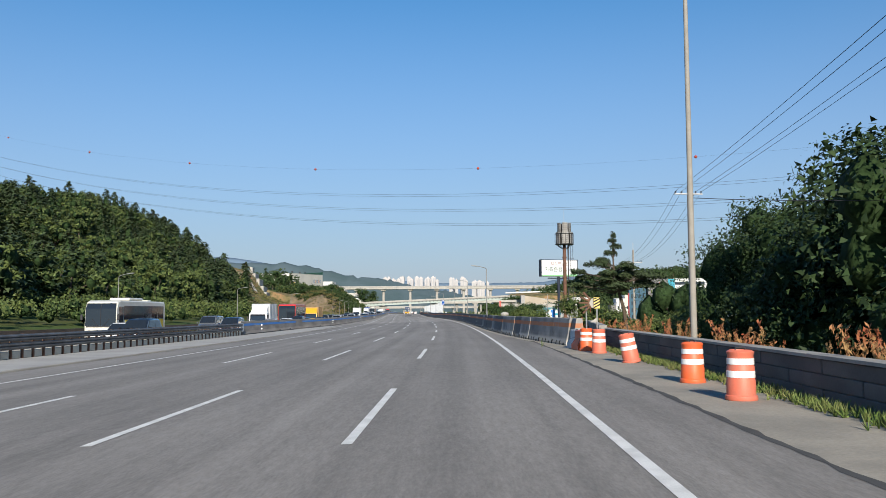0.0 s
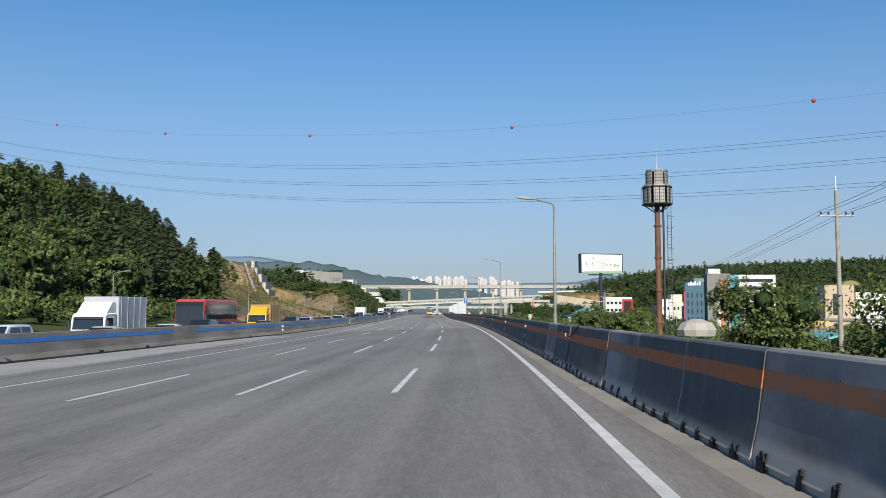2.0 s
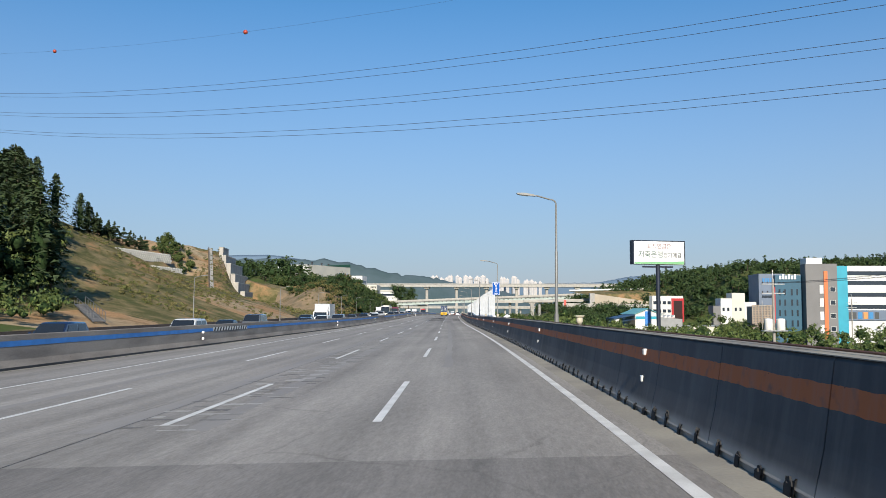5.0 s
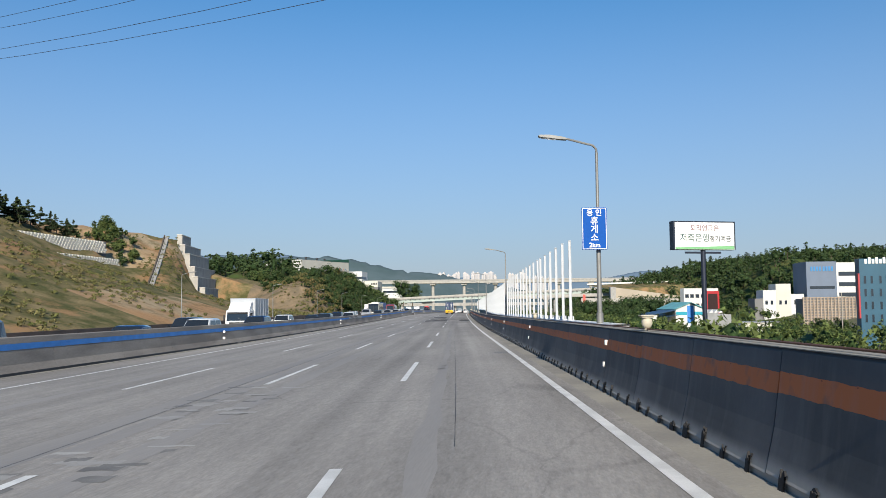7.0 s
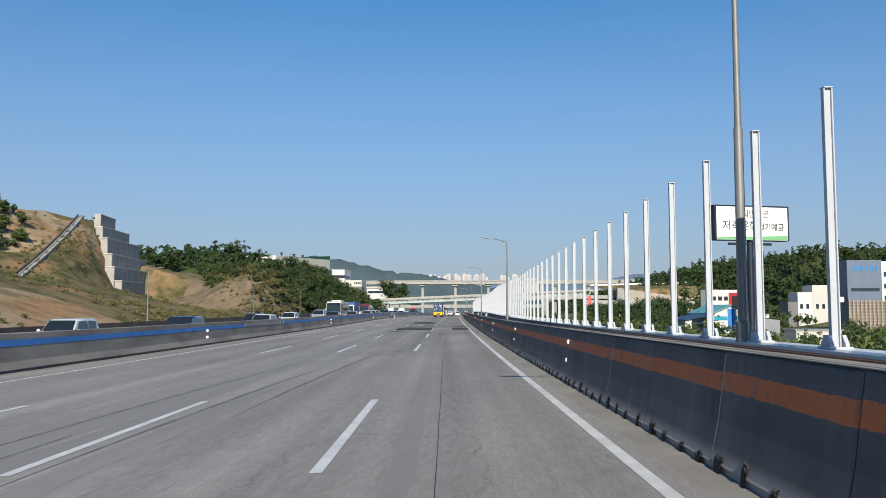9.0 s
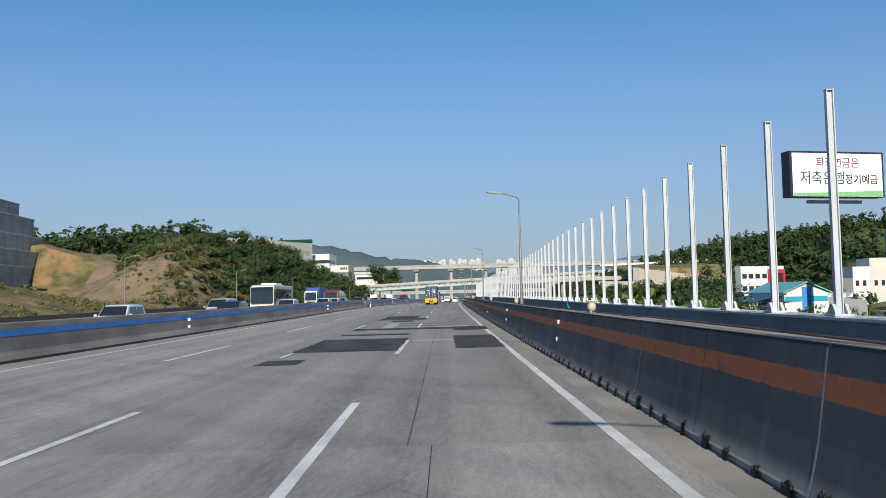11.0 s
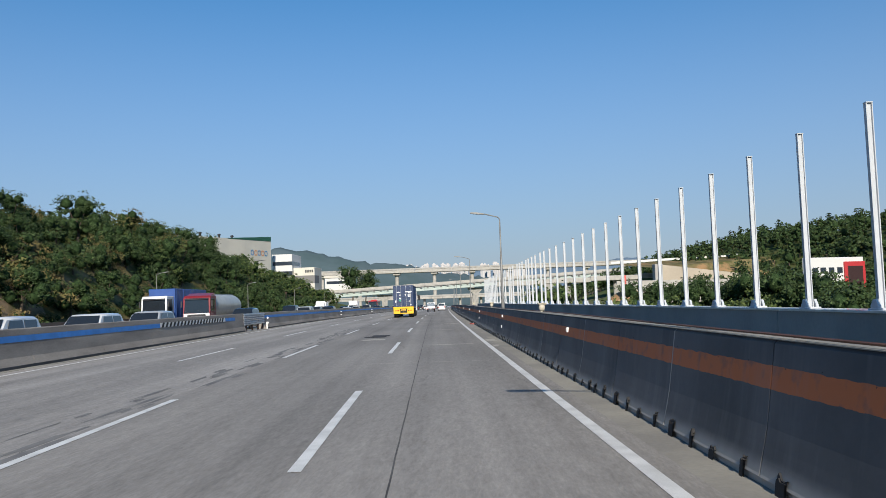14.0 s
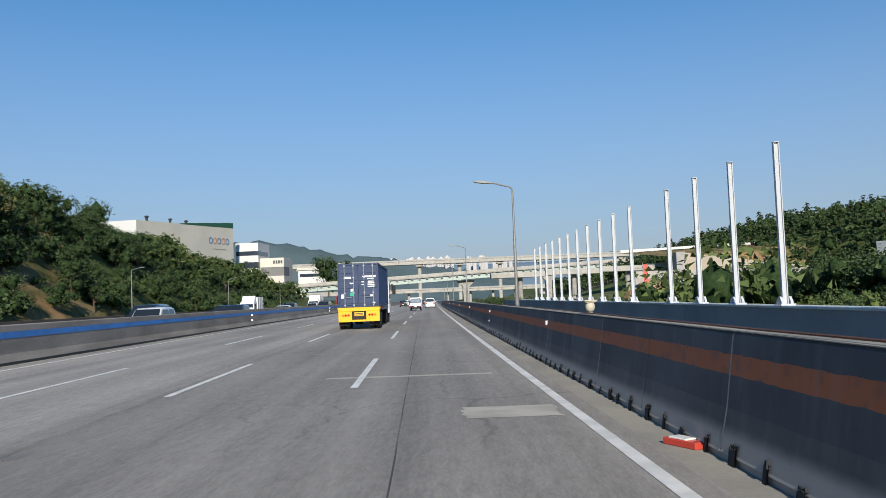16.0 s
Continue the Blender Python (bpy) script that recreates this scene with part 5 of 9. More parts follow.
part("backing", Shape().lathe([(0.02, -0.03), (0.20, -0.03), (0.20, 0.0), (0.02, 0.0)], 14, Matrix.Translation((-0.10, 0.0, 1.95)) @ Matrix.Rotation(radians(90), 4, "X")), M["concrete_light"], ch, "round pale backing board")
for z in (1.73, 1.85, 1.97, 2.09):
    part("stripe", Shape().add([(-0.10, -0.064, z), (-0.10, -0.064, z + 0.06), (0.15, -0.064, min(z + 0.19, 2.18)), (0.15, -0.064, min(z + 0.13, 2.18))], [[0, 1, 2, 3]]), M["black"], ch)
for q in range(5):
    a = radians(132 + q * 23)
    sl = Shape().box(0.16, 0.60, -0.015, 0.015, -0.035, 0.035, 0.006, Matrix.Translation((-0.10, -0.01, 1.95)) @ Matrix.Rotation(-a, 4, "Y"))
    part("slat", sl, M["rust"], ch, "weathered brown slat")
part("warning_plate", Shape().prism([(-0.26, 1.17), (0.06, 1.17), (0.02, 1.36)], -0.05, -0.03, "y"), M["concrete_light"], ch)
bx = thing("litter_box", "flattened red and white carton lying in the gutter", "litter", rm(428.9, 4.3, 0, 24))
part("carton", Shape().box(-0.08, 0.08, -0.27, 0.27, 0.0, 0.08, 0.01), paint("red card", (0.5, 0.05, 0.03), 0.7), bx)
part("flap", Shape().box(-0.07, 0.09, -0.10, 0.18, 0.08, 0.10, 0.005), M["white"], bx, "torn white flap")

# ---------------- land ----------------
# height of the ground by metres along the road (rows) and metres to its left
LEFT_S = [-80, 0, 120, 200, 250, 300, 345, 385, 395, 404, 412, 420, 428, 436, 440, 470, 520, 600, 700, 900, 1500, 4000]
LEFT_D = [34, 39, 45, 60, 71, 75, 84.5, 88, 100, 130, 170, 300, 800]
LEFT_A = [
    [0, 0.5, 1, 4, 6.9, 8, 10.9, 12, 16, 25, 32, 38, 40],
    [0, 0.5, 1, 4, 6.9, 8, 10.9, 12, 16, 26, 34, 40, 40],
    [0, 0.5, 1, 3, 6.3, 7.5, 11, 12.4, 17, 25, 31, 34, 36],
    [0, 0.5, 1, 5, 10, 12, 17.5, 19.5, 23.0, 28, 31.5, 34, 36],
    [0, 1.4, 3, 9, 15.5, 18, 24, 26.2, 30.5, 34, 36, 37, 38],
    [0, 1.8, 4, 10, 14.8, 16.5, 21.0, 22.8, 29.5, 38, 39, 38, 38],
    [0, 1.5, 3.2, 6.8, 9.9, 11.3, 15.0, 17.6, 24.0, 33, 37, 38, 38],
    [0, 0.9, 2.0, 4.8, 7.9, 9.9, 14.2, 18.2, 22.2, 25, 28, 33, 36]]
LEFT_B = [
    [0, 0.7, 1.5, 4.5, 8, 11.0, 19, 21.5, 24, 26, 28, 32, 35],
    [0, 2.2, 1, 3.6, 7, 10.5, 20, 22.5, 24.5, 27, 28, 31, 34],
    [0, 5.2, 1.5, 2.6, 6.5, 10, 20.5, 23, 24.5, 26, 27, 30, 33],
    [0, 7.2, 8.5, 2.0, 4, 8, 20.5, 23.4, 25, 26, 26, 29, 33],
    [0, 7.4, 11.0, 4.5, 2.5, 5.5, 20.5, 23.5, 25, 26, 26, 28, 32],
    [0, 7.0, 11.5, 6.5, 3.5, 4, 18, 22.5, 25, 25, 24, 26, 30],
    [0, 6.8, 11.5, 8.0, 11.5, 12.5, 15.5, 18, 22, 22, 20, 24, 30],
    [0, 5.2, 11.5, 9.5, 11.5, 12, 12, 13, 14, 16, 18, 22, 28]]
LEFT_C = [
    [0, 5.7, 12.5, 12.5, 12.5, 12.5, 12.5, 12.5, 13, 14, 15, 20, 28],
    [0, 3.9, 8.5, 12, 15, 16.5, 20, 21, 23, 21, 20, 22, 30],
    [0, 1.8, 4, 7, 7.7, 8, 9, 10, 12, 17, 20, 24, 28],
    [-1, -0.1, 1, 3, 3.7, 4, 4.7, 5, 6, 7, 8, 14, 24],
    [-1, -0.5, 0, 1, 1.7, 2, 2.7, 3, 4, 6, 8, 18, 40],
    [-1, -0.5, 0, 1, 1.7, 2, 2.7, 3, 4, 6, 8, 20, 50]]
LEFT_Z = LEFT_A + LEFT_B + LEFT_C
RIGHT_S = [-80, 40, 90, 200, 330, 440, 560, 620, 680, 740, 800, 900, 1100, 4000]
RIGHT_D = [8.4, 12, 18, 30, 60, 110, 150, 180, 246, 300, 800]
RIGHT_Z = [
    [0.2, 0.2, 0.4, 0.8, 0, 0, 1, 2, 4, 6, 20],
    [0.0, -0.6, -2, -4, -5, -6, -5, -4, -1, 2, 20],
    [-0.3, -1.5, -4, -6.5, -7.5, -8, -7, -6, -3, 0, 20],
    [-0.6, -2, -5, -8, -8.5, -9, -9, -8, -6, -4, 20],
    [-0.6, -2, -5, -8, -9, -9, -9, -8, -5, 0, 26],
    [-0.3, -0.8, -2, -5, -9, -9, -8, -7, 0, 10, 34],
    [-0.3, -0.6, -1, -2, -7, -8, -7, -3, 10, 22, 44],
    [-0.3, -0.6, -1, -2, -6, -7, -4, 5, 19, 25, 46],
    [-0.5, -0.8, -1, -1, -4, -3, 2, 29, 27, 30, 50],
    [-0.5, -0.8, -1, -1, -2, 1, 6, 27, 30, 34, 55],
    [-0.5, -0.8, -1, -1, 0, 14, 24, 29, 33, 37, 60],
    [-0.5, -1, -1, -1, 0, 10, 24, 32, 39, 43, 60],
    [-0.5, -1, -1, -1, 0, 4, 14, 20, 32, 40, 60],
    [-0.5, -1, -1, -1, 0, 4, 9, 14, 24, 30, 60]]


def table(rows, cols, z, s, d):
    """Smooth blend between the rows and columns of a table of heights."""
    z = np.array(z, float)
    i = np.clip(np.searchsorted(rows, s) - 1, 0, len(rows) - 2)
    f = np.clip((s - np.array(rows)[i]) / (np.array(rows)[i + 1] - np.array(rows)[i]), 0, 1)
    j = np.clip(np.searchsorted(cols, d) - 1, 0, len(cols) - 2)
    g = np.clip((d - np.array(cols)[j]) / (np.array(cols)[j + 1] - np.array(cols)[j]), 0, 1)
    return (z[i, j] * (1 - f) + z[i + 1, j] * f) * (1 - g) + (z[i, j + 1] * (1 - f) + z[i + 1, j + 1] * f) * g


def land(s, off):
    """Ground height above the road's level."""
    s, off = np.asarray(s, float), np.asarray(off, float)
    left = table(LEFT_S, LEFT_D, LEFT_Z, s, np.maximum(-off, 34))
    right = table(RIGHT_S, RIGHT_D, RIGHT_Z, s, np.maximum(off, 8.4))
    return np.where(off < -34, left, np.where(off > 8.4, right, -0.6))


DRAIN_A, DRAIN_B = (-85.5, 357.0, 5.2), (-112.0, 426.0, 23.3)


def drain_level(f):
    """Height of the drainage channel's bed along its run."""
    return DRAIN_A[2] + (DRAIN_B[2] - DRAIN_A[2]) * f - 2.6 * f * (1 - f)


def land_at(s, off):
    """A place on the ground, in the world."""
    s, off = np.asarray(s, float), np.asarray(off, float)
    x, y = np.interp(s, SG, LX) + off, np.interp(s, SG, LY)
    rough = np.where(np.abs(off + 12) > 26, 1, 0) * (0.5 * np.sin(s * 0.21 + off * 0.13) * np.sin(off * 0.17 - s * 0.05) + 0.3 * np.sin(s * 0.47 - off * 0.39))
    z = np.interp(s, SG, LZ) + land(s, off) + rough * np.clip((np.abs(off + 12) - 26) / 20, 0, 1.6)
    # the ground is graded evenly along the drainage channel
    f = ((x - DRAIN_A[0]) * (DRAIN_B[0] - DRAIN_A[0]) + (y - DRAIN_A[1]) * (DRAIN_B[1] - DRAIN_A[1])) / ((DRAIN_B[0] - DRAIN_A[0]) ** 2 + (DRAIN_B[1] - DRAIN_A[1]) ** 2)
    f = np.clip(f, 0, 1)
    gap = np.hypot(x - DRAIN_A[0] - f * (DRAIN_B[0] - DRAIN_A[0]), y - DRAIN_A[1] - f * (DRAIN_B[1] - DRAIN_A[1]))
    w = np.exp(-(gap / 5.5) ** 4)
    z = z * (1 - w) + w * drain_level(f)
    return np.stack([x, y, z], -1)


M["soil"] = mat("bare orange soil", (0.36, 0.22, 0.115), 0.95, 0, 0.45, 0.11, 1.8, 0.9, (0.36, 0.29, 0.19), 0.1)
M["slope"] = mat("dry straw-coloured grass over soil", (0.092, 0.092, 0.036), 0.95, 0, 0.6, 0.30, 3.2, 0.9, (0.235, 0.185, 0.095), 0.1, stretch=(1.0, 0.7, 1.3))


def patches(m, color, scale, lo, hi, amount):
    """Lays ragged patches of another cover over a ground material."""
    n, l = m.node_tree.nodes, m.node_tree.links
    b = n["Principled BSDF"]
    old = b.inputs["Base Color"].links[0].from_socket
    tc, tex, r, mx = n.new("ShaderNodeTexCoord"), n.new("ShaderNodeTexNoise"), n.new("ShaderNodeMapRange"), n.new("ShaderNodeMix")
    tex.inputs["Scale"].default_value, tex.inputs["Detail"].default_value, tex.inputs["Roughness"].default_value = scale, 8, 0.68
    r.inputs["From Min"].default_value, r.inputs["From Max"].default_value, r.inputs["To Max"].default_value = lo, hi, amount
    mx.data_type = "RGBA"
    mx.inputs["B"].default_value = (*color, 1)
    l.new(tc.outputs["Object"], tex.inputs["Vector"])
    l.new(tex.outputs[0], r.inputs["Value"])
    l.new(r.outputs[0], mx.inputs["Factor"])
    l.new(old, mx.inputs["A"])
    l.new(mx.outputs["Result"], b.inputs["Base Color"])


patches(M["slope"], (0.34, 0.205, 0.105), 0.065, 0.53, 0.60, 0.85)
patches(M["slope"], (0.055, 0.075, 0.024), 0.21, 0.55, 0.66, 0.8)
patches(M["soil"], (0.17, 0.12, 0.06), 0.25, 0.50, 0.62, 0.6)
patches(M["soil"], (0.085, 0.09, 0.034), 0.12, 0.58, 0.68, 0.7)
M["clay"] = mat("grey-brown clay face", (0.265, 0.195, 0.125), 0.95, 0, 0.5, 0.3, 2.4, 0.9, (0.17, 0.14, 0.095), 0.1, stretch=(1.0, 1.0, 0.4))
patches(M["clay"], (0.095, 0.088, 0.04), 0.28, 0.52, 0.62, 0.75)
M["greenland"] = mat("rough green ground", (0.07, 0.105, 0.032), 0.95, 0, 0.4, 0.12, 2.0, 0.6, (0.085, 0.09, 0.035), 0.1)
M["town"] = mat("dusty yard ground", (0.17, 0.155, 0.13), 0.95, 0, 0.3, 0.05, 1.5, 0.3, (0.10, 0.11, 0.06), 0.1)
patches(M["town"], (0.07, 0.10, 0.033), 0.035, 0.44, 0.52, 0.95)
ss = np.r_[np.arange(-80, 760, 5.0), np.arange(760, 1300, 15.0), np.arange(1300, 4000, 150.0)]
offs = np.r_[-2500, -1500, -900, -600, -400, np.arange(-300, -140, 14), np.arange(-140, -34, 4), -34, -30, -12, 4.6, 8.4, 10, 12, 15, 18, np.arange(22, 60, 6), np.arange(60, 320, 14), 400, 600, 900, 1500, 2500]
gs, go = np.meshgrid(ss, offs, indexing="ij")
gv = land_at(gs.ravel(), go.ravel())
n, k = len(ss), len(offs)
ii, jj = np.meshgrid(np.arange(n - 1), np.arange(k - 1), indexing="ij")
gf = np.stack([ii * k + jj, ii * k + jj + 1, (ii + 1) * k + jj + 1, (ii + 1) * k + jj], -1).reshape(-1, 4)
cs, co = gs[:-1, :-1].ravel() + 2, (go[:-1, :-1] + go[:-1, 1:] * 1.0).ravel() / 2
wob = 8 * np.sin(cs * 0.11) + 5 * np.sin(co * 0.23 + cs * 0.05)
kind = np.full(len(cs), 2)
kind[(co > 20 + wob) & (co < 230 + 3 * wob) & (cs > 70 + 2 * wob)] = 3
kind[(co > 100) & (cs > 620)] = 2
cut = (co < -33) & (co > -118 + wob * 0.5) & (cs > 222 + wob * 0.5 + np.minimum(-co - 50, 45) * 1.6) & (cs < 425)
kind[cut] = 1
kind[(co < -34) & (co > -110) & (cs > 384 + wob * 0.3) & (cs < 440) & (co < -77)] = 0
kind[(co < -64) & (co > -150) & (cs > 418) & (cs < 500 + wob)] = 1
kind[(co < -33) & (co > -62) & (cs > 396) & (cs < 520)] = 1
kind[(co < -34) & (co > -66) & (cs > 401) & (cs < 446)] = 4
kind[(co < -33) & (co > -46) & (cs > 205) & (cs < 236)] = 0
kind[(co < -33) & (co > -48) & (cs > 286) & (cs < 330)] = 0
kind[(co < -60) & (co > -84) & (cs > 300 + wob) & (cs < 322 + wob)] = 0
ground = new("ground", raw_mesh("ground", gv, gf, [M["soil"], M["slope"], M["greenland"], M["town"], M["clay"]], kind))
ground.data.shade_smooth()
tagged(ground, "valley ground with a wooded hill, a bare cut slope and low yards", "ground", kind="structure")

# far hills, blue aerial haze painted into their colours, and town
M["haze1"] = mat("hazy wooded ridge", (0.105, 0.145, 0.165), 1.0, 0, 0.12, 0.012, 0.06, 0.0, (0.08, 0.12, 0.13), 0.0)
M["haze2"] = mat("far ridge with blue haze painted in", (0.15, 0.215, 0.29), 1.0, 0, 0.06, 0.002, 0.02, 0.0, (0.135, 0.195, 0.265), 0.0)
M["haze0"] = mat("dark wooded ridge", (0.035, 0.058, 0.032), 1.0, 0, 0.35, 0.03, 0.25, 0.3, (0.02, 0.038, 0.02), 0.0)


def ridge(label, pts, depth, material, jag, seed):
    """A long hill: a crest through (x, y, z) points with falling sides."""
    rnd = random.Random(seed)
    xs = []
    for a, b in zip(pts, pts[1:]):
        for i in range(24):
            f = i / 24
            q = [a[j] + (b[j] - a[j]) * (f * f * (3 - 2 * f) if j == 2 else f) for j in range(3)]
            q[2] += rnd.uniform(-jag, jag)
            xs.append(q)
    rows = [(-1.0, -0.15), (-0.6, 0.35), (-0.3, 0.72), (-0.1, 0.95), (0.0, 1.0), (0.4, 0.6), (1.0, -0.1)]
    vs = [(x, y + depth * d, z * h + rnd.uniform(-jag, jag) * (0.5 if h < 1 else 0)) for x, y, z in xs for d, h in rows]
    k = len(rows)
    fs = [[i * k + j, i * k + j + 1, i * k + k + j + 1, i * k + k + j] for i in range(len(xs) - 1) for j in range(k - 1)]
    ob = new("backdrop", raw_mesh("backdrop", vs, fs, material))
    return tagged(ob, label, "hill", kind="structure")


ridge("wooded ridge behind the white factory, haze painted in", [(-1500, 1900, 120), (-900, 1900, 130), (-700, 1900, 112), (-430, 1900, 110), (-200, 1950, 74), (-80, 2000, 52), (60, 2050, 30)], 300, M["haze1"], 3, 1)
ridge("far mountain range with pale blue haze painted in", [(-2400, 4000, 240), (-1200, 4000, 260), (-500, 4100, 150), (0, 4100, 128), (350, 4100, 132), (560, 4000, 160), (750, 4000, 148), (1000, 3900, 150), (1400, 3900, 130), (2600, 3800, 120)], 400, M["haze2"], 1.5, 2)

# ---------------- plants ----------------
rng = np.random.default_rng(7)


def cards(centres, normals, size, rng, aspect=0.6, tri=False):
    """Small leaf faces at the centres, turned about their normals: bent quads."""
    n = len(centres)
    t = rng.normal(size=(n, 3))
    a = np.cross(normals, t)
    a /= np.linalg.norm(a, axis=1, keepdims=True) + 1e-9
    b = np.cross(normals, a)
    b /= np.linalg.norm(b, axis=1, keepdims=True) + 1e-9
    s = (size * rng.uniform(0.6, 1.3, (n, 1)))
    if tri:
        p = np.stack([centres - a * s, centres + a * s * 0.7 - b * s * aspect, centres + a * s * 0.7 + b * s * aspect], 1)
        return p.reshape(-1, 3), np.arange(3 * n).reshape(-1, 3)
    p = np.stack([centres - a * s, centres - b * s * aspect, centres + a * s, centres + b * s * aspect], 1)
    return p.reshape(-1, 3), np.arange(4 * n).reshape(-1, 4)


def trunk_arrays(pts, radii, n=6):
    sh = Shape().tube(pts, radii, n, cap=False)
    return np.array([tuple(v) for v in sh.v]), np.array(sh.f)


def blob(c, r, rng, n=8):
    """A rough dark lump inside a crown, painted as the shade between leaves."""
    prof = [(0.05, -1), (0.6, -0.75), (0.95, -0.2), (0.9, 0.35), (0.5, 0.8), (0.05, 1)]
    if n < 5:
        prof = [(0.05, -1), (0.88, -0.4), (0.8, 0.45), (0.05, 1)]
    v = np.array([(q * math.cos(2 * math.pi * j / n), q * math.sin(2 * math.pi * j / n), z) for q, z in prof for j in range(n)])
    v = v * np.array(r) * rng.uniform(0.85, 1.12, (len(v), 1)) + np.array(c)
    f = [[i * n + j, i * n + (j + 1) % n, i * n + n + (j + 1) % n, i * n + n + j] for i in range(len(prof) - 1) for j in range(n)]
    return v, np.array(f)


def join(parts):
    """Joins (verts, faces, material index) into arrays."""
    vs, fs, ks, n = [], [], [], 0
    if any(f.shape[1] == 3 for v, f, k in parts):
        parts = [(v, f if f.shape[1] == 3 else np.concatenate([f[:, :3], f[:, [0, 2, 3]]]), k) for v, f, k in parts]
    for v, f, k in parts:
        vs.append(v)
        fs.append(f + n)
        ks.append(np.full(len(f), k))
        n += len(v)
    return np.concatenate(vs), np.concatenate(fs), np.concatenate(ks)


def conifer(h, rng, dense=1.0, per=7, size=0.034):
    """Drooping boughs in a loose spiral round a straight trunk. Materials: 0 bark, 1 needles, 2 inner shade."""
    out = []
    cs, ns = [], []
    boughs = int(74 * dense)
    for i in range(boughs):
        f = (i + rng.uniform(-0.8, 0.8)) / boughs
        f = min(max(f, 0.0), 1.0)
        z = h * (0.08 + 0.88 * f)
        r = h * 0.26 * (1 - f ** 1.7) ** 0.8 * rng.uniform(0.6, 1.25) + h * 0.025
        a = i * 2.4 + rng.uniform(-0.5, 0.5)
        rise = rng.uniform(-0.05, 0.12)
        for q in range(per):
            t = 0.25 + 0.8 * (q + rng.uniform(-0.4, 0.4)) / per
            w = rng.normal() * 0.16 * r * (1.15 - 0.5 * t)
            cs.append((math.cos(a) * r * t - math.sin(a) * w, math.sin(a) * r * t + math.cos(a) * w, z + r * (rise * t - 0.26 * t * t) + rng.normal() * 0.012 * h))
            ns.append((math.cos(a) * 0.5 + rng.normal() * 0.45, math.sin(a) * 0.5 + rng.normal() * 0.45, 0.9))
    v, f = cards(np.array(cs), np.array(ns), h * size, rng, 0.55, True)
    out.append((v, f, 1))
    v, f = trunk_arrays([(0, 0, -0.6), (0, 0, h * 0.5), (0, 0, h * 0.97)], [h * 0.017, h * 0.011, h * 0.002])
    out.append((v, f, 0))
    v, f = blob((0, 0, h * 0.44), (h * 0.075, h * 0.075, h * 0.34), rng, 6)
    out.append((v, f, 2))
    return join(out)


def broadleaf(h, rng, count=640, leaf=0.26, spread=0.36, lobes=7, low=0.28, per=9, core=0.6, plain=False):
    """A round uneven crown of several lobes, each a shell of leaf sprays, over a forked trunk."""
    out = []
    cen = [np.array((0, 0, h * 0.62))] + [np.array((math.cos(a) * h * spread * rng.uniform(0.3, 0.78), math.sin(a) * h * spread * rng.uniform(0.3, 0.78), h * rng.uniform(low + 0.12, 0.86))) for a in rng.uniform(0, 6.28, lobes)]
    rad = [h * spread * rng.uniform(0.34, 0.64) for _ in cen]
    cs, ns = [], []
    for c, r in zip(cen, rad):
        m = max(2, 3 * count // len(cen) // per)
        d = rng.normal(size=(m, 3))
        d /= np.linalg.norm(d, axis=1, keepdims=True)
        d[:, 2] = np.abs(d[:, 2]) * np.where(rng.random(m) < 0.74, 1, -1)
        tip = c + d * r * np.array((1, 1, 0.88)) * rng.uniform(0.78, 1.1, (m, 1))
        free = np.ones(m, bool)
        for c2, r2 in zip(cen, rad):
            if c2 is not c:
                free &= np.linalg.norm(tip - c2, axis=1) > r2 * 0.86
        free &= np.arange(m) < np.searchsorted(np.cumsum(free), count / per * (r / sum(rad)) * 1.6, "right")
        d, tip = d[free], tip[free]
        m = len(d)
        p = np.repeat(tip, per, 0) + rng.normal(size=(m * per, 3)) * r * np.array((0.15, 0.15, 0.09))
        cs.append(p)
        ns.append(np.repeat(d, per, 0) * 0.7 + rng.normal(size=p.shape) * 0.6 + np.array((0, 0, 0.35)))
    v, f = cards(np.concatenate(cs), np.concatenate(ns), leaf, rng, 0.62, True)
    out.append((v, f, 1))
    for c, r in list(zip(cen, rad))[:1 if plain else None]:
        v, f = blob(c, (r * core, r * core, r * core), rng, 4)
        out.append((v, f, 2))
    v, f = trunk_arrays([(0, 0, -0.6), (0.03 * h, 0, h * 0.25), (0, 0.02 * h, h * 0.55)], [h * 0.026, h * 0.02, h * 0.008])
    out.append((v, f, 0))
    for c in cen[1:1 if plain else 4]:
        v, f = trunk_arrays([(0.02 * h, 0, h * 0.26), tuple(c * 0.6 + np.array((0, 0, h * 0.12))), tuple(c)], [h * 0.014, h * 0.009, h * 0.004], 5)
        out.append((v, f, 0))
    return join(out)


def shrub(h, rng, count=190, leaf=0.165, core=True):
    out = []
    cs, ns = [], []
    for _ in range(4):
        c, r = np.array((*rng.uniform(-0.4, 0.4, 2) * h, h * rng.uniform(0.3, 0.62))), h * rng.uniform(0.32, 0.5)
        d = rng.normal(size=(count // 4, 3))
        d /= np.linalg.norm(d, axis=1, keepdims=True)
        d[:, 2] = np.abs(d[:, 2]) - 0.15
        cs.append(c + d * r * rng.uniform(0.7, 1.15, (len(d), 1)))
        ns.append(d + rng.normal(size=d.shape) * 0.6)
        if core:
            v, f = blob(c, (r * 0.5, r * 0.5, r * 0.48), rng, 4)
            out.append((v, f, 2))
    v, f = cards(np.concatenate(cs), np.concatenate(ns), leaf, rng, 0.6, True)
    out.append((v, f, 1))
    return join(out)


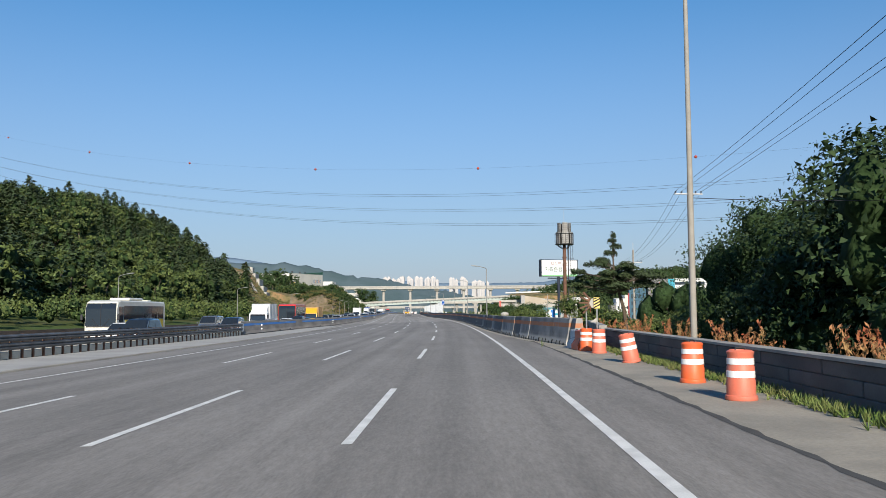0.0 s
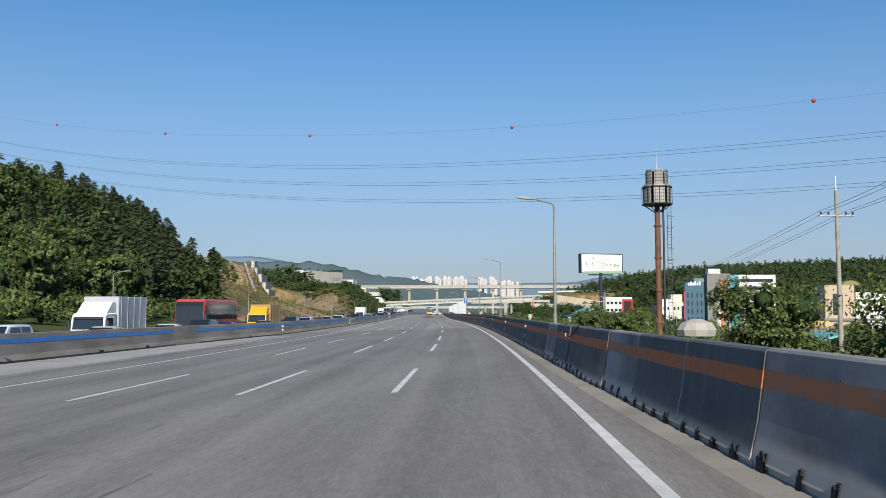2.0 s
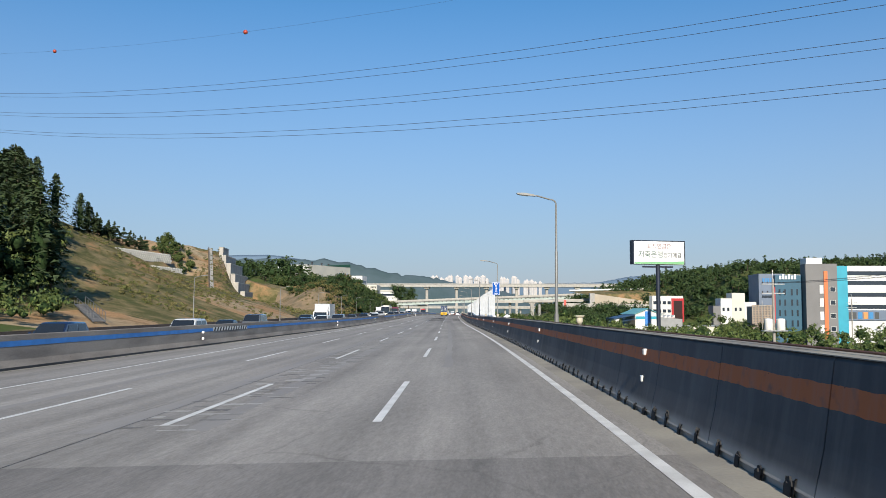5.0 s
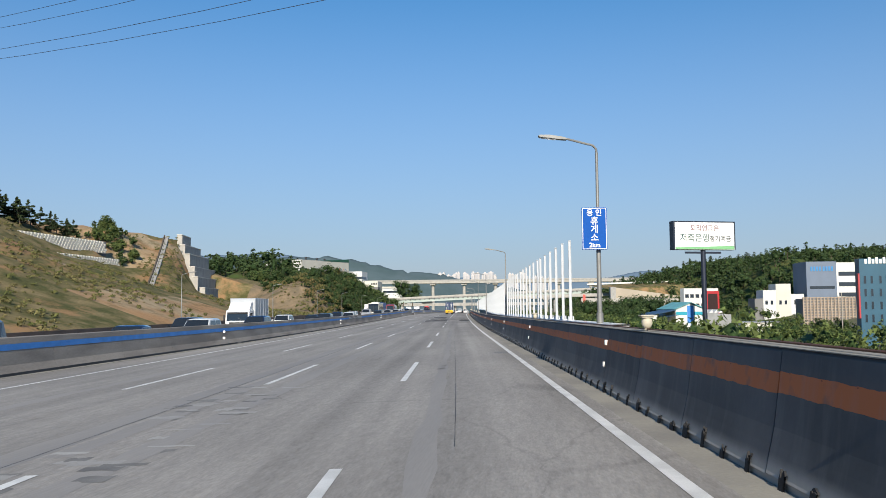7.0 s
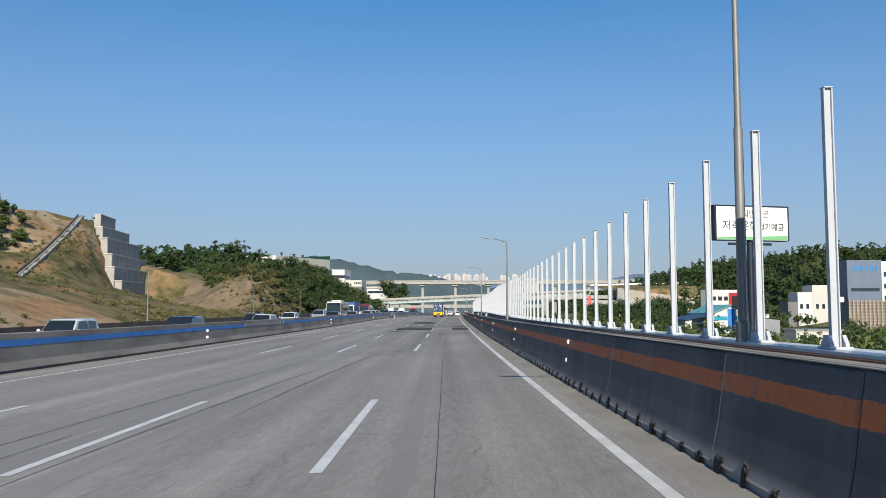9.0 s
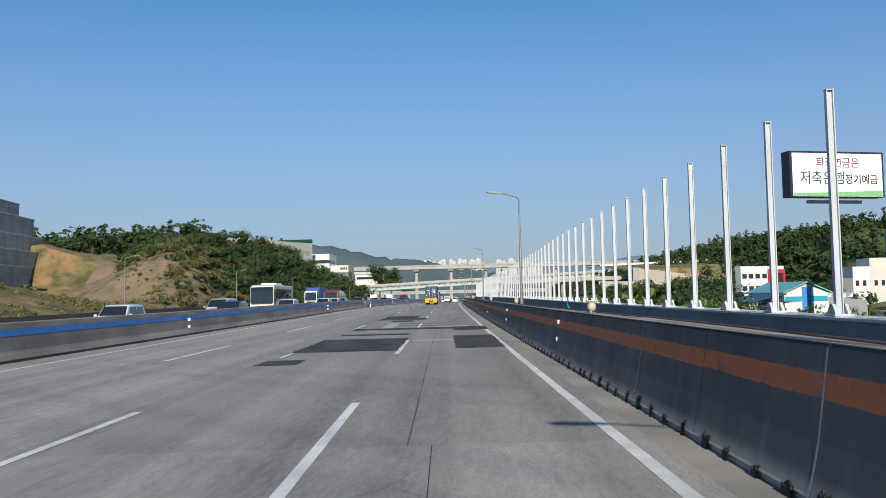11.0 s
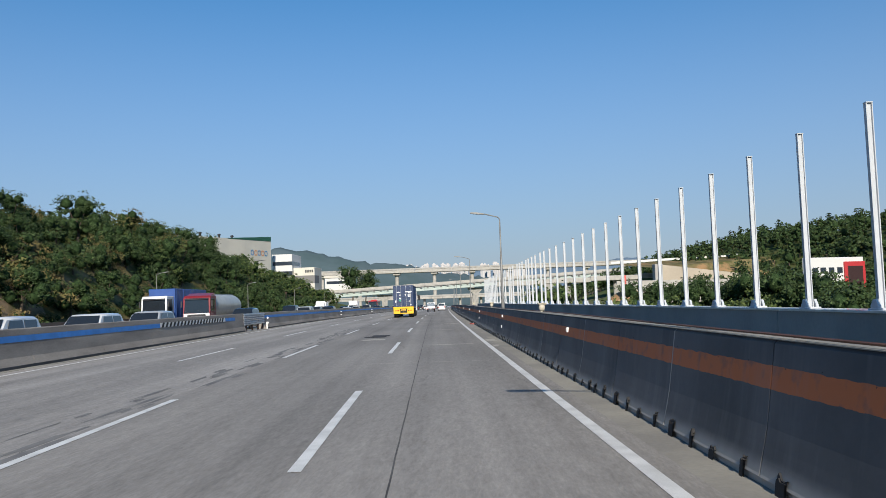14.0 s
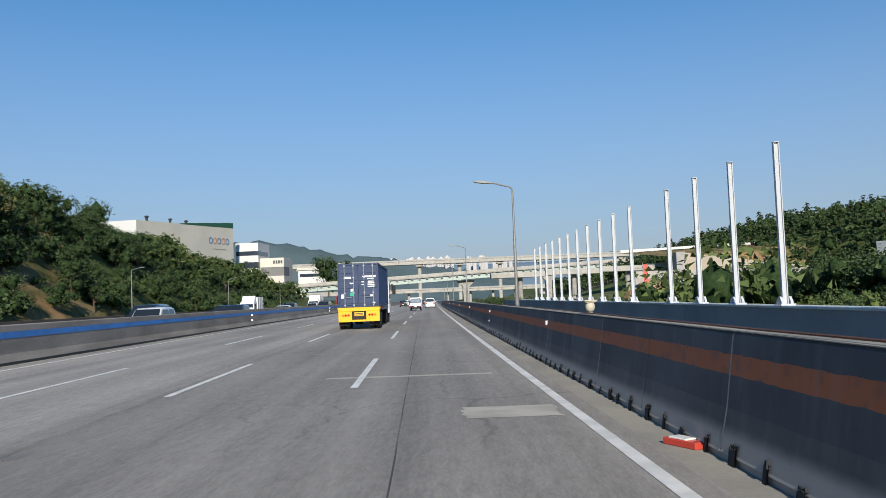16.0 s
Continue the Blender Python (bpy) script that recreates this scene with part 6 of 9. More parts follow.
def wood(name, label, category, protos, places, mats, tilt=0.04, wide=1.0):
    """Many plants joined into one object: places are rows of x, y, z, size, kind."""
    vs, fs, ks, n = [], [], [], 0
    for x, y, z, size, kind in places:
        v, f, k = protos[int(kind) % len(protos)]
        a = rng.uniform(0, 6.283)
        ca, sa = math.cos(a), math.sin(a)
        q = v * np.array((wide, wide, 1.0)) * size
        q = np.stack([q[:, 0] * ca - q[:, 1] * sa + x + q[:, 2] * rng.uniform(-tilt, tilt), q[:, 0] * sa + q[:, 1] * ca + y + q[:, 2] * rng.uniform(-tilt, tilt), q[:, 2] + z], 1)
        vs.append(q)
        fs.append(f + n)
        ks.append(k)
        n += len(v)
    ob = new(name, raw_mesh(name, np.concatenate(vs), np.concatenate(fs), mats, np.concatenate(ks)))
    return tagged(ob, label, category, kind="stuff")


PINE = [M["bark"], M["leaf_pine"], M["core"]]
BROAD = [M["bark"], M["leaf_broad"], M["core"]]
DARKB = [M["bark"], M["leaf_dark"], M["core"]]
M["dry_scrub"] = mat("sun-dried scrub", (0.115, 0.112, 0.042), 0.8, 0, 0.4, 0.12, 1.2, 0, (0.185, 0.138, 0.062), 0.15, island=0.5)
SHADED = [M["bark"], M["leaf_shaded"], M["core"]]
con = [conifer(10, rng) for _ in range(5)]
bro = [broadleaf(9, rng, 410, 0.335, 0.40, 8, 0.18) for _ in range(5)]
shr = [shrub(2.4, rng) for _ in range(4)]
far_bro = [broadleaf(9, rng, 190, 0.46, 0.40, 4, per=6, plain=True, core=1.0) for _ in range(3)]
mid_bro = [broadleaf(9, rng, 1000, 0.21, 0.40, 9, 0.06) for _ in range(3)]
soft_bro = [broadleaf(9, rng, 300, 0.33, 0.40, 6, 0.15, per=7) for _ in range(3)]
hill_bro = [broadleaf(8, rng, 110, 0.58, 0.42, 5, 0.2, per=4, core=1.0, plain=True) for _ in range(5)]
far_con = [conifer(10, rng, 0.34, 4, 0.068) for _ in range(3)]


def scatter(s0, s1, o0, o1, gap, keep, jitter=0.45):
    out = []
    s_ = s0
    while s_ < s1:
        o_ = o0
        while o_ < o1:
            s, o = s_ + rng.uniform(-jitter, jitter) * gap, o_ + rng.uniform(-jitter, jitter) * gap
            if keep(s, o):
                x, y, z = land_at(s, o)
                out.append((x, y, z, s, o))
            o_ += gap
        s_ += gap
    return out


# the wooded hill on the left
def wood_end(o):
    return 234 + (min(-o, 97) - 50) * 1.6 + 4 * math.sin(o * 0.5)


hill = scatter(60, 330, -128, -46, 5.2, lambda s, o: s < wood_end(o) and -o > 46 and (-o) > 0.2 * s)
rim = []
for q in range(48, 97, 3):
    for s in (wood_end(-q) - 2, wood_end(-q) - 7):
        x, y, z = land_at(s + rng.uniform(-1, 1), -q + rng.uniform(-1, 1))
        rim.append((x, y, z, rng.uniform(0.85, 1.3), q))
con_rows = rim + [(x, y, z, rng.uniform(0.7, 1.25), i) for i, (x, y, z, s, o) in enumerate(hill) if math.sin(s * 0.06 + o * 0.09) + math.sin(o * 0.05 - s * 0.033) > rng.uniform(-1.1, 1.2)]
bro_rows = [(x, y, z, rng.uniform(0.65, 1.08), i) for i, (x, y, z, s, o) in enumerate(hill) if rng.random() < (0.6 if -o < 62 else 0.5)]
wood("pine_wood", "dense dark conifer wood covering the hillside", "forest", con, [(*r[:3], r[3] * 0.98, r[4]) for r in con_rows if r[0] > -135], PINE, wide=1.22)
wood("pine_wood", "dense dark conifer wood on the back of the hill", "forest", far_con, [r for r in con_rows if r[0] <= -135], PINE)
wood("broadleaf_wood", "bright green broadleaved trees along the foot of the hill", "forest", bro, bro_rows, BROAD)
edge = scatter(20, 300, -58, -35, 3.3, lambda s, o: rng.random() < 0.6 and s < wood_end(o))
wood("thicket", "green bushes at the foot of the hill", "bushes", shr, [(x, y, z, rng.uniform(0.7, 1.5), i) for i, (x, y, z, s, o) in enumerate(edge)], BROAD)
# woods behind the slope, round the factory
def behind_slope(s, o):
    return np.interp(s, SG, LX) + o < -9.85 - (0.25 if s < 640 else 0.34) * (np.interp(s, SG, LY) - 236.8) and -o > 82


back = scatter(548, 720, -250, -84, 8.4, behind_slope) + scatter(560, 1000, -420, -230, 17, lambda s, o: True)
wood("pine_wood", "dark wood on the ridge behind the cut slope", "forest", hill_bro + far_con[:1], [(x, y, z, rng.uniform(0.8, 1.25), i) for i, (x, y, z, s, o) in enumerate(back)], DARKB, wide=1.3)
# green bank along the oncoming lanes
bank = scatter(422, 640, -62, -34.5, 2.9, lambda s, o: (s > 446 or (-o < 50 and -o < 40 + (s - 422) * 1.2)) and (-o < 46 or s < 470) and rng.random() < 0.92)
bank_trees = scatter(430, 700, -80, -38, 4.3, lambda s, o: (s < 545 or rng.random() < 0.62) and -o > 38 + 3 * max(0, (470 - s) / 24) and (s > 500 or -o < 58))
bank_rows = [(x, y, z - 0.5, rng.uniform(0.42, 0.95) * (0.30 if s < 446 else 0.44 if s < 462 else 0.56 if s < 474 else 0.8 if s < 520 else 0.74), i, s) for i, (x, y, z, s, o) in enumerate(bank_trees)]
wood("thicket", "tangled green trees and bushes on the bank", "bushes", mid_bro, [r[:5] for r in bank_rows if r[5] < 545 and r[4] % 5 < 2], BROAD, wide=1.2)
wood("thicket", "dark tangled trees and bushes on the bank", "bushes", mid_bro, [r[:5] for r in bank_rows if r[5] < 545 and r[4] % 5 > 1 and not (r[5] < 500 and r[4] % 5 > 2)], DARKB, wide=1.2)
wood("thicket", "sun-dried brownish trees and scrub on the bank", "bushes", mid_bro, [r[:5] for r in bank_rows if r[5] < 500 and r[4] % 5 > 2], [M["bark"], M["dry_scrub"], M["core"]], wide=1.1)
wood("thicket", "green trees and bushes far along the bank", "bushes", soft_bro, [r[:5] for r in bank_rows if r[5] >= 545], BROAD, wide=1.25)
wood("thicket", "dark green bushes at the foot of the bank", "bushes", shr, [(x, y, z, rng.uniform(0.6, 1.35), i) for i, (x, y, z, s, o) in enumerate(bank) if s > 452 and i % 5 < 2], DARKB)
fsh = [shrub(2.4, rng, 360, 0.12) for _ in range(4)]
end = scatter(403, 458, -60, -34.6, 2.1, lambda s, o: -o < 38 + max(0, s - 408) * 0.42 + max(0, s - 428) * 0.7)
wood("thicket", "dark brambles over the end of the bank", "bushes", fsh, [(x, y, z - 0.2, rng.uniform(0.5, 1.1), i) for i, (x, y, z, s, o) in enumerate(end) if i % 5 < 2 and s > 420], DARKB)
wood("thicket", "dry brown brambles over the end of the bank", "bushes", fsh, [(x, y, z - 0.2, rng.uniform(0.4, 0.95), i) for i, (x, y, z, s, o) in enumerate(end) if i % 5 > 1 or s <= 420], [M["bark"], M["dry_scrub"], M["core"]])
wood("thicket", "dry brown scrub on the end of the bank", "bushes", shr, [(x, y, z, rng.uniform(0.5, 1.2), i) for i, (x, y, z, s, o) in enumerate(bank) if s <= 452], [M["bark"], M["dry_scrub"], M["core"]])
brow = scatter(386, 402, -94, -80, 2.4, lambda s, o: rng.random() < 0.8 and -o > 80 + 0.5 * (s - 388))
wood("thicket", "dense green bushes above the drainage channel", "bushes", bro[:2] + shr[:2], [(x, y, z, rng.uniform(0.22, 0.36) if i % 4 < 2 else rng.uniform(0.7, 1.1), i % 4) for i, (x, y, z, s, o) in enumerate(brow)], BROAD)
# the hill on the right
rh = scatter(806, 900, 60, 122, 7.6, lambda s, o: o > 66) + scatter(600, 960, 118, 330, 9.6, lambda s, o: o > 165 + 0.25 * max(0, 680 - s) - (45 if s > 790 else 0)) + scatter(642, 800, 112, 176, 7.4, lambda s, o: o > 116 + max(0, 700 - s) * 0.25) + scatter(330, 600, 205, 420, 13, lambda s, o: o > 215 + 0.2 * max(0, 560 - s)) + scatter(620, 1000, 330, 470, 14, lambda s, o: True)
wood("pine_wood", "dark wooded hill beyond the valley town", "forest", hill_bro + far_con[:2], [(x, y, z - 0.6, rng.uniform(0.75, 1.25), i) for i, (x, y, z, s, o) in enumerate(rh)], DARKB, wide=1.15)
low_near = scatter(80, 470, 15, 46, 7.4, lambda s, o: rng.random() < 0.7)
wood("thicket", "green bushes below the roadside barrier", "bushes", mid_bro[:2] + fsh, [(x, y, z, (min(rng.uniform(0.4, 0.8), max(0.12, (0.5 - z) / 8.8)) if i % 6 < 2 else rng.uniform(1.0, 1.8)), i % 6) for i, (x, y, z, s, o) in enumerate(low_near)], BROAD)
low_r = scatter(80, 620, 48, 150, 9.0, lambda s, o: rng.random() < (0.7 if o < 75 else 0.4))
wood("thicket", "green trees and bushes in the valley below the road", "bushes", far_bro, [(x, y, z, min(rng.uniform(0.45, 0.85), max(0.15, (0.4 - z) / 8.8)), i) for i, (x, y, z, s, o) in enumerate(low_r)], BROAD)
hedge = scatter(470, 640, 16, 44, 3.6, lambda s, o: rng.random() < 0.8)
wood("thicket", "low green bushes beyond the fence posts", "bushes", shr, [(x, y, z, rng.uniform(0.8, 1.3), i) for i, (x, y, z, s, o) in enumerate(hedge) if i % 2], DARKB)
hbro = [broadleaf(9, rng, 1300, 0.24, 0.46, 13, 0.05) for _ in range(3)]
hedge = []
for (ax, ay), (bx, by) in (((20, 604), (44, 575)), ((44, 575), (50, 546)), ((36, 500), (24, 462))):
    m_ = max(2, int(math.hypot(bx - ax, by - ay) / 4.6))
    for q in range(m_):
        f = (q + rng.uniform(0.1, 0.9)) / m_
        x, y = ax + (bx - ax) * f + rng.uniform(-2, 2), ay + (by - ay) * f + rng.uniform(-2, 2)
        z = float(land_at(y + 1.2, x - float(np.interp(y + 1.2, SG, LX)))[2])
        top = (4.4 if y > 562 else 4.3 if y > 520 else 0.9) + rng.uniform(-0.9, 0.7)
        hedge.append((x, y, z, max(0.5, (top - z) / 8.6), q))
wood("thicket", "dense dark green trees and bushes beyond the fence posts", "bushes", hbro, hedge, DARKB)
foot = scatter(436, 560, -47, -34.6, 3.0, lambda s, o: True)
wood("thicket", "dense dark green growth over the foot of the bank", "bushes", mid_bro, [(x, y, z - 0.3, rng.uniform(0.3, 0.5), i) for i, (x, y, z, s, o) in enumerate(foot) if i % 3 == 0], DARKB, wide=1.3)
# scattered low growth on the cut slope
tuft = [shrub(0.6, rng, 40, 0.13, False) for _ in range(3)]
sl = scatter(255, 432, -96, -35, 1.55, lambda s, o: s > wood_end(o) - 6 and math.sin(s * 0.13) + math.sin(o * 0.19 + s * 0.04) > rng.uniform(-0.9, 1.2))
wood("weeds", "tufts of weeds and dry grass on the cut slope", "weeds", tuft, [(x, y, z - 0.14, rng.uniform(0.5, 1.35), i) for i, (x, y, z, s, o) in enumerate(sl)], [M["bark"], mat("olive weeds", (0.095, 0.11, 0.038), 0.85, 0, 0.3, 0.3, 2, 0, (0.165, 0.145, 0.066), 0.1, island=0.5), M["greenland"]])


def plant(name, label, category, data, mats, s=None, off=None, at=None, size=1.0, turn=0.0, group=""):
    """One plant as a thing with trunk and crown."""
    v, f, k = data
    t = thing(name, label, category, Matrix.Translation(at if at is not None else Vector(land_at(s, off))) @ Matrix.Rotation(turn, 4, "Z") @ Matrix.Scale(size, 4), group)
    for nm, ks in (("trunk", (0,)), ("crown", (1, 2))):
        pick = np.isin(k, ks)
        if pick.any():
            used = np.unique(f[pick])
            back_ = np.zeros(len(v), int)
            back_[used] = np.arange(len(used))
            part(nm, raw_mesh(nm, v[used], back_[f[pick]], mats, k[pick]), None, t)
    return t


# big trees on the right, at the start, shade painted into their leaves
for i, (s, o, hgt) in enumerate(((58, 22.2, 11.2), (54, 25, 12.2), (49.5, 22.3, 11.6), (46, 25, 12.5), (41, 24.4, 14.0), (42, 21.0, 10.2), (36, 24.5, 12.5), (32, 17.8, 8.6), (29, 21, 10.5), (26, 16.8, 8.8), (22, 19.5, 10), (17, 17.5, 10), (12, 20, 10.5), (47, 18.6, 5.4), (88, 25.5, 10.2), (93, 28, 10.6), (38, 16.8, 5.4), (31, 15.2, 5.2))):
    plant("tree", "large dense broadleaved tree beside the road, leaves darkened for shade", "tree", broadleaf(hgt, rng, 12500 if 30 < s < 62 else 5000, 0.15 if hgt > 13 else 0.115 if s > 30 else 0.16, 0.36 if hgt > 11 else 0.44, 26, 0.02, per=14, core=0.62), SHADED, s, o, turn=i * 1.3, group="roadside trees")
# tall sunlit trees standing below the road, past the barrier's start
for i, (s, o, hgt) in enumerate(((106, 30, 11.2), (112, 33.5, 11.6))):
    plant("tree", "tall bright green broadleaved tree below the road", "tree", broadleaf(hgt, rng, 9000, 0.19, 0.42, 20, 0.05, per=12, core=0.5), BROAD, s, o, turn=i * 2.0, group="young trees")
# trees added behind and beside the start, mostly unseen, to shade these trees
for i, (s, o, hgt) in enumerate(((-2, 23, 13), (-12, 22, 13), (-22, 24, 14), (4, 26, 15), (-14, 29, 16), (37, 27.5, 16), (30, 26, 16), (23, 26, 17), (16, 25, 17), (10, 27, 17))):
    plant("tree", "tall dense broadleaved tree added beside the road to cast shade", "tree", broadleaf(hgt, rng, 4200, 0.30, 0.30, 18, 0.08, core=0.6), SHADED, s, o, turn=i * 1.1, group="roadside trees")
for i, (s, o, hgt) in enumerate(((96, 17, 4.8), (101, 20, 4.2), (72, 16, 2.2), (78, 19, 2.6), (117, 14, 2.5), (66, 22, 2.5), (84, 24, 3.0), (63, 19.5, 2.6), (69, 20.5, 3.2), (76, 22.5, 3.6), (90, 26, 3.4), (128, 13, 2.2), (136, 15, 3.0), (148, 17, 3.0))):
    plant("tree", "bright green young broadleaved tree below the road", "tree", broadleaf(hgt + 2.4, rng, 5200, 0.105, 0.36, 12, 0.1, per=12), BROAD, s, o, turn=i * 2.1, group="young trees")


def flat_pine(rng, dense=1.0, leaf=0.10, count=40, low=4.15):
    """A leaning pine with flat layered pads of needles."""
    out = []
    v, f = trunk_arrays([(0.95, 0, -0.8), (0.75, 0, 1.5), (0.55, 0, 3.0), (0.0, 0, 5.0), (-0.1, 0, 7.4)], [0.17, 0.14, 0.11, 0.07, 0.015], 8)
    out.append((v, f, 0))
    cs, ns = [], []
    pads = [(rng.uniform(-2.5, 2.5), rng.uniform(-1.5, 1.5)) for _ in range(count)]
    pads = [(low + (6.2 - low) * math.sqrt(max(0.0, 1 - (x / 2.9) ** 2)) * rng.uniform(0.15, 1.0), x, y, rng.uniform(0.38, 0.78)) for x, y in pads]
    pads += [(6.5, -0.2, 0.1, 0.42), (6.9, 0.1, -0.1, 0.36), (7.25, -0.1, 0, 0.26), (7.55, 0.0, 0, 0.16)]
    for z, x, y, r in pads:
        m = int((520 * r + 60) * dense)
        a, q = rng.uniform(0, 6.283, m), np.sqrt(rng.uniform(0, 1, m)) * r
        cs.append(np.stack([x + np.cos(a) * q, y + np.sin(a) * q, z + rng.normal(size=m) * 0.07 - 0.22 * (q / r) ** 2 * r], 1))
        ns.append(np.stack([np.cos(a) * 0.5 + rng.normal(size=m) * 0.6, np.sin(a) * 0.5 + rng.normal(size=m) * 0.6, np.ones(m) * 0.8], 1))
        v, f = trunk_arrays([(0, 0, min(z - 0.5, 6.2)), (x * 0.5, y * 0.5, z - 0.3), (x, y, z - 0.05)], [0.05, 0.033, 0.012], 5)
        out.append((v, f, 0))
    v, f = cards(np.concatenate(cs), np.concatenate(ns), leaf, rng, 0.35)
    out.append((v, f, 1))
    return join(out)


plant("pine_tree", "pine with flat layered dark boughs beside the barrier", "tree", flat_pine(rng), [M["bark"], mat("pine needles", (0.05, 0.075, 0.03), 0.7, 0, 0.3, 0.5, 4, 0, (0.035, 0.05, 0.028), 0.2, island=0.6), M["core"]], at=Vector((10.45, 49.8, -1.1)), size=0.96)
# pines on the crest of the cut slope
for i, (s, o, hgt) in enumerate(((303, -92, 12), (308, -94, 12.5), (300, -88, 11), (322, -98, 12), (332, -98, 12.5), (345, -97.5, 11), (348.5, -97, 8.5))):
    plant("pine_tree", "dark pine on the crest of the slope", "tree", conifer(hgt, rng, 1.6, 9), PINE, s, o, turn=i * 1.7, group="crest pines")
for i in range(17):
    f = i / 16
    s, o, hgt = 350 + 29 * f + rng.uniform(-1.2, 1.2), -96.5 + 5.0 * f + rng.uniform(-2.4, 1.2), 7.0 - 2.2 * f + rng.uniform(-0.5, 0.5)
    plant("pine_tree", "dark spreading pine on the crest of the slope", "tree", flat_pine(rng, 0.26, 0.30, 28, 1.4), PINE, at=Vector(land_at(s, o)) - Vector((0, 0, 0.6)), size=hgt / 7.5, turn=i * 1.7, group="crest pines")
for i, (s, o, hgt) in enumerate(((389, -85, 3.2), (392, -88, 3.6), (395, -91, 3.8), (391, -82, 2.6), (398, -93, 3.2), (388, -90, 3.2))):
    plant("tree", "bushy green tree above the terraced wall", "tree", broadleaf(hgt, rng, 2500, 0.14, 0.5, 10, 0.05), BROAD, s, o, group="slope trees")
for i, (x, y, z, hgt) in enumerate(((-148, 690, 6, 15), (-155, 694, 6, 13), (-104, 868, 3, 21), (-97, 874, 3, 18))):
    plant("tree", "dark green tree before the factory", "tree", broadleaf(hgt, rng, 2200, 0.42, 0.4, 9, 0.2), DARKB, at=Vector((x, y, z)))


# plume grass and weeds along the old wall
def plumes(s0, s1, off, count, tall, seed):
    r = np.random.default_rng(seed)
    vs, fs, n = [], [], 0
    for _ in range(count):
        s, o = s0 + (s1 - s0) * ((r.integers(0, 5) + 0.2 + 0.35 * r.random() ** 2) / 5), off + r.uniform(-0.5, 0.5)
        base = np.array(rp(s, o, -0.1))
        h = tall * r.uniform(0.6, 1.2)
        lean = r.normal(size=2) * 0.18 * h
        for q in range(46):
            f = 0.45 + 0.55 * r.random()
            c = base + np.array((lean[0] * f * f + r.normal() * 0.045 * (1.5 - f), lean[1] * f * f + r.normal() * 0.045 * (1.5 - f), h * f))
            d = r.normal(size=3) * 0.03
            u = np.array((0, 0, 0.035)) + d
            w = r.normal(size=3) * 0.014
            vs += [c - u, c + w, c + u, c - w]
            fs.append([n, n + 1, n + 2, n + 3])
            n += 4
        a, b = base, base + np.array((lean[0], lean[1], h))
        w = np.array((0.006, 0.003, 0))
        vs += [a - w, a + w, b + w * 0.3, b - w * 0.3]
        fs.append([n, n + 1, n + 2, n + 3])
        n += 4
    return raw_mesh("plume_grass", np.array(vs), np.array(fs), M["dry_grass"])


tagged(new("plume_grass", plumes(6, 40, 8.9, 120, 1.3, 1)), "tall reddish-brown plume grass behind the old wall", "grass", kind="stuff")
tagged(new("plume_grass", plumes(36, 52, 9.2, 60, 1.1, 2)), "dry plume grass behind the barrier end", "grass", kind="stuff")


def weeds(s0, s1, off, spread, count, tall, seed, material):
    r = np.random.default_rng(seed)
    c = np.array([rp(r.uniform(s0, s1), off + r.normal() * spread, 0.0) for _ in range(count)])
    vs, fs, n = [], [], 0
    for p in c:
        for _ in range(9):
            d = np.array((r.normal() * 0.07, r.normal() * 0.07, tall * r.uniform(0.3, 1.0)))
            w = r.normal(size=3) * 0.009
            vs += [p - w, p + w, p + d + w * 0.2, p + d - w * 0.2]
            fs.append([n, n + 1, n + 2, n + 3])
            n += 4
    return raw_mesh("weeds", np.array(vs), np.array(fs), material)


tagged(new("weeds", weeds(8, 40, 7.62, 0.13, 900, 0.22, 3, M["grass"])), "green weeds growing along the wall foot", "weeds", kind="stuff")
tagged(new("weeds", weeds(38, 80, 8.6, 0.8, 1800, 0.6, 4, M["grass"])), "weeds behind the barrier", "weeds", kind="stuff")

# ---------------- buildings ----------------
M["panel_white"] = mat("white wall panel", (0.58, 0.585, 0.58), 0.6, 0, 0.06, 0.1, 1.2, 0.05, (0.58, 0.585, 0.58))
M["panel_cream"] = mat("pale cream wall panel", (0.56, 0.54, 0.48), 0.6, 0, 0.06, 0.1, 1.2, 0.05, (0.50, 0.485, 0.44))
M["grey_wall"] = mat("grey wall", (0.17, 0.17, 0.175), 0.7, 0, 0.1, 0.2, 2, 0.05)
M["blue_wall"] = mat("deep teal-blue cladding", (0.015, 0.085, 0.145), 0.5, 0, 0.15, 0.2, 2, 0.05)
M["bluegrey"] = mat("blue-grey cladding", (0.12, 0.16, 0.23), 0.5, 0, 0.1, 0.2, 2, 0.05)
M["teal"] = mat("bright teal cladding", (0.02, 0.30, 0.42), 0.5, 0, 0.1, 0.3, 2, 0.05)
M["orange_wall"] = mat("orange strip", (0.65, 0.16, 0.05), 0.5, 0, 0.1, 0.3, 2, 0.05)
M["red_wall"] = mat("dark red cladding", (0.42, 0.035, 0.04), 0.5, 0, 0.1, 0.3, 2, 0.05)
M["brick_far"] = mat("pale brown brick lattice", (0.36, 0.29, 0.23), 0.8, 0, 0.2, 0.5, 4, 0.1)
M["roof_blue"] = mat("blue steel roof", (0.03, 0.07, 0.14), 0.45, 0.2, 0.15, 0.3, 3, 0.05)
M["roof_teal"] = mat("pale teal roof sheet", (0.16, 0.42, 0.44), 0.5, 0.1, 0.15, 0.3, 3, 0.05)
M["roof_grey"] = mat("grey roof sheet", (0.30, 0.31, 0.32), 0.5, 0.2, 0.15, 0.3, 3, 0.05)


def slab(x0, x1, y0, y1, z0, z1, c=0.05):
    return Shape().box(x0, x1, y0, y1, z0, z1, c)


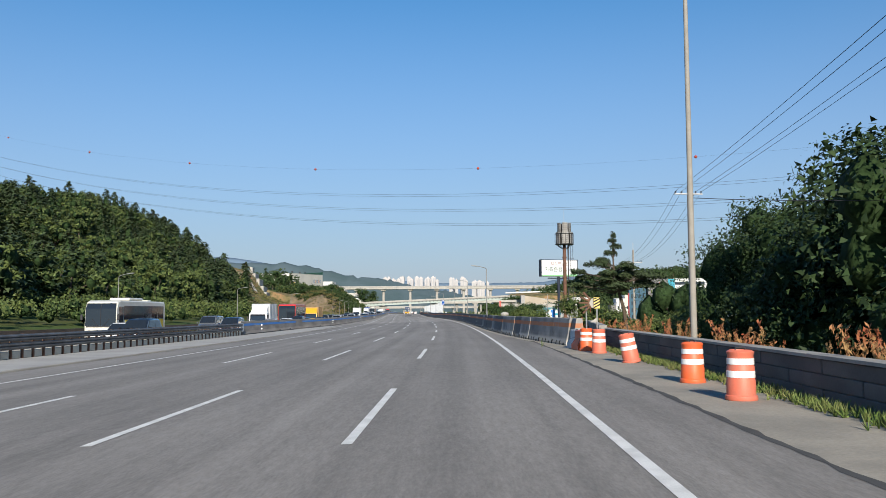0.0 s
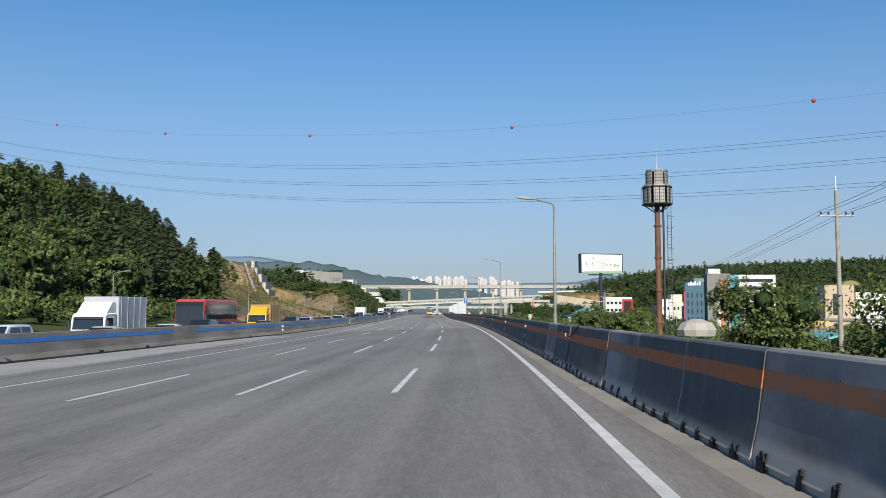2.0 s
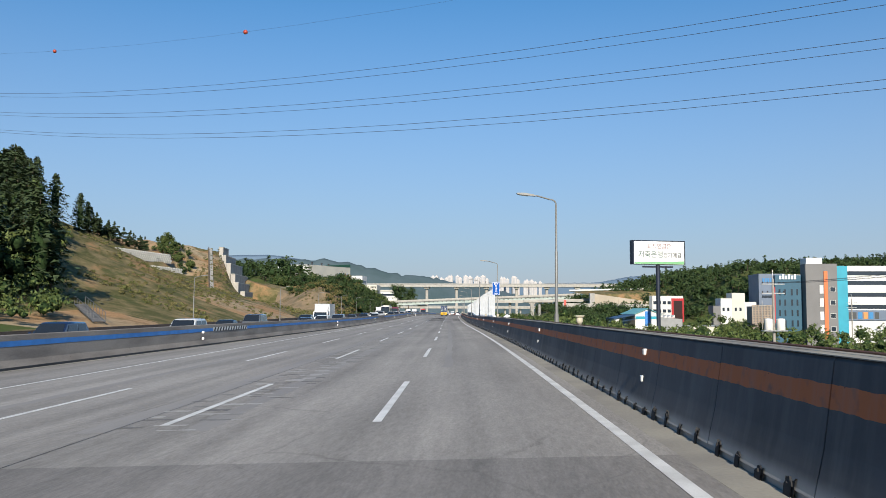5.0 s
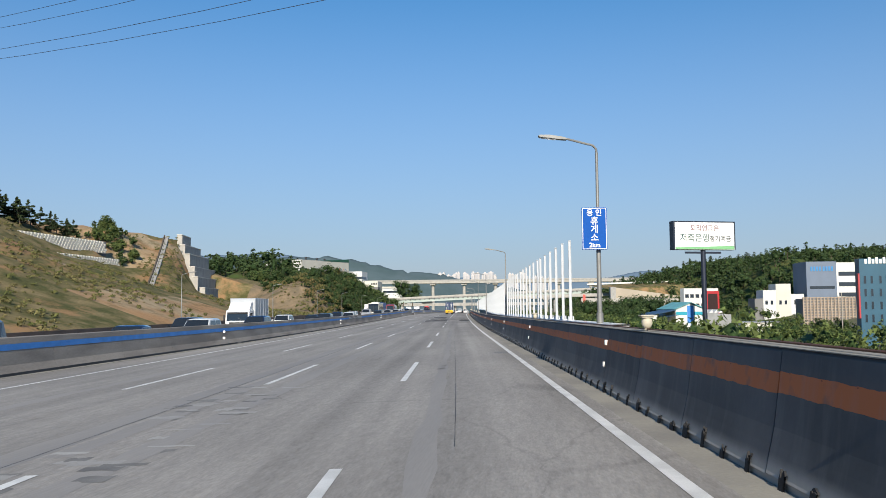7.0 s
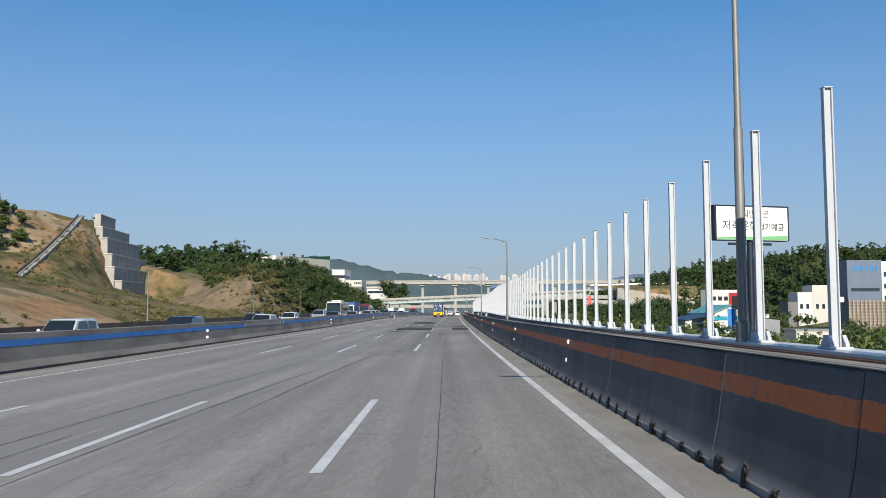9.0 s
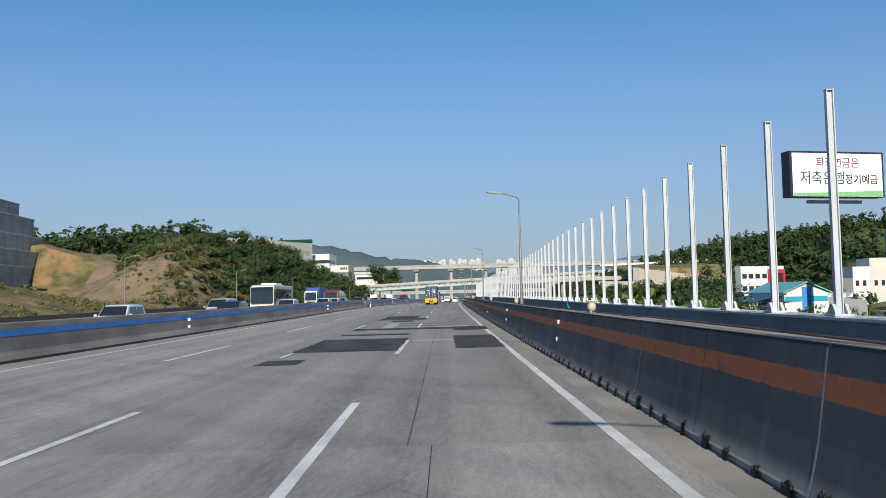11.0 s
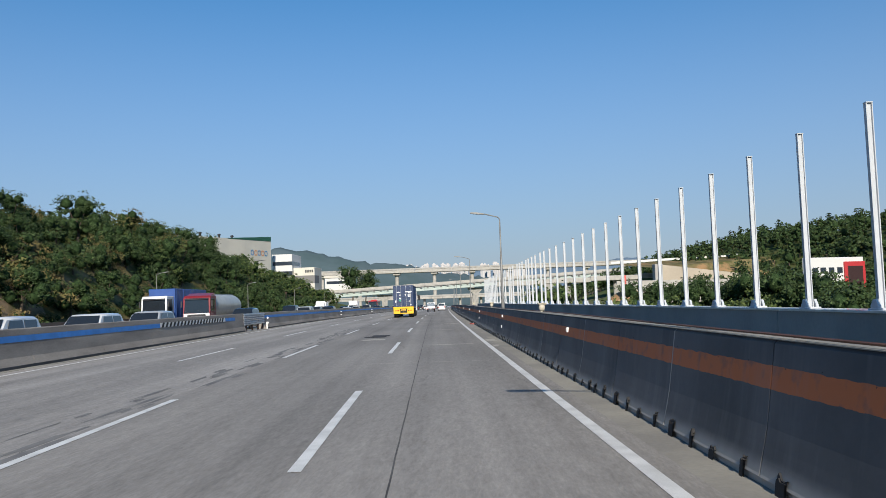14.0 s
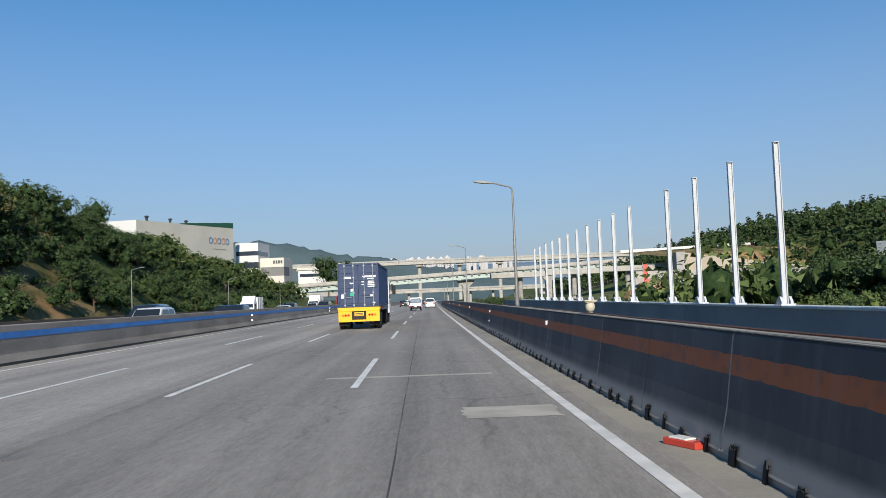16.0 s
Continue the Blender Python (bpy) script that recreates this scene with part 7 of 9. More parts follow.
def window(parent, x, z, w, h, rim=None, y=0.0):
    """A window set in a wall that faces -y."""
    wd = part("window", slab(x - w / 2, x + w / 2, y - 0.06, y + 0.02, z - h / 2, z + h / 2, 0.02), rim or M["panel_white"], parent)
    part("pane", slab(x - w / 2 + 0.12, x + w / 2 - 0.12, y - 0.075, y - 0.05, z - h / 2 + 0.12, z + h / 2 - 0.12, 0.01), M["winglass"], wd)
    return wd


def house(label, x, y, turn=0.0, z=-9.0, category="building", size=1.0):
    return thing("building", label, category, Matrix.Translation((x, y, z)) @ Matrix.Rotation(radians(turn), 4, "Z") @ Matrix.Scale(size, 4))


# the factory on the left: front wall towards the road's start, long wall along the valley
fc = thing("factory", "huge windowless white factory with pale panels and a green roof edge", "factory", Matrix.Translation((-153.3, 733.3, 3)))
fl = Vector((-26.6, 5.7, 0))
fr = Vector((18.5, 65, 0))


def wall_quad(a, b, z0, z1, t):
    d = (b - a).normalized()
    nrm = Vector((-d.y, d.x, 0)) * t
    vs = [a, b, b + nrm, a + nrm]
    return Shape().add([(p.x, p.y, z) for z in (z0, z1) for p in vs], [[3, 2, 1, 0], [4, 5, 6, 7], [0, 1, 5, 4], [1, 2, 6, 5], [2, 3, 7, 6], [3, 0, 4, 7]])


O3 = Vector((0, 0, 0))
for i in range(4):
    part("wall_panel", wall_quad(fl.lerp(O3, i / 4), fl.lerp(O3, (i + 0.995) / 4), 0, 31.5, 0.5), M["panel_white"], fc)
for i in range(14):
    part("wall_panel", wall_quad(O3.lerp(fr, i / 14), O3.lerp(fr, (i + 0.997) / 14), 0, 31.5 + 0.09 * i, 0.5), M["panel_cream"], fc)
part("roof", Shape().add([(0.0, 0.6, 31.2), (fr.x - 0.4, fr.y, 32.2), (fr.x - 40, fr.y + 12, 32.2), (fl.x, fl.y + 0.6, 31.2)], [[0, 1, 2, 3]]), M["roof_grey"], fc)
e0, e1_ = O3.lerp(fr, 0.42), fr
part("roof_edge", Shape().add([(p_.x + dx, p_.y - dx * 0.3, z) for dx in (0.15, -1.2) for p_, z in ((e0, 31.9), (e1_, 32.6), (e1_, 35.0), (e0, 32.2))], [[0, 1, 2, 3], [7, 6, 5, 4], [0, 4, 5, 1], [1, 5, 6, 2], [2, 6, 7, 3], [3, 7, 4, 0]]), mat("dark green roof edge", (0.02, 0.10, 0.06), 0.5), fc, "dark green roof edge")
for f_ in (0.12, 0.34, 0.5):
    q_ = O3.lerp(fr, f_)
    part("roof_vent", Shape().lathe([(0.5, 31.6), (0.5, 33.0), (0.9, 33.1), (0.9, 33.5), (0.3, 33.8)], 10, Matrix.Translation((q_.x - 1.2, q_.y, 0))), M["dark"], fc, "dark roof vent")
part("back_wall", wall_quad(fr, Vector((fr.x - 40, fr.y + 12, 0)), 0, 32.5, 0.5), M["panel_white"], fc)


def emblem(parent, base, d, z, size, cols):
    """A company mark as plain coloured rings and bars on a wall: base point, way along the wall, height."""
    nrm = Vector((d.y, -d.x, 0)) * 0.12
    x = 0.0
    for i, (kind_, c) in enumerate(cols):
        sh = Shape()
        if kind_ == "ring":
            ring = []
            for j in range(16):
                a = 2 * math.pi * j / 16
                for r_ in (0.5, 0.32):
                    p = base + d * (x + size * 0.5 + size * r_ * math.cos(a)) + nrm
                    ring.append((p.x, p.y, z + size * 0.5 + size * r_ * math.sin(a)))
            sh.add(ring, [[2 * j, 2 * ((j + 1) % 16), 2 * ((j + 1) % 16) + 1, 2 * j + 1] for j in range(16)])
        else:
            p0, p1 = base + d * (x + size * 0.1) + nrm, base + d * (x + size * 0.8) + nrm
            h0, h1 = (0.0, 1.0) if kind_ == "bar" else (0.35, 0.65)
            sh.add([(p0.x, p0.y, z + h0 * size), (p1.x, p1.y, z + h0 * size), (p1.x, p1.y, z + h1 * size), (p0.x, p0.y, z + h1 * size)], [[0, 1, 2, 3]])
        part("emblem", sh, c, parent, "plain painted mark")
        x += size * 1.08


C_DK, C_BL, C_OR, C_YE = (paint(n_, c_, 0.5) for n_, c_ in (("dark grey mark", (0.05, 0.055, 0.06)), ("blue mark", (0.03, 0.20, 0.45)), ("orange mark", (0.6, 0.25, 0.08)), ("yellow mark", (0.7, 0.45, 0.05))))
dl, dr = (O3 - fl).normalized(), fr.normalized()
emblem(fc, fl + dl * 2.5, dl, 23.0, 2.2, [("ring", C_DK), ("ring", C_DK), ("ring", C_DK), ("dash", C_DK), ("ring", C_DK)])
emblem(fc, O3 + dr * 8, dr, 13.0, 5.6, [("bar", C_DK), ("ring", C_DK), ("ring", C_DK), ("dash", C_DK), ("ring", C_DK)])
part("emblem", wall_quad(O3 + dr * 5 + Vector((0.2, 0, 0)), O3 + dr * 11 + Vector((0.2, 0, 0)), 20.0, 23.6, 0.05), C_YE, fc, "yellow painted patch")
emblem(fc, O3 + dr * 48, dr, 24.5, 3.0, [("ring", C_BL), ("ring", C_OR), ("ring", C_BL), ("ring", C_OR), ("ring", C_BL)])
emblem(fc, O3 + dr * 51, dr, 21.8, 1.0, [("dash", C_DK)] * 10)
part("stripe", wall_quad(O3 + dr * 30 + Vector((0.2, 0, 0)), O3 + dr * 31.2 + Vector((0.2, 0, 0)), 12, 21, 0.05), paint("violet mark", (0.12, 0.09, 0.25), 0.5), fc, "slanting violet stroke")

an = thing("office_block", "white three-storey office block with dark window bands", "office building", Matrix.Translation((-139, 816, 4)))
part("wall", slab(0, 11, 0, 22, 0, 25.7, 0.1), M["panel_white"], an)
for z0, z1 in ((7.0, 9.4), (13.5, 16.4), (19.6, 21.7)):
    part("window", slab(0.3, 11.06, -0.06, 18, z0, z1, 0.02), M["winglass"], an, "long dark window band")
part("wing", slab(11, 22.6, 3, 22, 0, 18.2, 0.1), M["panel_cream"], an)
part("wing_window", slab(11.2, 22.66, 2.94, 14, 9.5, 13.8, 0.02), M["grey_wall"], an, "dark recessed band")
for i in range(4):
    part("mark", slab(17.4 + i * 1.2, 18.3 + i * 1.2, 2.9, 3.1, 15.4, 16.9, 0.01), C_DK, an)
hl = thing("storage_hall", "long low white hall with a flat roof on a bank", "industrial building", Matrix.Translation((-127, 900, 8)))
part("wall", slab(0, 17, 0, 12, 0, 10.5, 0.1), M["panel_white"], hl)
part("roof", slab(-0.6, 17.6, -0.6, 12.6, 10.5, 12.0, 0.1), M["panel_cream"], hl)
part("window", slab(1.0, 16.0, -0.06, 0.1, 6.6, 8.4, 0.02), M["winglass"], hl, "dark window band")

# cluster across the valley on the right
b1 = house("blue clad office block with dark windows", 82.4, 413.5, z=-7.4, size=0.842)
part("wall", slab(0, 10, 0, 3.5, -2.5, 24.6), M["blue_wall"], b1)
part("red_edge", slab(-0.5, 0.0, -0.1, 1.2, 6, 20), M["red_wall"], b1, "thin red edge strip")
for z in (6, 10, 14, 18):
    for x in (1.6, 3.6, 6.2, 8.2):
        window(b1, x, z, 0.9, 2.6, M["blue_wall"])
for i in range(6):
    part("mark", slab(1.6 + i * 1.1, 2.4 + i * 1.1, -0.15, 0.05, 23.0, 24.4 + (i % 2) * 0.6), M["white"], b1)
b2 = house("grey office tower with an orange strip and teal wing", 91.0, 410.2, z=-7.4, size=0.842)
part("wall", slab(0, 11.6, 0, 6, -2.5, 28.8), M["grey_wall"], b2)
part("orange_strip", slab(6.6, 8.0, -0.3, 0.4, 0, 26.0), M["orange_wall"], b2, "tall orange strip")
part("teal_wing", slab(11.6, 15.6, 0.5, 18, -2.5, 28.0), M["teal"], b2, "bright teal wing")
for z in (4, 9, 14, 19):
    window(b2, 9.8, z, 2.0, 1.9, M["panel_white"])
    part("pale_panel", slab(5.0, 6.4, -0.12, 0.1, z - 1.6, z + 1.6, 0.02), M["panel_white"], b2)
part("roof_box", slab(2, 8, 5, 12, 28.8, 31.4), M["panel_white"], b2)
b3 = house("white office block with dark window bands and a shop sign", 105.2, 418.6, z=-7.4, size=0.842)
part("wall", slab(0, 20, 0, 16, -2.5, 28.5), M["panel_white"], b3)
for z in (12.5, 17.2, 21.8, 25.6):
    part("window", slab(1.2, 18.6, -0.08, 0.2, z - 0.8, z + 0.8, 0.02), M["winglass"], b3, "dark window band")
part("sign_board", slab(-0.4, 19.0, -0.5, -0.1, 7.2, 11.2), M["bluegrey"], b3, "grey sign board")
for i, c_ in enumerate((C_DK, C_DK, C_BL, C_OR, C_BL, C_DK)):
    part("mark", slab(1.4 + i * 2.1, 3.0 + i * 2.1, -0.6, -0.48, 7.8, 10.4), c_, b3)
b3b = house("tan and white hall with a curved green roof", 146.0, 428.0, z=-7.4, size=0.842)
part("wall", slab(0, 15, 0, 12, -2.5, 23.4), mat("tan wall panel", (0.42, 0.33, 0.25), 0.6, 0, 0.08, 0.1, 1.2, 0.05), b3b)
part("white_wall", slab(15.2, 32, -1, 12, -2.5, 19.6), M["panel_white"], b3b)
part("roof", Shape().prism([(9, 23.4), (11, 25.2), (14, 26.0), (17, 25.2), (19, 23.4)], 1, 10, "y"), mat("olive sheet roof", (0.20, 0.20, 0.06), 0.6), b3b, "curved olive roof")
part("dark_band", slab(4.0, 9.0, -0.08, 0.1, 8, 19, 0.02), M["winglass"], b3b, "tall dark window band")
part("sill_band", slab(-1, 31, -1.2, -0.2, 5.0, 6.2, 0.05), M["grey_wall"], b3b)
b4 = house("blue-grey clad block with plain blue marks and white striped end", 130.5, 602)
part("wall", slab(0, 14, 0, 20, 0, 31.0), M["bluegrey"], b4)
for i in range(8):
    part("mark", slab(2 + i * 1.3 + (0.5 if i > 3 else 0), 2.9 + i * 1.3 + (0.5 if i > 3 else 0), -0.12, 0.05, 26.4, 28.6), C_BL, b4)
part("window", slab(1.5, 13, -0.08, 0.1, 17.8, 19.2, 0.02), M["winglass"], b4, "dark window band")
part("white_end", slab(14, 25, 0.3, 18, 0, 30.5), M["panel_white"], b4)
for z in (14, 19, 24):
    part("window", slab(15, 24, 0.2, 0.5, z, z + 2.0, 0.02), M["winglass"], b4, "dark window band")
b5 = house("white block with rows of square windows and a red framed end", 77.3, 627, 22, z=-7.9)
part("wall", slab(0, 20.5, 0, 3.5, 0, 18.2), M["panel_white"], b5)
for z in (4.6, 9.4, 14.2):
    for x in (1.7, 4.7, 7.9, 11.1):
        window(b5, x, z, 2.2, 1.9, M["grey_wall"])
part("red_frame", slab(12.6, 20.7, -0.5, 0.3, 0, 16.8), M["red_wall"], b5, "dark red frame")
part("dark_panel", slab(13.8, 19.6, -0.62, -0.4, 0, 15.4), mat("brown glass", (0.05, 0.03, 0.03), 0.3), b5, "dark glazed panel")
b6 = house("low white workshop with stepped roofs", 110, 602, z=-6.5)
for x0, x1, z1, mm in ((0, 6, 15, "panel_white"), (6, 13, 18, "panel_cream"), (13, 19, 13, "panel_white"), (-4, 0, 11, "grey_wall")):
    part("wall", slab(x0, x1, 0, 12, 0, z1), M[mm], b6)
for x in (1.5, 4.0, 8, 10.5, 15):
    window(b6, x, 9, 1.4, 2.2)
b11 = house("pale brown brick building with an open lattice front", 116.5, 565, z=-13.4)
part("wall", slab(0, 30, 0.5, 10, 0, 17.4), M["grey_wall"], b11)
lat = Shape()
for q in range(21):
    lat.box(q * 1.48, q * 1.48 + 0.5, -0.15, 0.5, 5.5, 18.0, 0)
for q in range(11):
    lat.box(0, 30.1, -0.05, 0.45, 5.5 + q * 1.2, 5.95 + q * 1.2, 0)
part("lattice", lat, M["brick_far"], b11, "brown brick lattice screen")
b7 = house("workshop with a blue-and-white striped gable and teal roof", 46.6, 479.5, 12, z=-4.7, size=0.8)
part("wall", Shape().prism([(0, -5), (13, -5), (13, 6.0), (6.5, 8.6), (0, 6.0)], 0, 20, "y"), M["panel_white"], b7)
part("roof", Shape().prism([(-0.8, 5.9), (6.5, 8.8), (13.8, 5.9), (13.8, 6.2), (6.5, 9.15), (-0.8, 6.2)], -0.8, 20.5, "y"), M["roof_teal"], b7, "pale teal sheet roof")
part("blue_panel", slab(5.2, 8.0, -0.09, 0.02, 0, 7.6, 0.01), M["blue_band"], b7, "broad blue upright panel")
for x0, x1 in ((0.2, 5.1), (8.1, 12.8)):
    part("teal_band", slab(x0, x1, -0.08, 0.02, 3.6, 5.0, 0.01), M["teal"], b7, "teal cross band")
part("awning", Shape().prism([(-12, 3.6), (-1.0, 5.6), (-1.0, 5.9), (-12, 3.9)], -3, 14, "y"), M["roof_blue"], b7, "sloping navy awning roof")
part("awning", Shape().prism([(-9, 2.4), (-0.5, 3.6), (-0.5, 3.8), (-9, 2.6)], -5, 4, "y"), M["roof_blue"], b7, "lower navy awning roof")
part("side_wall", slab(-11.5, -9.0, -2, 12, -5, 3.7, 0.03), M["panel_white"], b7)
part("lean_to", Shape().prism([(13, -5), (26, -5), (26, 3.6), (13, 4.8)], 2, 18, "y"), M["roof_grey"], b7)
for x in (14.2, 16.4, 18.6, 20.8):
    part("roof_light", Shape().prism([(x, 4.4), (x + 1.6, 4.4), (x + 1.6, 5.8)], 3, 15, "y"), M["panel_white"], b7, "white saw-tooth roof light")

b8 = house("low shed with a pale teal roof", 50, 190, 8)
part("wall", slab(0, 15, 0, 12, 0, 4.6), M["panel_cream"], b8)
part("roof", Shape().prism([(-0.6, 4.5), (7.5, 6.6), (15.6, 4.5), (15.6, 4.8), (7.5, 6.95), (-0.6, 4.8)], -0.6, 12.6, "y"), M["roof_teal"], b8, "pale teal sheet roof")
b9 = house("long shed with a grey sheet roof", 45, 150, 5)
part("wall", slab(0, 18, 0, 10, 0, 3.6), M["panel_cream"], b9)
part("roof", Shape().prism([(-0.6, 3.5), (9, 5.3), (18.6, 3.5), (18.6, 3.8), (9, 5.65), (-0.6, 3.8)], -0.6, 10.6, "y"), M["roof_grey"], b9, "grey sheet roof")
b10 = house("grey shed with yellow letters standing on its roof", 90, 300, size=0.72)
part("wall", slab(0, 14, 0, 10, 0, 8.0), M["grey_wall"], b10)
text_mesh("writing", "AUTO", 3.0, C_YE, b10, Matrix.Translation((7, -0.1, 9.0)) @ UPRIGHT, 0.06, label="yellow standing letters")
for x, y, w, h, mm in ((60, 560, 12, 9, "panel_cream"), (22, 640, 14, 6, "panel_white"), (66, 470, 12, 4.5, "panel_cream"), (140, 440, 16, 14, "panel_cream"), (160, 470, 16, 16, "panel_white")):
    hb = house("small pale industrial building in the valley", x, y)
    part("wall", slab(0, w, 0, 10, 0, h), M[mm], hb)
    part("roof", slab(-0.4, w + 0.4, -0.4, 10.4, h, h + 0.35), M["roof_grey"], hb)
    for i in range(int(w // 3)):
        window(hb, 1.6 + i * 3, h * 0.6, 1.6, 1.5)

# ---------------- terraces, steps and ditch on the cut slope ----------------
M["crib"] = mat("white precast crib", (0.66, 0.64, 0.58), 0.8, 0, 0.15, 0.5, 10, 0.1)


def crib_wall(label, p0, p1, z0, z1, rows):
    """A terrace of pale precast cribs, each one a part."""
    t = thing("crib_wall", label, "retaining wall", Matrix.Translation(p0))
    d = Vector(p1) - Vector(p0)
    n = int(d.length / 1.15)
    u = d.normalized()
    ang = math.atan2(u.y, u.x)
    crib = Shape().prism([(-0.42, 0.0), (0.42, 0.0), (0.30, 0.62), (-0.30, 0.62)], -0.95, 0.1, "y").mesh("crib", M["crib"])
    dz = (z1 - z0) / rows
    part("backing", Shape().box(-0.5, d.length + 0.4, 0.25, 0.8, -0.5, z1 - z0, 0.05, Matrix.Rotation(ang, 4, "Z")), M["grey_wall"], t)
    for r_ in range(rows):
        for i in range(n):
            q = u * (i * 1.15 + (0.57 if r_ % 2 else 0))
            part("crib", crib, None, t, m=Matrix.Translation((q.x, q.y, r_ * dz + d.z * (i / n))) @ Matrix.Rotation(ang, 4, "Z") @ Matrix.Translation((0, 0.12 * r_, 0)) @ Matrix.Scale(dz / 0.68, 4, (0, 0, 1)))
    return t


crib_wall("lower terrace of pale precast concrete cribs", (-103.0, 347, 11.2), (-102.6, 377.5, 11.2), 11.2, 13.7, 4)
crib_wall("upper terrace of pale precast concrete cribs", (-110.0, 343, 15.3), (-107.3, 380.5, 15.3), 15.3, 18.2, 5)
stw = thing("stepped_wall", "stepped pale concrete retaining wall climbing the cut slope", "retaining wall")
TIERS = ((-108.5, 427.0, 23.9, 20.6, 11.5), (-106.1, 423.4, 20.6, 17.2, 21.5), (-103.1, 419.9, 17.6, 13.7, 26.5), (-100.2, 416.4, 13.7, 10.5, 29.0), (-97.8, 412.8, 10.6, 7.5, 26.5), (-94.3, 409.3, 7.4, 4.3, 18.5))
for x, y, z1, z0, run in TIERS:
    tier = part("wall_tier", Shape().box(-1.5, 0, 0, run, z0 - 3, z1, 0.05), M["concrete_light"], stw, m=Matrix.Translation((x + 0.9, y, 0)) @ Matrix.Rotation(radians(9.5), 4, "Z"))
    part("coping", Shape().box(-1.6, 0.12, -0.12, run + 0.1, z1, z1 + 0.2, 0.03), M["panel_cream"], tier, "pale coping slab")
    for q in range(int(run / 1.5)):
        for r_ in range(3):
            part("wall_panel", Shape().box(0, 0.06, 0.1 + q * 1.5, 1.56 + q * 1.5, z0 + r_ * 1.08, z0 + r_ * 1.08 + 1.04, 0.02), M["concrete_light"], tier)
dch, curb = Shape(), Shape()
for sh, prof in ((dch, ((-0.30, 0.30), (-0.10, 0.32), (-0.05, 0.14), (0.42, 0.10), (0.46, 0.26), (0.60, 0.26), (0.65, -1.4), (-0.35, -1.4))), (curb, ((-0.72, -0.4), (-0.70, 0.55), (-0.42, 0.55), (-0.42, -0.4)))):
    k_ = len(prof)
    sh.add([(DRAIN_A[0] + (DRAIN_B[0] - DRAIN_A[0]) * i / 24 + dx, DRAIN_A[1] + (DRAIN_B[1] - DRAIN_A[1]) * i / 24 + dx * 0.38, float(drain_level(i / 24)) + dz + 0.1) for i in range(25) for dx, dz in prof],
           [[i * k_ + j, i * k_ + (j + 1) % k_, i * k_ + k_ + (j + 1) % k_, i * k_ + k_ + j] for i in range(24) for j in range(k_)])
channel = tagged(part("drain_channel", dch, M["concrete_light"]), "pale concrete drainage channel running down the cut slope", "drain")
part("curb", curb, mat("dark brown curb", (0.12, 0.095, 0.07), 0.9, 0, 0.3, 0.4, 8, 0.2), channel, "dark upper curb")

# steel stair up the slope, beside the bare soil
st = thing("steel_stair", "dull steel stair with handrails climbing the bare slope", "stairs")
sa, sb = Vector(land_at(219, -36.5)) + Vector((0, 0, 0.3)), Vector(land_at(229.5, -43.5)) + Vector((0, 0, 0.8))
along = sb - sa
across = Vector((along.y, -along.x, 0)).normalized() * 0.6
for sd in (-1, 1):
    part("stringer", Shape().tube([sa + across * sd, sb + across * sd], 0.09, 6), M["rail_steel"], st)
    part("handrail", Shape().tube([sa + across * sd + Vector((0, 0, 1.0)), sb + across * sd + Vector((0, 0, 1.0))], 0.035, 6), M["rail_steel"], st)
    for q in range(8):
        p = sa.lerp(sb, q / 7) + across * sd
        part("baluster", Shape().tube([p, p + Vector((0, 0, 1.0))], 0.025, 5), M["rail_steel"], st)
for q in range(30):
    p = sa.lerp(sb, (q + 0.5) / 30)
    part("tread", Shape().tube([p - across, p + across], 0.07, 5), M["rail_steel"], st)

# ---------------- bridges ----------------
vd = thing("viaduct", "long pale concrete viaduct on tall piers crossing the valley", "bridge", Matrix.Translation((0, 1250, 0)))
for i in range(12):
    part("deck_span", slab(-260 + i * 40, -220.1 + i * 40, -7, 7, 32.2, 35.4, 0.3), M["concrete_light"], vd)
    part("parapet", slab(-260 + i * 40, -220.1 + i * 40, -7.2, -6.7, 35.4, 37.0, 0.05), M["inner"], vd)
    part("pier", Shape().tube([(-240 + i * 40, 0, -4), (-240 + i * 40, 0, 30.5)], 1.9, 10), M["concrete_light"], vd)
    part("pier_head", slab(-243.5 + i * 40, -236.5 + i * 40, -5, 5, 30.0, 32.2, 0.4), M["concrete_light"], vd)
M["girder"] = mat("pale green girder paint", (0.36, 0.43, 0.41), 0.5, 0.1, 0.1, 0.2, 2, 0.05)
ov = thing("overpass", "motorway overpass of pale green steel girders on concrete piers", "bridge", rm(832, 0) @ Matrix.Rotation(radians(4), 4, "Z"))
for i in range(8):
    x0, x1 = -76 + i * 22.0, -54.1 + i * 22.0
    z0, z1 = 7.2 + i * 0.95, 7.2 + (i + 1) * 0.95
    for nm, a, b, y0, y1, mm in (("girder", 0.0, 2.3, -4.6, 4.6, "girder"), ("deck", 2.3, 2.9, -5.6, 5.6, "concrete"), ("parapet", 2.9, 4.1, -5.6, -5.2, "concrete_light")):
        part(nm, Shape().add([(x0, y0, z0 + a), (x1, y0, z1 + a), (x1, y1, z1 + a), (x0, y1, z0 + a), (x0, y0, z0 + b), (x1, y0, z1 + b), (x1, y1, z1 + b), (x0, y1, z0 + b)],
             [[3, 2, 1, 0], [4, 5, 6, 7], [0, 1, 5, 4], [1, 2, 6, 5], [2, 3, 7, 6], [3, 0, 4, 7]]), M[mm], ov)
    for q in range(6):
        f = (q + 0.5) / 6
        part("bracket", slab(x0 + 22 * f - 0.5, x0 + 22 * f + 0.5, -5.5, -4.6, z0 + 0.95 * f + 1.5, z0 + 0.95 * f + 2.3, 0.05), M["grey_wall"], ov)
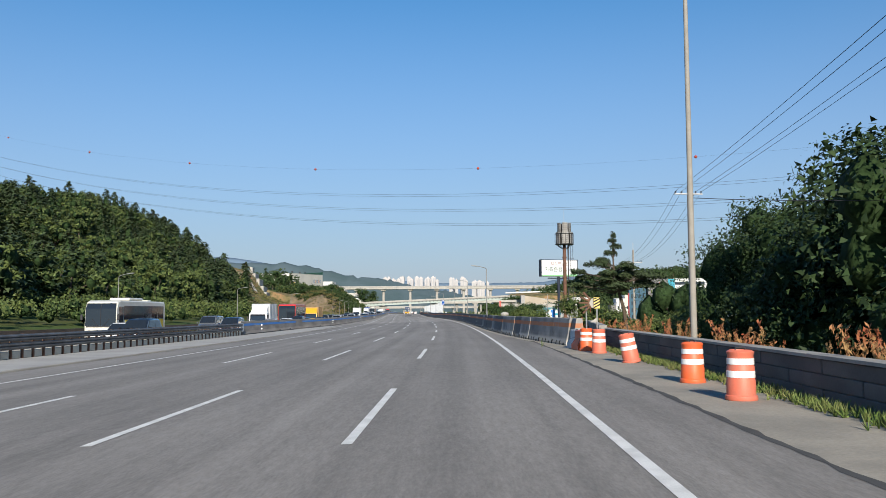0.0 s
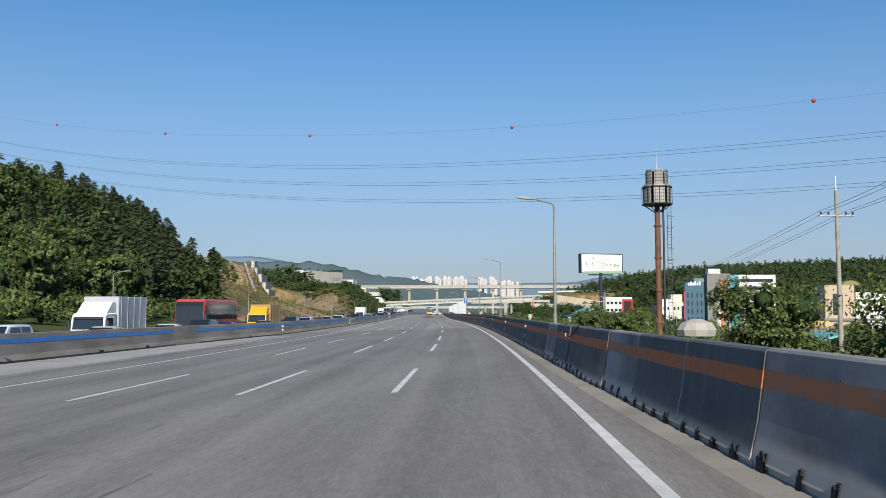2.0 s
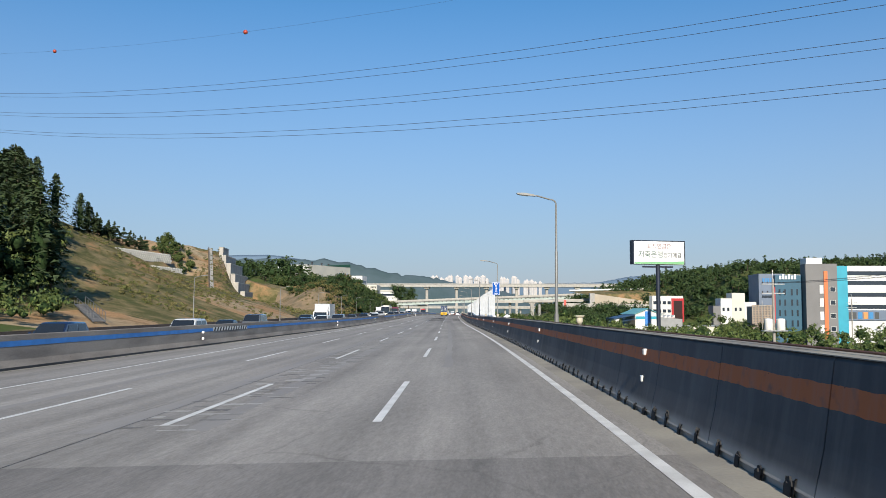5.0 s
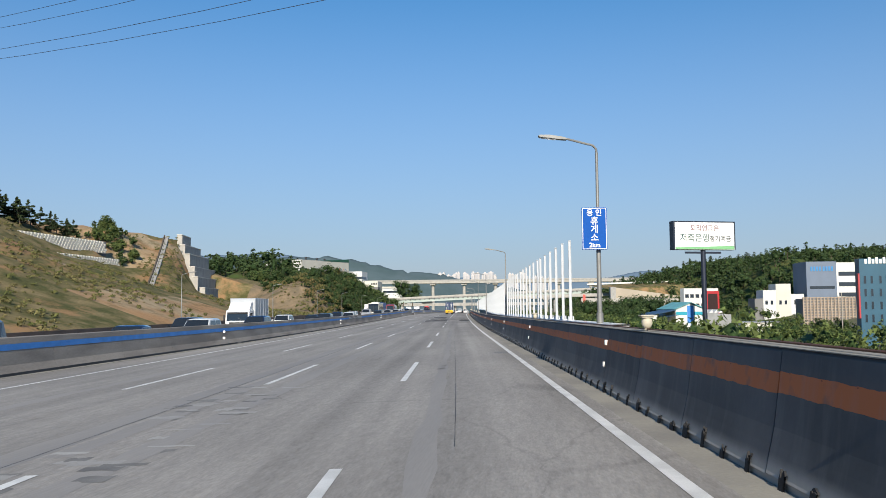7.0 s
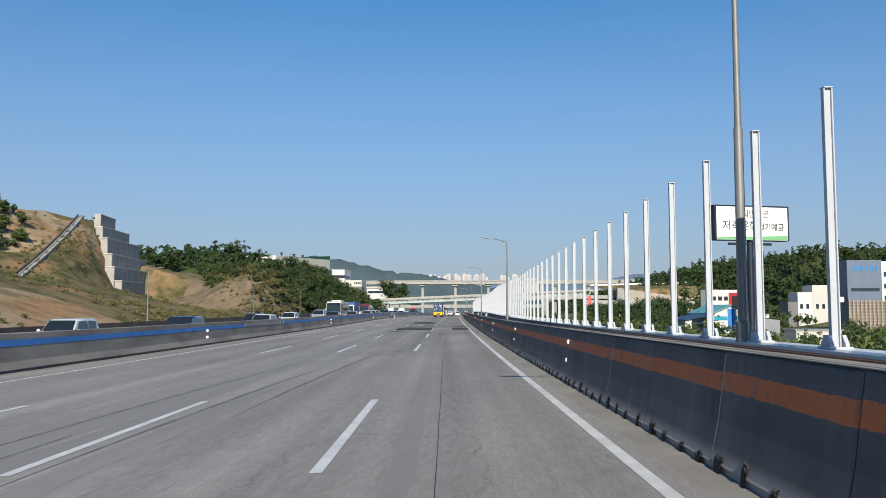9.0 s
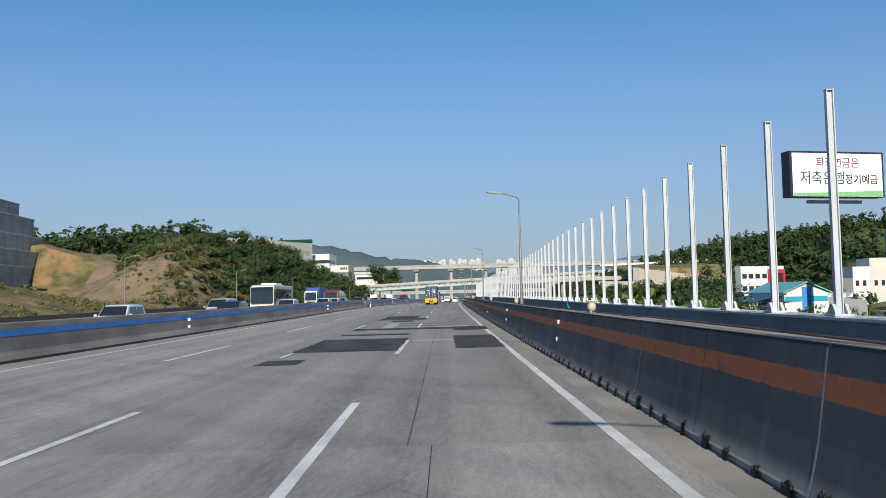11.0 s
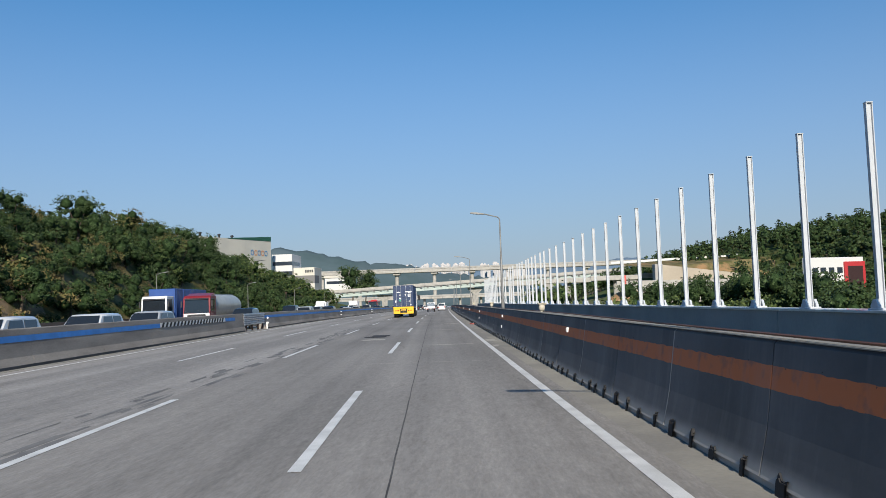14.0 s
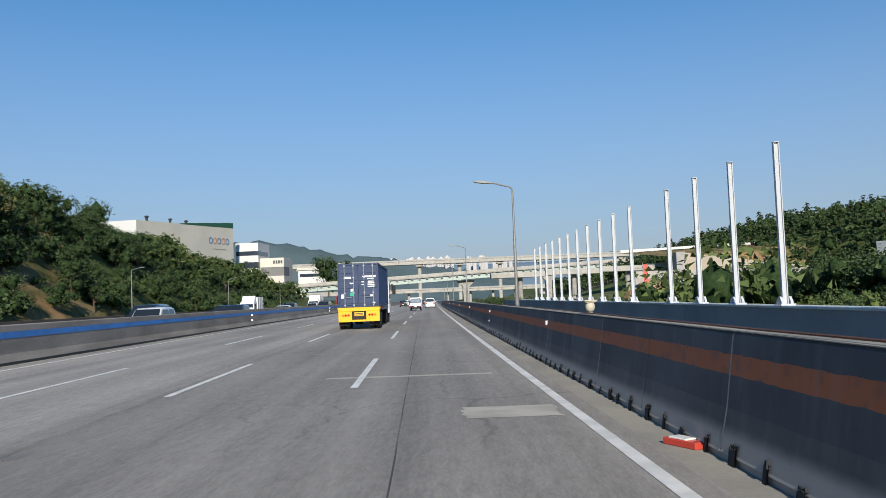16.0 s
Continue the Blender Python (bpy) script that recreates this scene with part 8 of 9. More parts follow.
for x, z in ((-32, 8.6), (18.5, 10.8), (60, 12.5)):
    part("pier", Shape().prism([(x - 1.3, -1), (x + 1.3, -1), (x + 1.6, z - 3.2), (x + 4.2, z - 0.6), (x + 4.2, z), (x - 4.2, z), (x - 4.2, z - 0.6), (x - 1.6, z - 3.2)], -1.4, 1.4, "y"), M["concrete"], ov)
ov2 = thing("overpass", "low pale concrete overpass beyond the girder bridge", "bridge", rm(1010, 0))
part("deck", slab(-90, 120, -5, 5, 7.2, 9.0, 0.2), M["concrete_light"], ov2)
part("parapet", slab(-90, 120, -5.2, -4.8, 9.0, 10.2, 0.05), M["inner"], ov2)
for i in range(24):
    part("bracket", slab(-88 + i * 8.6, -87 + i * 8.6, -5.4, -4.9, 7.4, 8.8, 0.05), M["concrete"], ov2)
for x in (-60, -15.5, 12, 28, 44, 60, 80):
    part("pier", Shape().tube([(x, 0, -2), (x, 0, 7.2)], 0.9, 10), M["concrete_light"], ov2)
ov3 = thing("ramp_bridge", "half-built concrete ramp bridge beside the motorway", "bridge", rm(760, 40))
for i in range(5):
    part("deck_span", slab(-14 + i * 22, 7.9 + i * 22, -4, 4, 9.4 + i * 0.5, 11.6 + i * 0.5, 0.15), M["concrete_light"], ov3)
    part("pier", Shape().tube([(-2 + i * 22, 0, -3), (-2 + i * 22, 0, 9.6 + i * 0.5)], 1.0, 10), M["concrete"], ov3)
M["tan_wall"] = mat("dusty tan concrete", (0.40, 0.35, 0.28), 0.9, 0, 0.15, 0.08, 2, 0.1, (0.34, 0.295, 0.235))
rw = thing("retaining_wall", "tall pale concrete retaining wall of a ramp under construction", "retaining wall", Matrix.Translation((54, 734, -4)) @ Matrix.Rotation(radians(4), 4, "Z"))
for i in range(10):
    x0, x1 = i * 8.5, i * 8.5 + 8.45
    h0, h1 = 17.5 - i * 1.2, 17.5 - (i + 1) * 1.2
    part("wall_bay", Shape().add([(x0, -2, 0), (x1, -2, 0), (x1, 2, 0), (x0, 2, 0), (x0, -0.5, h0), (x1, -0.5, h1), (x1, 2, h1), (x0, 2, h0)], [[3, 2, 1, 0], [4, 5, 6, 7], [0, 1, 5, 4], [1, 2, 6, 5], [2, 3, 7, 6], [3, 0, 4, 7]]), M["tan_wall"], rw)
fw = thing("site_wall", "low pale concrete wall before the ramp", "wall", Matrix.Translation((30, 704, -3)))
for i in range(8):
    part("wall_bay", slab(i * 8.0, i * 8.0 + 7.95, 0, 0.6, 0, 9.6 - 0.12 * i, 0.05), M["concrete_light"], fw)
part("end_face", slab(-3.5, -0.05, -2.4, 2, 0, 17.8, 0.1), M["inner"], rw)
tagged(part("embankment", Shape().add([(52, 741, 12.5), (138, 752, 2), (170, 792, 20), (40, 792, 16.4)], [[0, 1, 2, 3]]), M["slope"]), "grassy fill behind the retaining wall", "embankment", kind="structure")
tagged(part("hill_road_wall", Shape().add([(x_, y_ + q, z_ + dz_) for x_, y_, z_ in ((40, 788, 16.6), (110, 794, 18.6), (150, 798, 21.0), (200, 800, 24)) for q, dz_ in ((0, 0), (0, 1.1), (0.6, 1.1), (0.6, 0))], [[i * 4 + j, i * 4 + (j + 1) % 4, i * 4 + 4 + (j + 1) % 4, i * 4 + 4 + j] for i in range(3) for j in range(4)]), M["panel_white"]), "pale wall along a road on the hillside", "wall", kind="structure")
tagged(part("earth_heap", Shape().lathe([(9, -1), (8, 1.2), (5, 3.2), (2.2, 4.6), (0.3, 5.2)], 14, Matrix.Translation((34, 700, -1.5))), M["soil"]), "heap of orange soil on the building site", "soil heap")
bn = thing("banner_flag", "tall red and white banner flag on the building site", "flag", Matrix.Translation((30, 690, -1)))
part("pole", Shape().tube([(0, 0, 0), (0, 0, 10)], 0.08, 6), M["galv"], bn)
part("cloth", Shape().box(0.0, 1.6, -0.03, 0.03, 1.5, 9.5, 0.01), paint("red cloth", (0.6, 0.12, 0.10), 0.8), bn)

# ---------------- far town ----------------
M["far_white"] = mat("pale pinkish facade", (0.50, 0.48, 0.48), 0.9, 0, 0.06, 0.01, 0.1, 0.0)
M["far_dark"] = mat("pale window shade", (0.36, 0.37, 0.40), 0.9, 0, 0.06, 0.01, 0.1, 0.0)
rt = random.Random(11)
blocks = [(-282 + i * 11.5, 1.0) for i in range(15)] + [(-106, 0.8), (-92, 0.85)] + [(-48 + i * 12, 0.75) for i in range(6)] + [(30 + i * 13, 0.4) for i in range(5)] + [(-380 + i * 22, 0.35) for i in range(4)]
for x, tall in blocks:
    x += rt.uniform(-4, 4)
    y, w, h = 2950 + rt.uniform(-60, 120), rt.uniform(9, 17), 92 + rt.uniform(14, 36) * tall
    ab = thing("apartment_tower", "pale far-off apartment tower block", "apartment block", Matrix.Translation((x, y, 0)), "far town")
    part("wall", slab(-w / 2, w / 2, 0, 16, 0, h, 0.3), M["far_white"], ab)
    for q in range(3):
        part("window_strip", slab(-w / 2 + 1.2 + q * w / 3, -w / 2 + w / 3 - 1.2 + q * w / 3, -0.3, 0.5, 20, h - 3, 0.1), M["far_dark"], ab)
    part("roof_box", slab(-w / 4, w / 6, 4, 12, h, h + 4, 0.2), M["far_white"], ab)

# ---------------- vehicles ----------------
def wheel(parent, x, y, r, w, rim=None):
    rot = Matrix.Translation((x, y, r)) @ Matrix.Rotation(radians(90), 4, "Y")
    ty = part("tyre", Shape().lathe([(r * 0.62, -w / 2), (r * 0.93, -w / 2), (r, -w / 2 + 0.03), (r, w / 2 - 0.03), (r * 0.93, w / 2), (r * 0.62, w / 2)], 18, rot), M["black"], parent, "black tyre", True)
    part("rim", Shape().lathe([(r * 0.62, -w / 2 + 0.02), (r * 0.5, -w / 2 + 0.05), (r * 0.2, -w / 2 + 0.03), (r * 0.2, w / 2 - 0.03), (r * 0.5, w / 2 - 0.05), (r * 0.62, w / 2 - 0.02)], 14, rot), rim or M["alloy"], ty)


def loft(rows, k=0):
    """A closed skin through rings of equal length."""
    n = len(rows[0])
    sh = Shape()
    sh.add([p for r in rows for p in r], [[i * n + j, i * n + (j + 1) % n, i * n + n + (j + 1) % n, i * n + n + j] for i in range(len(rows) - 1) for j in range(n)] + [list(range(n - 1, -1, -1)), list(range(len(rows) * n - n, len(rows) * n))])
    return sh


def body_ring(y, hw, z0, z1):
    return [(-hw * 0.94, y, z0), (-hw, y, z0 + 0.14), (-hw, y, z1 - 0.22), (-hw * 0.94, y, z1 - 0.05), (-hw * 0.82, y, z1), (hw * 0.82, y, z1), (hw * 0.94, y, z1 - 0.05), (hw, y, z1 - 0.22), (hw, y, z0 + 0.14), (hw * 0.94, y, z0)]


def car(m, color, label, L=4.7, W=1.86, H=1.65, hood=1.05, shape="suv", group="oncoming traffic", category="car"):
    """A car facing +y: body, glass house with pillars and roof, lamps, wheels."""
    t = thing("car", label, category, m, group)
    hw, g = W / 2, 0.22
    belt = H * 0.60
    if shape == "van":
        hb, wb0, wt0, wt1, wb1 = belt * 0.98, L / 2 - 0.95, L / 2 - 1.75, -L / 2 + 0.18, -L / 2 + 0.04
    elif shape == "sedan":
        hb, wb0, wt0, wt1, wb1 = belt * 0.96, L / 2 - 1.35, L / 2 - 2.05, -L / 2 + 1.45, -L / 2 + 0.75
    else:
        hb, wb0, wt0, wt1, wb1 = belt * 0.97, L / 2 - 1.25, L / 2 - 1.95, -L / 2 + 0.45, -L / 2 + 0.12
    tail = belt * (0.97 if shape == "sedan" else 1.0)
    rows = [body_ring(-L / 2, hw * 0.86, g + 0.12, tail - 0.14), body_ring(-L / 2 + 0.12, hw * 0.96, g, tail - 0.02), body_ring(-L / 2 + 0.7, hw, g - 0.02, tail), body_ring(-0.3, hw, g - 0.04, belt),
            body_ring(wb0 - 0.1, hw, g - 0.02, belt), body_ring(wb0 + 0.15, hw * 0.99, g, hb - 0.03), body_ring(L / 2 - 0.35, hw * 0.95, g, hb - 0.16), body_ring(L / 2 - 0.08, hw * 0.88, g + 0.05, hb - 0.27), body_ring(L / 2, hw * 0.80, g + 0.16, hb - 0.38)]
    part("body", loft(rows), color, t, smooth=True)
    bw, tw_ = hw * 0.93, hw * 0.76
    zb, zt = belt - 0.03, H - 0.05
    ym = (wt0 + wt1) / 2

    def cabin_ring(y, z, w1, w2):
        return [(-bw, y, zb - 0.02), (-w1, y, max(zb, z - 0.09)), (-w2, y, z), (w2, y, z), (w1, y, max(zb, z - 0.09)), (bw, y, zb - 0.02)]

    cabin = loft([cabin_ring(wb0, zb + 0.02, bw * 0.99, bw * 0.9), cabin_ring(wt0, H - 0.04, tw_ + 0.04, tw_ * 0.84), cabin_ring(ym, H, tw_ + 0.05, tw_ * 0.84), cabin_ring(wt1, H - 0.03, tw_ + 0.04, tw_ * 0.84), cabin_ring(wb1, zb + 0.02, bw * 0.99, bw * 0.9)])
    part("cabin", cabin, color, t, smooth=True)
    zw0, zw1 = zb + 0.04, H - 0.15
    for sx in (-1, 1):
        for a0, a1, b0, b1 in ((wb0 - 0.42, wt0 - 0.16, ym + 0.06, ym + 0.06), (ym - 0.04, ym - 0.04, wb1 + 0.5, wt1 + 0.14)):
            pts = [(sx * (bw + 0.012), a0, zw0), (sx * (bw + 0.012), b0, zw0), (sx * (tw_ + 0.062), b1, zw1), (sx * (tw_ + 0.062), a1, zw1)]
            part("side_window", Shape().add(pts, [[0, 1, 2, 3]]), M["glass"], t, "dark glass")
    for nm, yb, yt, out in (("windscreen", wb0, wt0, 0.02), ("rear_window", wb1, wt1, -0.02)):
        q0, q1 = 0.10, 0.90
        pts = [(sx * (bw * 0.93 * (1 - q) + tw_ * 0.93 * q), yb + (yt - yb) * q + out, zb + (H - 0.05 - zb) * q + 0.02) for q, sx in ((q0, -1), (q0, 1), (q1, 1), (q1, -1))]
        part(nm, Shape().add(pts, [[0, 1, 2, 3]]), M["glass"], t, "dark glass")
    for sx in (-1, 1):
        part("headlight", Shape().box(sx * hw * 0.66 - 0.17, sx * hw * 0.66 + 0.17, L / 2 - 0.16, L / 2 - 0.02, hb - 0.44, hb - 0.29, 0.04), M["head"], t, "clear headlight")
        part("tail_light", Shape().box(sx * hw * 0.78 - 0.12, sx * hw * 0.78 + 0.1, -L / 2 - 0.02, -L / 2 + 0.12, tail - 0.38, tail - 0.12, 0.03), M["tail"], t, "red tail light")
        part("mirror", Shape().box(sx * (hw + 0.12) - 0.10, sx * (hw + 0.12) + 0.10, wb0 - 0.28, wb0 - 0.16, zb + 0.02, zb + 0.17, 0.04), color, t)
        wheel(t, sx * (hw - 0.12), L / 2 - 0.9, 0.34, 0.22)
        wheel(t, sx * (hw - 0.12), -L / 2 + 0.9, 0.34, 0.22)
    part("grille", Shape().box(-hw * 0.4, hw * 0.4, L / 2 - 0.06, L / 2 + 0.012, g + 0.2, hb - 0.42, 0.02), M["dark"], t)
    part("number_plate", Shape().box(-0.26, 0.26, L / 2 + 0.0, L / 2 + 0.025, g + 0.18, g + 0.3, 0.004), M["white"], t)
    part("number_plate", Shape().box(-0.26, 0.26, -L / 2 - 0.02, -L / 2 + 0.01, tail - 0.5, tail - 0.38, 0.004), M["white"], t)
    return t


def bus(m, main, skirt, label, L=11.6, W=2.5, H=3.35, panel=None, roof_box=True):
    t = thing("bus", label, "coach", m, "oncoming traffic")
    hw = W / 2
    prof = [(-L / 2, 0.45), (-L / 2 + 0.03, H - 0.3), (-L / 2 + 0.25, H - 0.04), (L / 2 - 0.85, H), (L / 2 - 0.35, H - 0.12), (L / 2 - 0.08, H - 0.7), (L / 2, 1.1), (L / 2 - 0.02, 0.42)]
    rows = [[(x * hw, p[0] * (1 if abs(x) < 0.99 else 0.992), (0.45 + (p[1] - 0.45) * (1 if abs(x) < 0.9 else 0.985 if abs(x) < 0.99 else 0.955))) for p in prof] for x in (-1, -0.93, 0.93, 1)]
    part("body", loft(rows), main, t, smooth=False)
    part("windscreen", Shape().add([(-hw * 0.96, L / 2 + 0.012, 1.3), (hw * 0.96, L / 2 + 0.012, 1.3), (hw * 0.96, L / 2 - 0.06, H - 0.7), (hw * 0.92, L / 2 - 0.26, H - 0.28), (-hw * 0.92, L / 2 - 0.26, H - 0.28), (-hw * 0.96, L / 2 - 0.06, H - 0.7), (-hw * 0.96, L / 2 - 0.1, 1.3), (hw * 0.96, L / 2 - 0.1, 1.3)], [[0, 1, 2, 5], [5, 2, 3, 4], [0, 6, 7, 1]]), M["glass"], t, "large dark windscreen")
    part("centre_bar", Shape().tube([(0, L / 2 + 0.02, 1.3), (0, L / 2 - 0.05, H - 0.7), (0, L / 2 - 0.25, H - 0.28)], 0.022, 6), M["dark"], t)
    part("dashboard", Shape().box(-hw * 0.9, hw * 0.9, L / 2 - 0.005, L / 2 + 0.02, 1.18, 1.29, 0.01), M["dark"], t)
    for sx in (-1, 1):
        n = 6
        for i in range(n):
            a = -L / 2 + 0.5 + i * (L - 2.0) / n
            part("side_window", Shape().box(sx * (hw + 0.004) - 0.012, sx * (hw + 0.004) + 0.012, a, a + (L - 2.0) / n - 0.025, 1.75, H - 0.48, 0.01), M["glass"], t)
        part("door_glass", Shape().box(sx * (hw + 0.004) - 0.012, sx * (hw + 0.004) + 0.012, L / 2 - 1.45, L / 2 - 0.55, 0.9, H - 0.55, 0.01), M["glass"], t)
        if panel:
            part("side_panel", Shape().box(sx * (hw + 0.003) - 0.01, sx * (hw + 0.003) + 0.01, -L / 2 + 0.5, L / 2 - 1.9, 1.0, 1.72, 0.005), panel[0], t)
            part("side_panel", Shape().box(sx * (hw + 0.006) - 0.01, sx * (hw + 0.006) + 0.01, -L / 2 + 2.0, -L / 2 + 5.2, 1.0, 2.3, 0.005), panel[1], t)
        part("skirt", Shape().box(sx * (hw - 0.02) - 0.03, sx * (hw - 0.02) + 0.03, -L / 2 + 0.1, L / 2 - 0.1, 0.32, 0.95, 0.02), skirt, t)
        part("mirror", Shape().box(sx * (hw + 0.2) - 0.09, sx * (hw + 0.2) + 0.09, L / 2 + 0.05, L / 2 + 0.15, 1.75, 2.2, 0.03), M["dark"], t)
        part("headlight", Shape().box(sx * 0.85 - 0.22, sx * 0.85 + 0.22, L / 2 - 0.02, L / 2 + 0.03, 0.72, 0.95, 0.03), M["head"], t)
        for y in (L / 2 - 2.4, -L / 2 + 3.0):
            wheel(t, sx * (hw - 0.16), y, 0.48, 0.3)
        part("wiper", Shape().tube([(sx * 0.15, L / 2 + 0.03, 1.22), (sx * 0.7, L / 2 + 0.0, 1.85)], 0.018, 5), M["dark"], t)
    if roof_box:
        part("air_conditioner", Shape().box(-0.85, 0.85, -1.2, 2.0, H - 0.03, H + 0.2, 0.08), main, t)
        part("roof_hatch", Shape().box(-0.4, 0.4, -4.4, -3.6, H - 0.03, H + 0.07, 0.03), main, t)
    part("number_plate", Shape().box(-0.26, 0.26, L / 2, L / 2 + 0.03, 0.5, 0.62, 0.004), M["white"], t)
    return t


def cab(t, color, y0, length, W, H, zb=0.55, deflector=None, chin=None):
    """A flat-fronted lorry cab from y0 to y0 + length."""
    hw, y1 = W / 2, y0 + length
    prof = [(y0, zb), (y0, H), (y1 - 0.35, H), (y1 - 0.12, H - 0.18), (y1, zb + 0.75), (y1, zb)]
    part("cab", loft([[(x * hw, p[0], p[1] - (0.05 if abs(x) > 0.99 and p[1] > H - 0.3 else 0)) for p in prof] for x in (-1, -0.94, 0.94, 1)]), color, t)
    part("windscreen", Shape().add([(-hw * 0.92, y1 + 0.015, zb + 0.68), (hw * 0.92, y1 + 0.015, zb + 0.68), (hw * 0.86, y1 - 0.10, H - 0.22), (-hw * 0.86, y1 - 0.10, H - 0.22)], [[0, 1, 2, 3]]), M["glass"], t, "dark windscreen")
    part("grille", Shape().box(-hw * 0.7, hw * 0.7, y1 - 0.02, y1 + 0.03, zb + 0.15, zb + 0.55, 0.02), M["dark"], t)
    part("bumper", Shape().box(-hw, hw, y1 - 0.1, y1 + 0.08, zb - 0.2, zb + 0.1, 0.04), chin or color, t)
    if chin:
        part("front_panel", Shape().box(-hw * 0.96, hw * 0.96, y1 - 0.03, y1 + 0.025, zb + 0.08, zb + 0.66, 0.02), chin, t, "pale lower front panel")
        for q in range(3):
            part("grille_slot", Shape().box(-hw * 0.62, hw * 0.62, y1 + 0.02, y1 + 0.04, zb + 0.18 + q * 0.15, zb + 0.27 + q * 0.15, 0.01), M["dark"], t)
    part("sun_visor", Shape().prism([(y1 - 0.22, H - 0.2), (y1 + 0.06, H - 0.30), (y1 + 0.06, H - 0.34), (y1 - 0.2, H - 0.24)], -hw * 0.88, hw * 0.88, "x"), M["dark"], t)
    for sx in (-0.5, 0.5):
        part("wiper", Shape().tube([(sx * hw, y1 + 0.03, zb + 0.68), (sx * hw + 0.45 * hw, y1 - 0.02, zb + 0.95)], 0.014, 5), M["dark"], t)
    for sx in (-1, 1):
        part("side_window", Shape().box(sx * (hw + 0.004) - 0.012, sx * (hw + 0.004) + 0.012, y0 + 0.5, y1 - 0.32, zb + 0.85, H - 0.28, 0.01), M["glass"], t)
        part("headlight", Shape().box(sx * hw * 0.72 - 0.17, sx * hw * 0.72 + 0.17, y1 + 0.02, y1 + 0.07, zb - 0.05, zb + 0.12, 0.02), M["head"], t)
        part("mirror", Shape().box(sx * (hw + 0.16) - 0.07, sx * (hw + 0.16) + 0.07, y1 - 0.15, y1 - 0.05, H - 1.0, H - 0.45, 0.02), M["dark"], t)
    if deflector:
        part("deflector", Shape().prism([(y0 + 0.05, H - 0.02), (y0 + 0.05, H + deflector), (y0 + 0.35, H + deflector), (y1 - 0.5, H - 0.02)], -hw * 0.9, hw * 0.9, "x"), color, t)


def box_truck(m, color, box_color, label, L=7.4, W=2.3, H=3.3, cabH=2.3, cab_len=1.8, deflector=0.75):
    t = thing("box_lorry", label, "lorry", m, "oncoming traffic")
    y1 = L / 2
    cab(t, color, y1 - cab_len, cab_len, W * 0.92, cabH, 0.6, deflector)
    part("cargo_box", Shape().box(-W / 2, W / 2, -L / 2, y1 - cab_len - 0.15, 1.0, H, 0.04), box_color, t, "cargo box with framed edges")
    for sx in (-1, 1):
        for y in np.arange(-L / 2 + 0.02, y1 - cab_len - 0.1, 1.1):
            part("rib", Shape().box(sx * (W / 2 + 0.008) - 0.012, sx * (W / 2 + 0.008) + 0.012, y, y + 0.04, 1.0, H, 0.004), box_color, t)
        for y, r in ((y1 - 0.9, 0.4), (-L / 2 + 1.5, 0.4)):
            wheel(t, sx * (W / 2 - 0.2), y, r, 0.26)
        part("side_guard", Shape().box(sx * W / 2 - 0.03, sx * W / 2 + 0.03, -1.2, 0.9, 0.5, 0.9, 0.02), M["galv"], t)
    part("chassis", Shape().box(-0.45, 0.45, -L / 2 + 0.1, y1 - 0.5, 0.6, 1.0, 0.03), M["dark"], t)
    return t


def tanker(m, color, label, L=10.5):
    t = thing("tank_lorry", label, "tank lorry", m, "oncoming traffic")
    y1 = L / 2
    cab(t, color, y1 - 2.1, 2.1, 2.45, 2.95, 0.7, 0.25, M["truck_white"])
    prof = [(0.02, -L / 2), (0.7, -L / 2 + 0.05), (1.05, -L / 2 + 0.3), (1.12, -L / 2 + 0.8), (1.12, y1 - 3.1), (1.05, y1 - 2.7), (0.7, y1 - 2.45), (0.02, y1 - 2.4)]
    part("tank", Shape().lathe(prof, 24, Matrix.Translation((0, 0, 2.0)) @ Matrix.Rotation(radians(-90), 4, "X")), mat("cream-grey tank paint", (0.48, 0.47, 0.42), 0.35, 0.15, 0.15, 1, 15, 0.03), t, "cylindrical steel tank", True)
    part("walkway", Shape().box(-0.3, 0.3, -L / 2 + 0.6, y1 - 2.9, 3.08, 3.14, 0.01), M["galv"], t)
    part("chassis", Shape().box(-0.45, 0.45, -L / 2 + 0.1, y1 - 0.5, 0.65, 1.0, 0.03), M["dark"], t)
    for sx in (-1, 1):
        for y in (y1 - 1.0, -L / 2 + 1.2, -L / 2 + 2.5):
            wheel(t, sx * 1.02, y, 0.5, 0.3)
    return t


M["car_black"] = paint("black car paint", (0.012, 0.014, 0.02), 0.22, 0.05, 0.8)
M["car_navy"] = paint("dark navy car paint", (0.012, 0.022, 0.06), 0.22, 0.05, 0.8)
M["car_white"] = paint("white car paint", (0.62, 0.63, 0.64), 0.25, 0.04, 0.8)
M["car_silver"] = paint("silver car paint", (0.40, 0.41, 0.43), 0.28, 0.05, 0.8)
M["car_grey"] = paint("grey car paint", (0.10, 0.105, 0.115), 0.25, 0.05, 0.8)
M["truck_white"] = paint("white lorry paint", (0.72, 0.73, 0.75), 0.35)
M["box_silver"] = mat("silver box sheet", (0.46, 0.49, 0.53), 0.4, 0.35, 0.08, 0.8, 10, 0.03)
M["box_blue"] = paint("blue container paint", (0.02, 0.07, 0.26), 0.45, 0.12, 0.0)
M["yellow_truck"] = paint("yellow lorry paint", (0.72, 0.38, 0.02), 0.4)
M["bus_cream"] = paint("cream coach paint", (0.68, 0.66, 0.58), 0.35)
M["bus_red"] = paint("red coach paint", (0.62, 0.028, 0.012), 0.3)
M["bus_grey"] = paint("grey coach paint", (0.26, 0.28, 0.31), 0.35)


